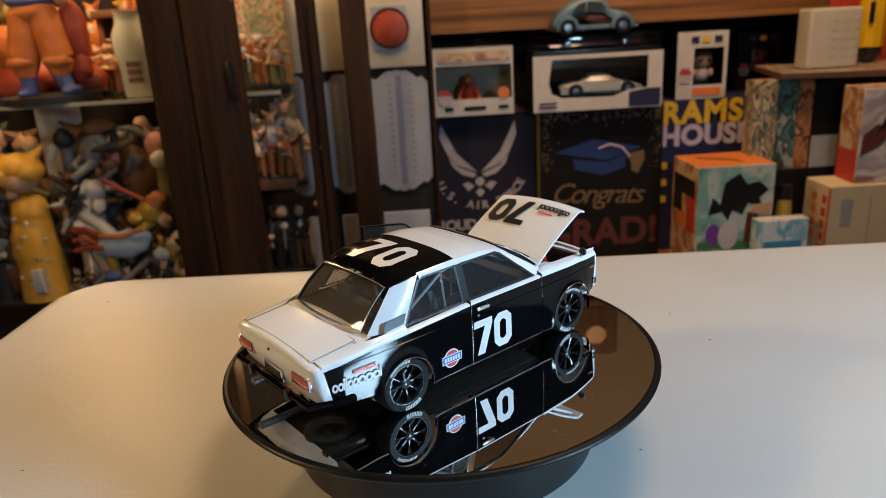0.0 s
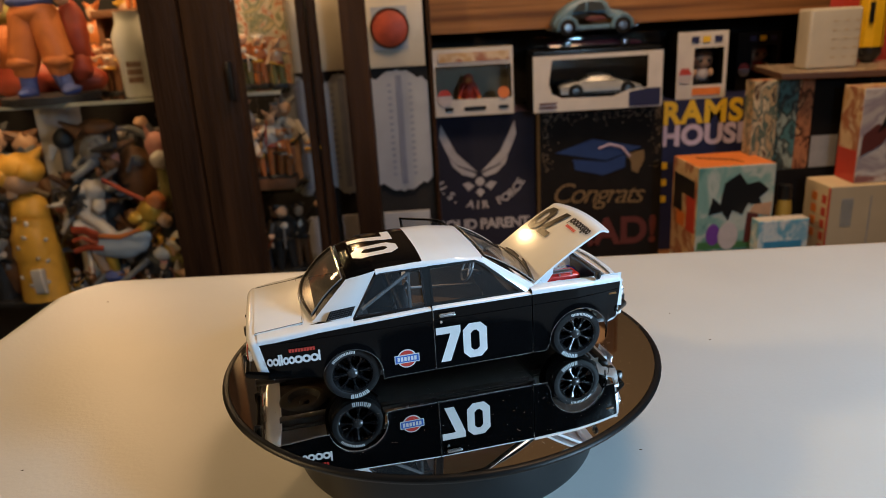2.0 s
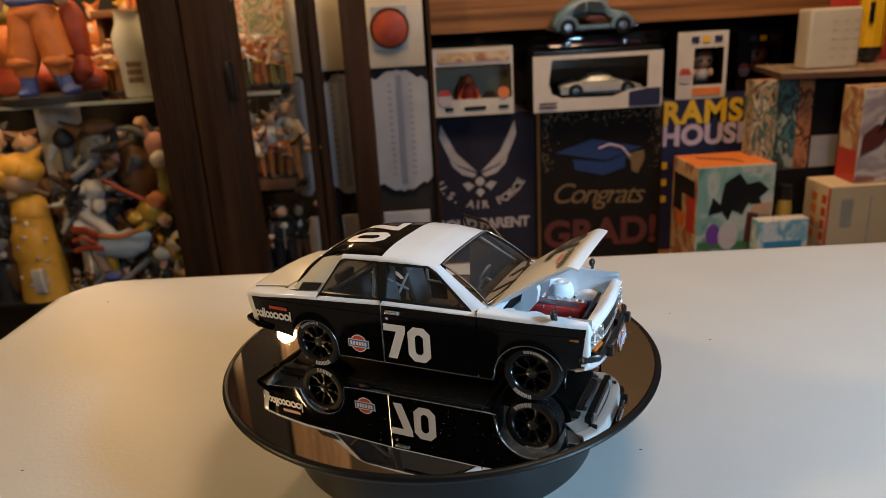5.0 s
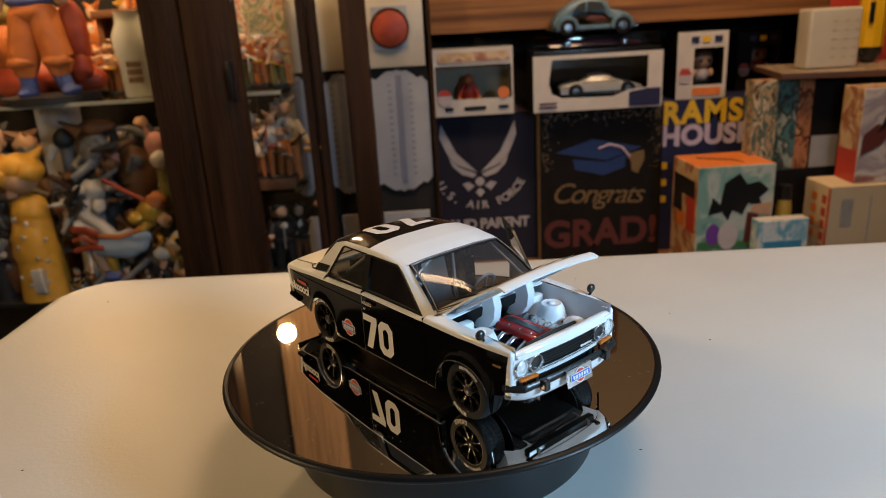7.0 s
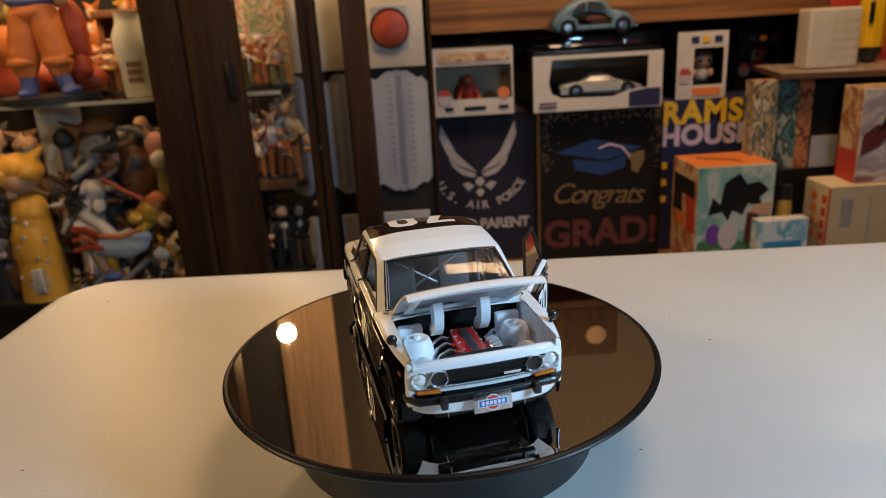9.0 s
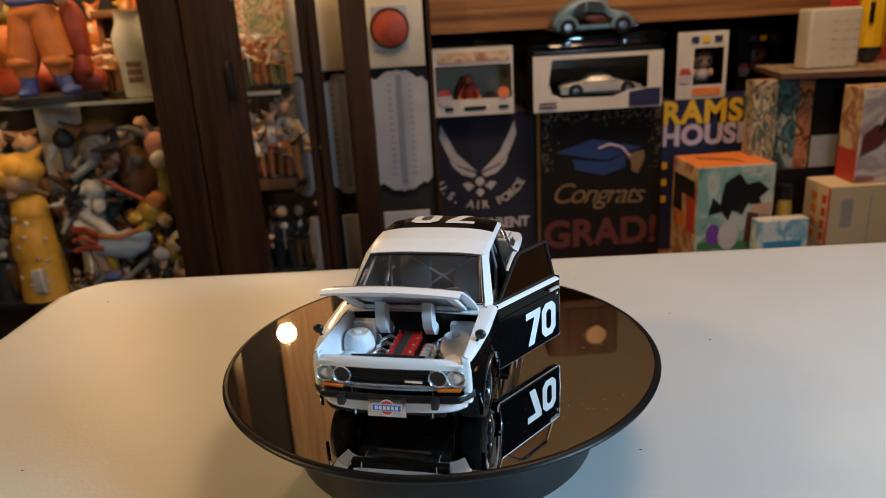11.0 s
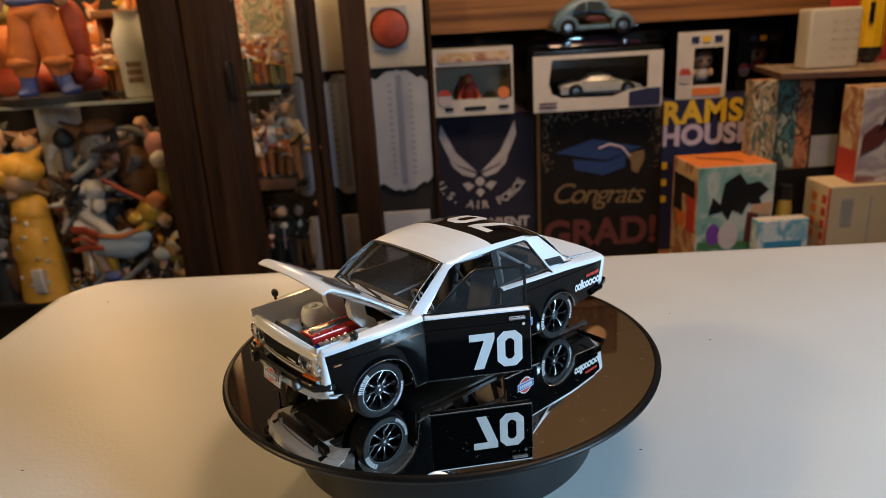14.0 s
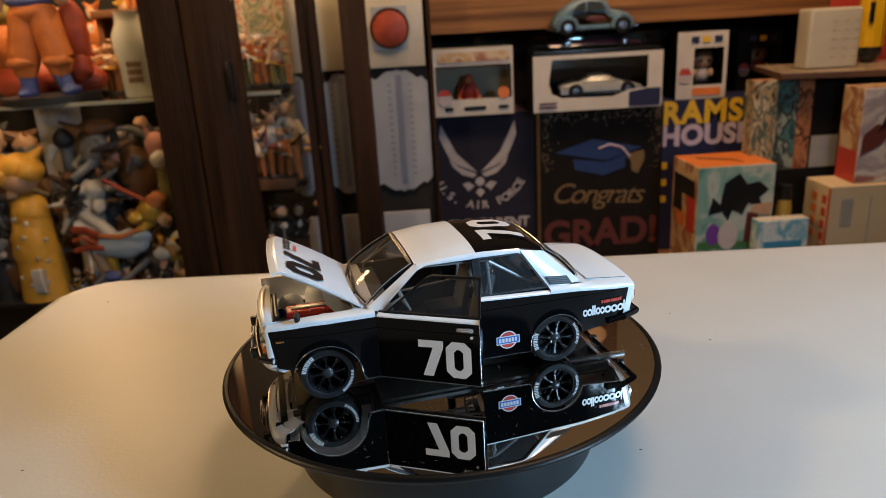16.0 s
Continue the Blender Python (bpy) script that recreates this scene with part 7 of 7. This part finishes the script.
    # yellow coat
    figure("toy figure with yellow hair and white-dotted mustard coat", -0.752, 1.005, B, [
        ("x", "dark", (-0.05, 0.05, -0.04, 0.04, 0, 0.012)), ("t", "yellow", (0, 0, 0.01), (0, 0, 0.17), 0.046, 0.032), ("b", "yellow", (0, 0, 0.18), (0.035, 0.030, 0.036)), ("b", "yellow", (-0.002, -0.014, 0.11), (0.036, 0.027, 0.07)),
        ("b", "yellow", (0, 0, 0.262), (0.040, 0.036, 0.028)), ("b", "skin", (0.004, -0.012, 0.240), (0.030, 0.028, 0.022)), ("b", "yellow", (-0.022, -0.01, 0.252), (0.024, 0.03, 0.022)), ("b", "yellow", (0.026, -0.01, 0.258), (0.02, 0.03, 0.022)), ("t", "yellow", (0.02, 0, 0.275), (0.048, 0, 0.300), 0.014, 0.002), ("t", "yellow", (-0.02, 0, 0.275), (-0.05, 0, 0.262), 0.016, 0.002),
        ("x", "white", (0.0, 0.022, -0.050, -0.036, 0.03, 0.078)), ("b", "brown", (-0.055, 0.01, 0.08), (0.028, 0.03, 0.07))]
        + [("b", "white", (0.0375 * math.cos(a), 0.041 * math.sin(a) - 0.001, zz), (0.0042, 0.003, 0.0042)) for a, zz in ((-2.2, 0.06), (-1.7, 0.045), (-0.9, 0.05), (-2.0, 0.12), (-1.5, 0.14), (-1.1, 0.10), (-1.8, 0.175), (-1.25, 0.165), (-0.7, 0.09), (-2.4, 0.10), (-0.6, 0.13))])
    figure("white horned toy beast with outstretched claws", -0.655, 1.03, B, [("b", "white", (0, 0, 0.165), (0.026, 0.02, 0.045)), ("b", "white", (0.015, 0, 0.205), (0.022, 0.02, 0.025)), ("t", "white", (-0.02, 0, 0.19), (-0.05, -0.01, 0.13), 0.013, 0.007), ("t", "white", (0.0, -0.02, 0.17), (0.055, -0.03, 0.12), 0.014, 0.010), ("t", "white", (-0.01, -0.02, 0.15), (0.050, -0.03, 0.10), 0.012, 0.008), ("t", "white", (0.0, 0, 0.0), (0, 0, 0.13), 0.03, 0.024), ("t", "white", (0.05, -0.03, 0.12), (0.085, -0.03, 0.135), 0.006, 0.002), ("t", "white", (0.05, -0.03, 0.11), (0.080, -0.03, 0.095), 0.006, 0.002), ("t", "white", (0.05, -0.03, 0.115), (0.084, -0.03, 0.115), 0.005, 0.002)] + shards(31, 0.0, -0.01, 0.15, 0.045, 0.03, 0.08, 30, ["white", "white", "grey", "dark"]))
    figure("grey armoured toy figure with blue visor", -0.635, 1.07, B, [("t", "dark", (0, 0, 0), (0, 0, 0.2), 0.04, 0.03), ("b", "steel", (0, 0, 0.275), (0.030, 0.028, 0.034)), ("b", "blue", (0.016, -0.026, 0.285), (0.012, 0.008, 0.008)), ("b", "brown", (0, 0.02, 0.318), (0.036, 0.026, 0.016)), ("b", "pink", (0.040, -0.02, 0.262), (0.010, 0.01, 0.012)), ("b", "brown", (0.06, 0.02, 0.22), (0.04, 0.03, 0.06)), ("t", "brown", (-0.02, 0, 0.31), (-0.06, 0, 0.335), 0.016, 0.003), ("t", "steel", (-0.03, -0.02, 0.20), (0.05, -0.04, 0.245), 0.008, 0.004), ("b", "dark", (0, -0.01, 0.225), (0.030, 0.02, 0.03))] + shards(32, 0.02, -0.01, 0.22, 0.07, 0.03, 0.09, 40, ["steel", "dark", "brown", "grey", "brown"]))
    figure("dark grey bust with a broad round hat", -0.590, 1.12, B, [("b", "dark", (0, 0, 0.250), (0.036, 0.03, 0.045)), ("p", "grey", [(0.058 * math.cos(q), -0.02, 0.255 + 0.058 * math.sin(q)) for q in (0.0, 0.45, 0.9, 1.35, 1.8, 2.25, 2.7, 3.14)], 0.007), ("t", "dark", (0, 0, 0.0), (0, 0, 0.21), 0.03)] + shards(33, 0.0, -0.01, 0.23, 0.05, 0.03, 0.06, 26, ["grey", "dark", "dark", "brown"]))
    figure("white fox mask figure on an olive stem", -0.503, 1.03, B, [("b", "pink", (0, 0, 0.285), (0.022, 0.02, 0.026)), ("b", "white", (0.004, -0.012, 0.262), (0.017, 0.016, 0.020)), ("t", "pink", (-0.01, 0, 0.30), (-0.02, 0, 0.325), 0.008, 0.001), ("t", "pink", (0.012, 0, 0.30), (0.022, 0, 0.322), 0.008, 0.001), ("t", "olive", (0.006, 0, 0.16), (0.004, 0, 0.25), 0.016, 0.012), ("t", "dark", (0.0, 0, 0), (0.004, 0, 0.16), 0.022)])
    # swordsman with a broad pale blue blade
    figure("golden-haired toy warrior swinging a broad blade", -0.530, 0.998, B, [
        ("b", "gold", (0.006, 0, 0.168), (0.024, 0.02, 0.024)), ("b", "orange", (0.018, 0, 0.185), (0.018, 0.018, 0.02)), ("b", "gold", (-0.018, -0.01, 0.160), (0.016, 0.014, 0.012)), ("b", "skin", (0.030, -0.004, 0.150), (0.012, 0.012, 0.014)),
        ("p", "red", [(-0.070, -0.01, 0.236), (-0.035, -0.01, 0.216), (0.0, -0.01, 0.192)], 0.0045), ("t", "gold", (0, 0, 0.148), (-0.02, -0.01, 0.13), 0.012, 0.008),
        ("b", "skyblue", (-0.060, -0.012, 0.108), (0.056, 0.012, 0.024)), ("b", "skyblue", (-0.030, -0.012, 0.122), (0.034, 0.010, 0.016)), ("p", "orange", [(-0.09, -0.02, 0.130), (-0.05, -0.022, 0.128), (-0.01, -0.02, 0.140)], 0.004),
        ("p", "red", [(-0.140, -0.014, 0.142), (-0.115, -0.018, 0.142), (-0.09, -0.02, 0.130)], 0.007), ("p", "red", [(-0.140, -0.014, 0.122), (-0.120, -0.018, 0.128), (-0.095, -0.02, 0.118)], 0.006), ("p", "red", [(-0.142, -0.014, 0.102), (-0.115, -0.018, 0.110), (-0.085, -0.02, 0.106)], 0.006),
        ("b", "skin", (-0.118, -0.012, 0.124), (0.014, 0.012, 0.014)), ("t", "skin", (-0.112, 0, 0.10), (-0.098, 0, 0.055), 0.011, 0.008), ("t", "gold", (-0.085, 0, 0.085), (-0.080, 0, 0.05), 0.010, 0.008), ("b", "blue", (-0.080, 0, 0.045), (0.026, 0.02, 0.012)), ("p", "steel", [(-0.085, -0.02, 0.02), (-0.05, -0.02, 0.048), (-0.01, -0.02, 0.078)], 0.006),
        ("p", "steel", [(-0.125, -0.01, 0.0), (-0.118, -0.01, 0.03), (-0.10, -0.01, 0.05)], 0.005), ("b", "gold", (0.034, 0, 0.095), (0.014, 0.012, 0.018)), ("b", "dark", (0.0, 0.02, 0.06), (0.05, 0.03, 0.03)), ("x", "dark", (-0.12, 0.05, -0.04, 0.04, 0, 0.012))])
    crowd(8, -0.90, -0.80, 0.99, 1.05, B, 2, 0.20, 0.30, ["dark", "grey", "brown", "white", "steel"])
    crowd(9, -0.95, -0.46, 1.08, 1.14, B, 9, 0.12, 0.20, ["dark", "brown", "grey", "dark", "pink", "gold"])
    crowd(10, -1.0, -0.45, 1.17, 1.25, B, 10, 0.20, 0.28, ["dark", "brown", "brown", "grey", "white", "blue"])
    crowd(15, -1.0, -0.45, 1.30, 1.40, B, 10, 0.26, 0.36, ["dark", "dark", "brown", "grey", "white"])
    for sd, x, y, h, cols in ((41, -0.83, 1.0, 0.26, ["grey", "dark", "white", "steel"]), (42, -0.585, 1.06, 0.14, ["brown", "brown", "skin", "dark"]), (43, -0.545, 1.10, 0.12, ["dark", "grey", "gold"]), (44, -0.70, 1.09, 0.30, ["dark", "grey", "white", "brown"]), (45, -0.49, 1.02, 0.10, ["white", "skin", "dark", "olive"])):
        figure("toy figure in layered armour standing in the glass cabinet", x, y, B, [("x", "dark", (-0.03, 0.03, -0.03, 0.03, 0, 0.012)), ("t", cols[1], (0, 0, 0.01), (0, 0, h), 0.022, 0.012), ("b", cols[0], (0, -0.004, h), (0.018, 0.017, 0.021))] + shards(sd, 0, -0.005, h * 0.62, 0.045, 0.03, h * 0.38, 30, cols))
    crowd(16, -0.70, -0.49, 0.985, 1.005, B, 6, 0.05, 0.09, ["dark", "brown", "white", "steel", "blue", "pink"])
    bm = bmesh.new()
    box(bm, -0.775, -0.710, 1.14, 1.20, B, 0.020, 0.004)
    solid("pale_tube_box", bm, PAL["white"], "tall pale card box standing among the figures", "box")

    # right-hand bay behind the narrow pane
    for z0 in (0.0402,):
        bm = bmesh.new()
        box(bm, -0.385, -0.262, 1.165, 1.205, z0, z0 + 0.18, 0.002)
        solid("printed_case", bm, ART6C, "bright printed case with many small pictures", "box")
    crowd(12, -0.36, -0.26, 1.10, 1.15, 0.0402, 3, 0.06, 0.13, ["white", "olive", "skin", "orange"])
    bm = bmesh.new()
    box(bm, -0.405, -0.252, 1.075, 1.20, -0.166, -0.160, 0.001)
    solid("small_glass_shelf", bm, SHELFGLASS, "small glass shelf in the narrow bay", "shelf")
    bm = bmesh.new()
    box(bm, -0.372, -0.262, 1.08, 1.13, -0.1598, -0.138, 0.003)
    solid("display_plinth", bm, PAL["brown"], "low wooden plinth under toy figures", "plinth")
    crowd(13, -0.375, -0.262, 1.09, 1.12, -0.1378, 4, 0.09, 0.16, ["pink", "white", "white", "skin", "orange"])
    crowd(17, -0.39, -0.262, 1.14, 1.19, -0.1598, 5, 0.13, 0.185, ["pink", "white", "white", "grey", "skin"])
    crowd(18, -0.385, -0.262, 1.09, 1.16, B, 5, 0.09, 0.16, ["dark", "brown", "dark"])


MILK = mat("frosted_milk_glass", (0.56, 0.55, 0.49), 0.25, 0, 0.12, 25, coat=0.4)
ART6C = print_mat("busy_picture_print", [(0.50, 0.38, 0.20), (0.20, 0.22, 0.12), (0.58, 0.48, 0.34), (0.42, 0.14, 0.05), (0.48, 0.42, 0.34)], 40, 0.4, 15.0)
cabinet_contents()


# ---------------------------------------------------------------- what moves
def heading(t):
    """Degrees the car's nose points, turning steadily clockwise with the platter."""
    return -64.97 - 12.84 * (t - 8.0) + 0.0055 * (t - 8.0) ** 2


def motions():
    times = [0.5 * k for k in range(33)]
    rows = []
    for t in times:
        a = radians(heading(t))
        rows.append((t, pose(0.0011 + 0.0009 * math.sin(a), -0.0009 * math.cos(a), 0.0002, 0, 0, heading(t))))
    walk(CAR, rows)
    walk(PLATTER, [(t, pose(0, 0, 0, 0, 0, heading(t))) for t in times])


motions()
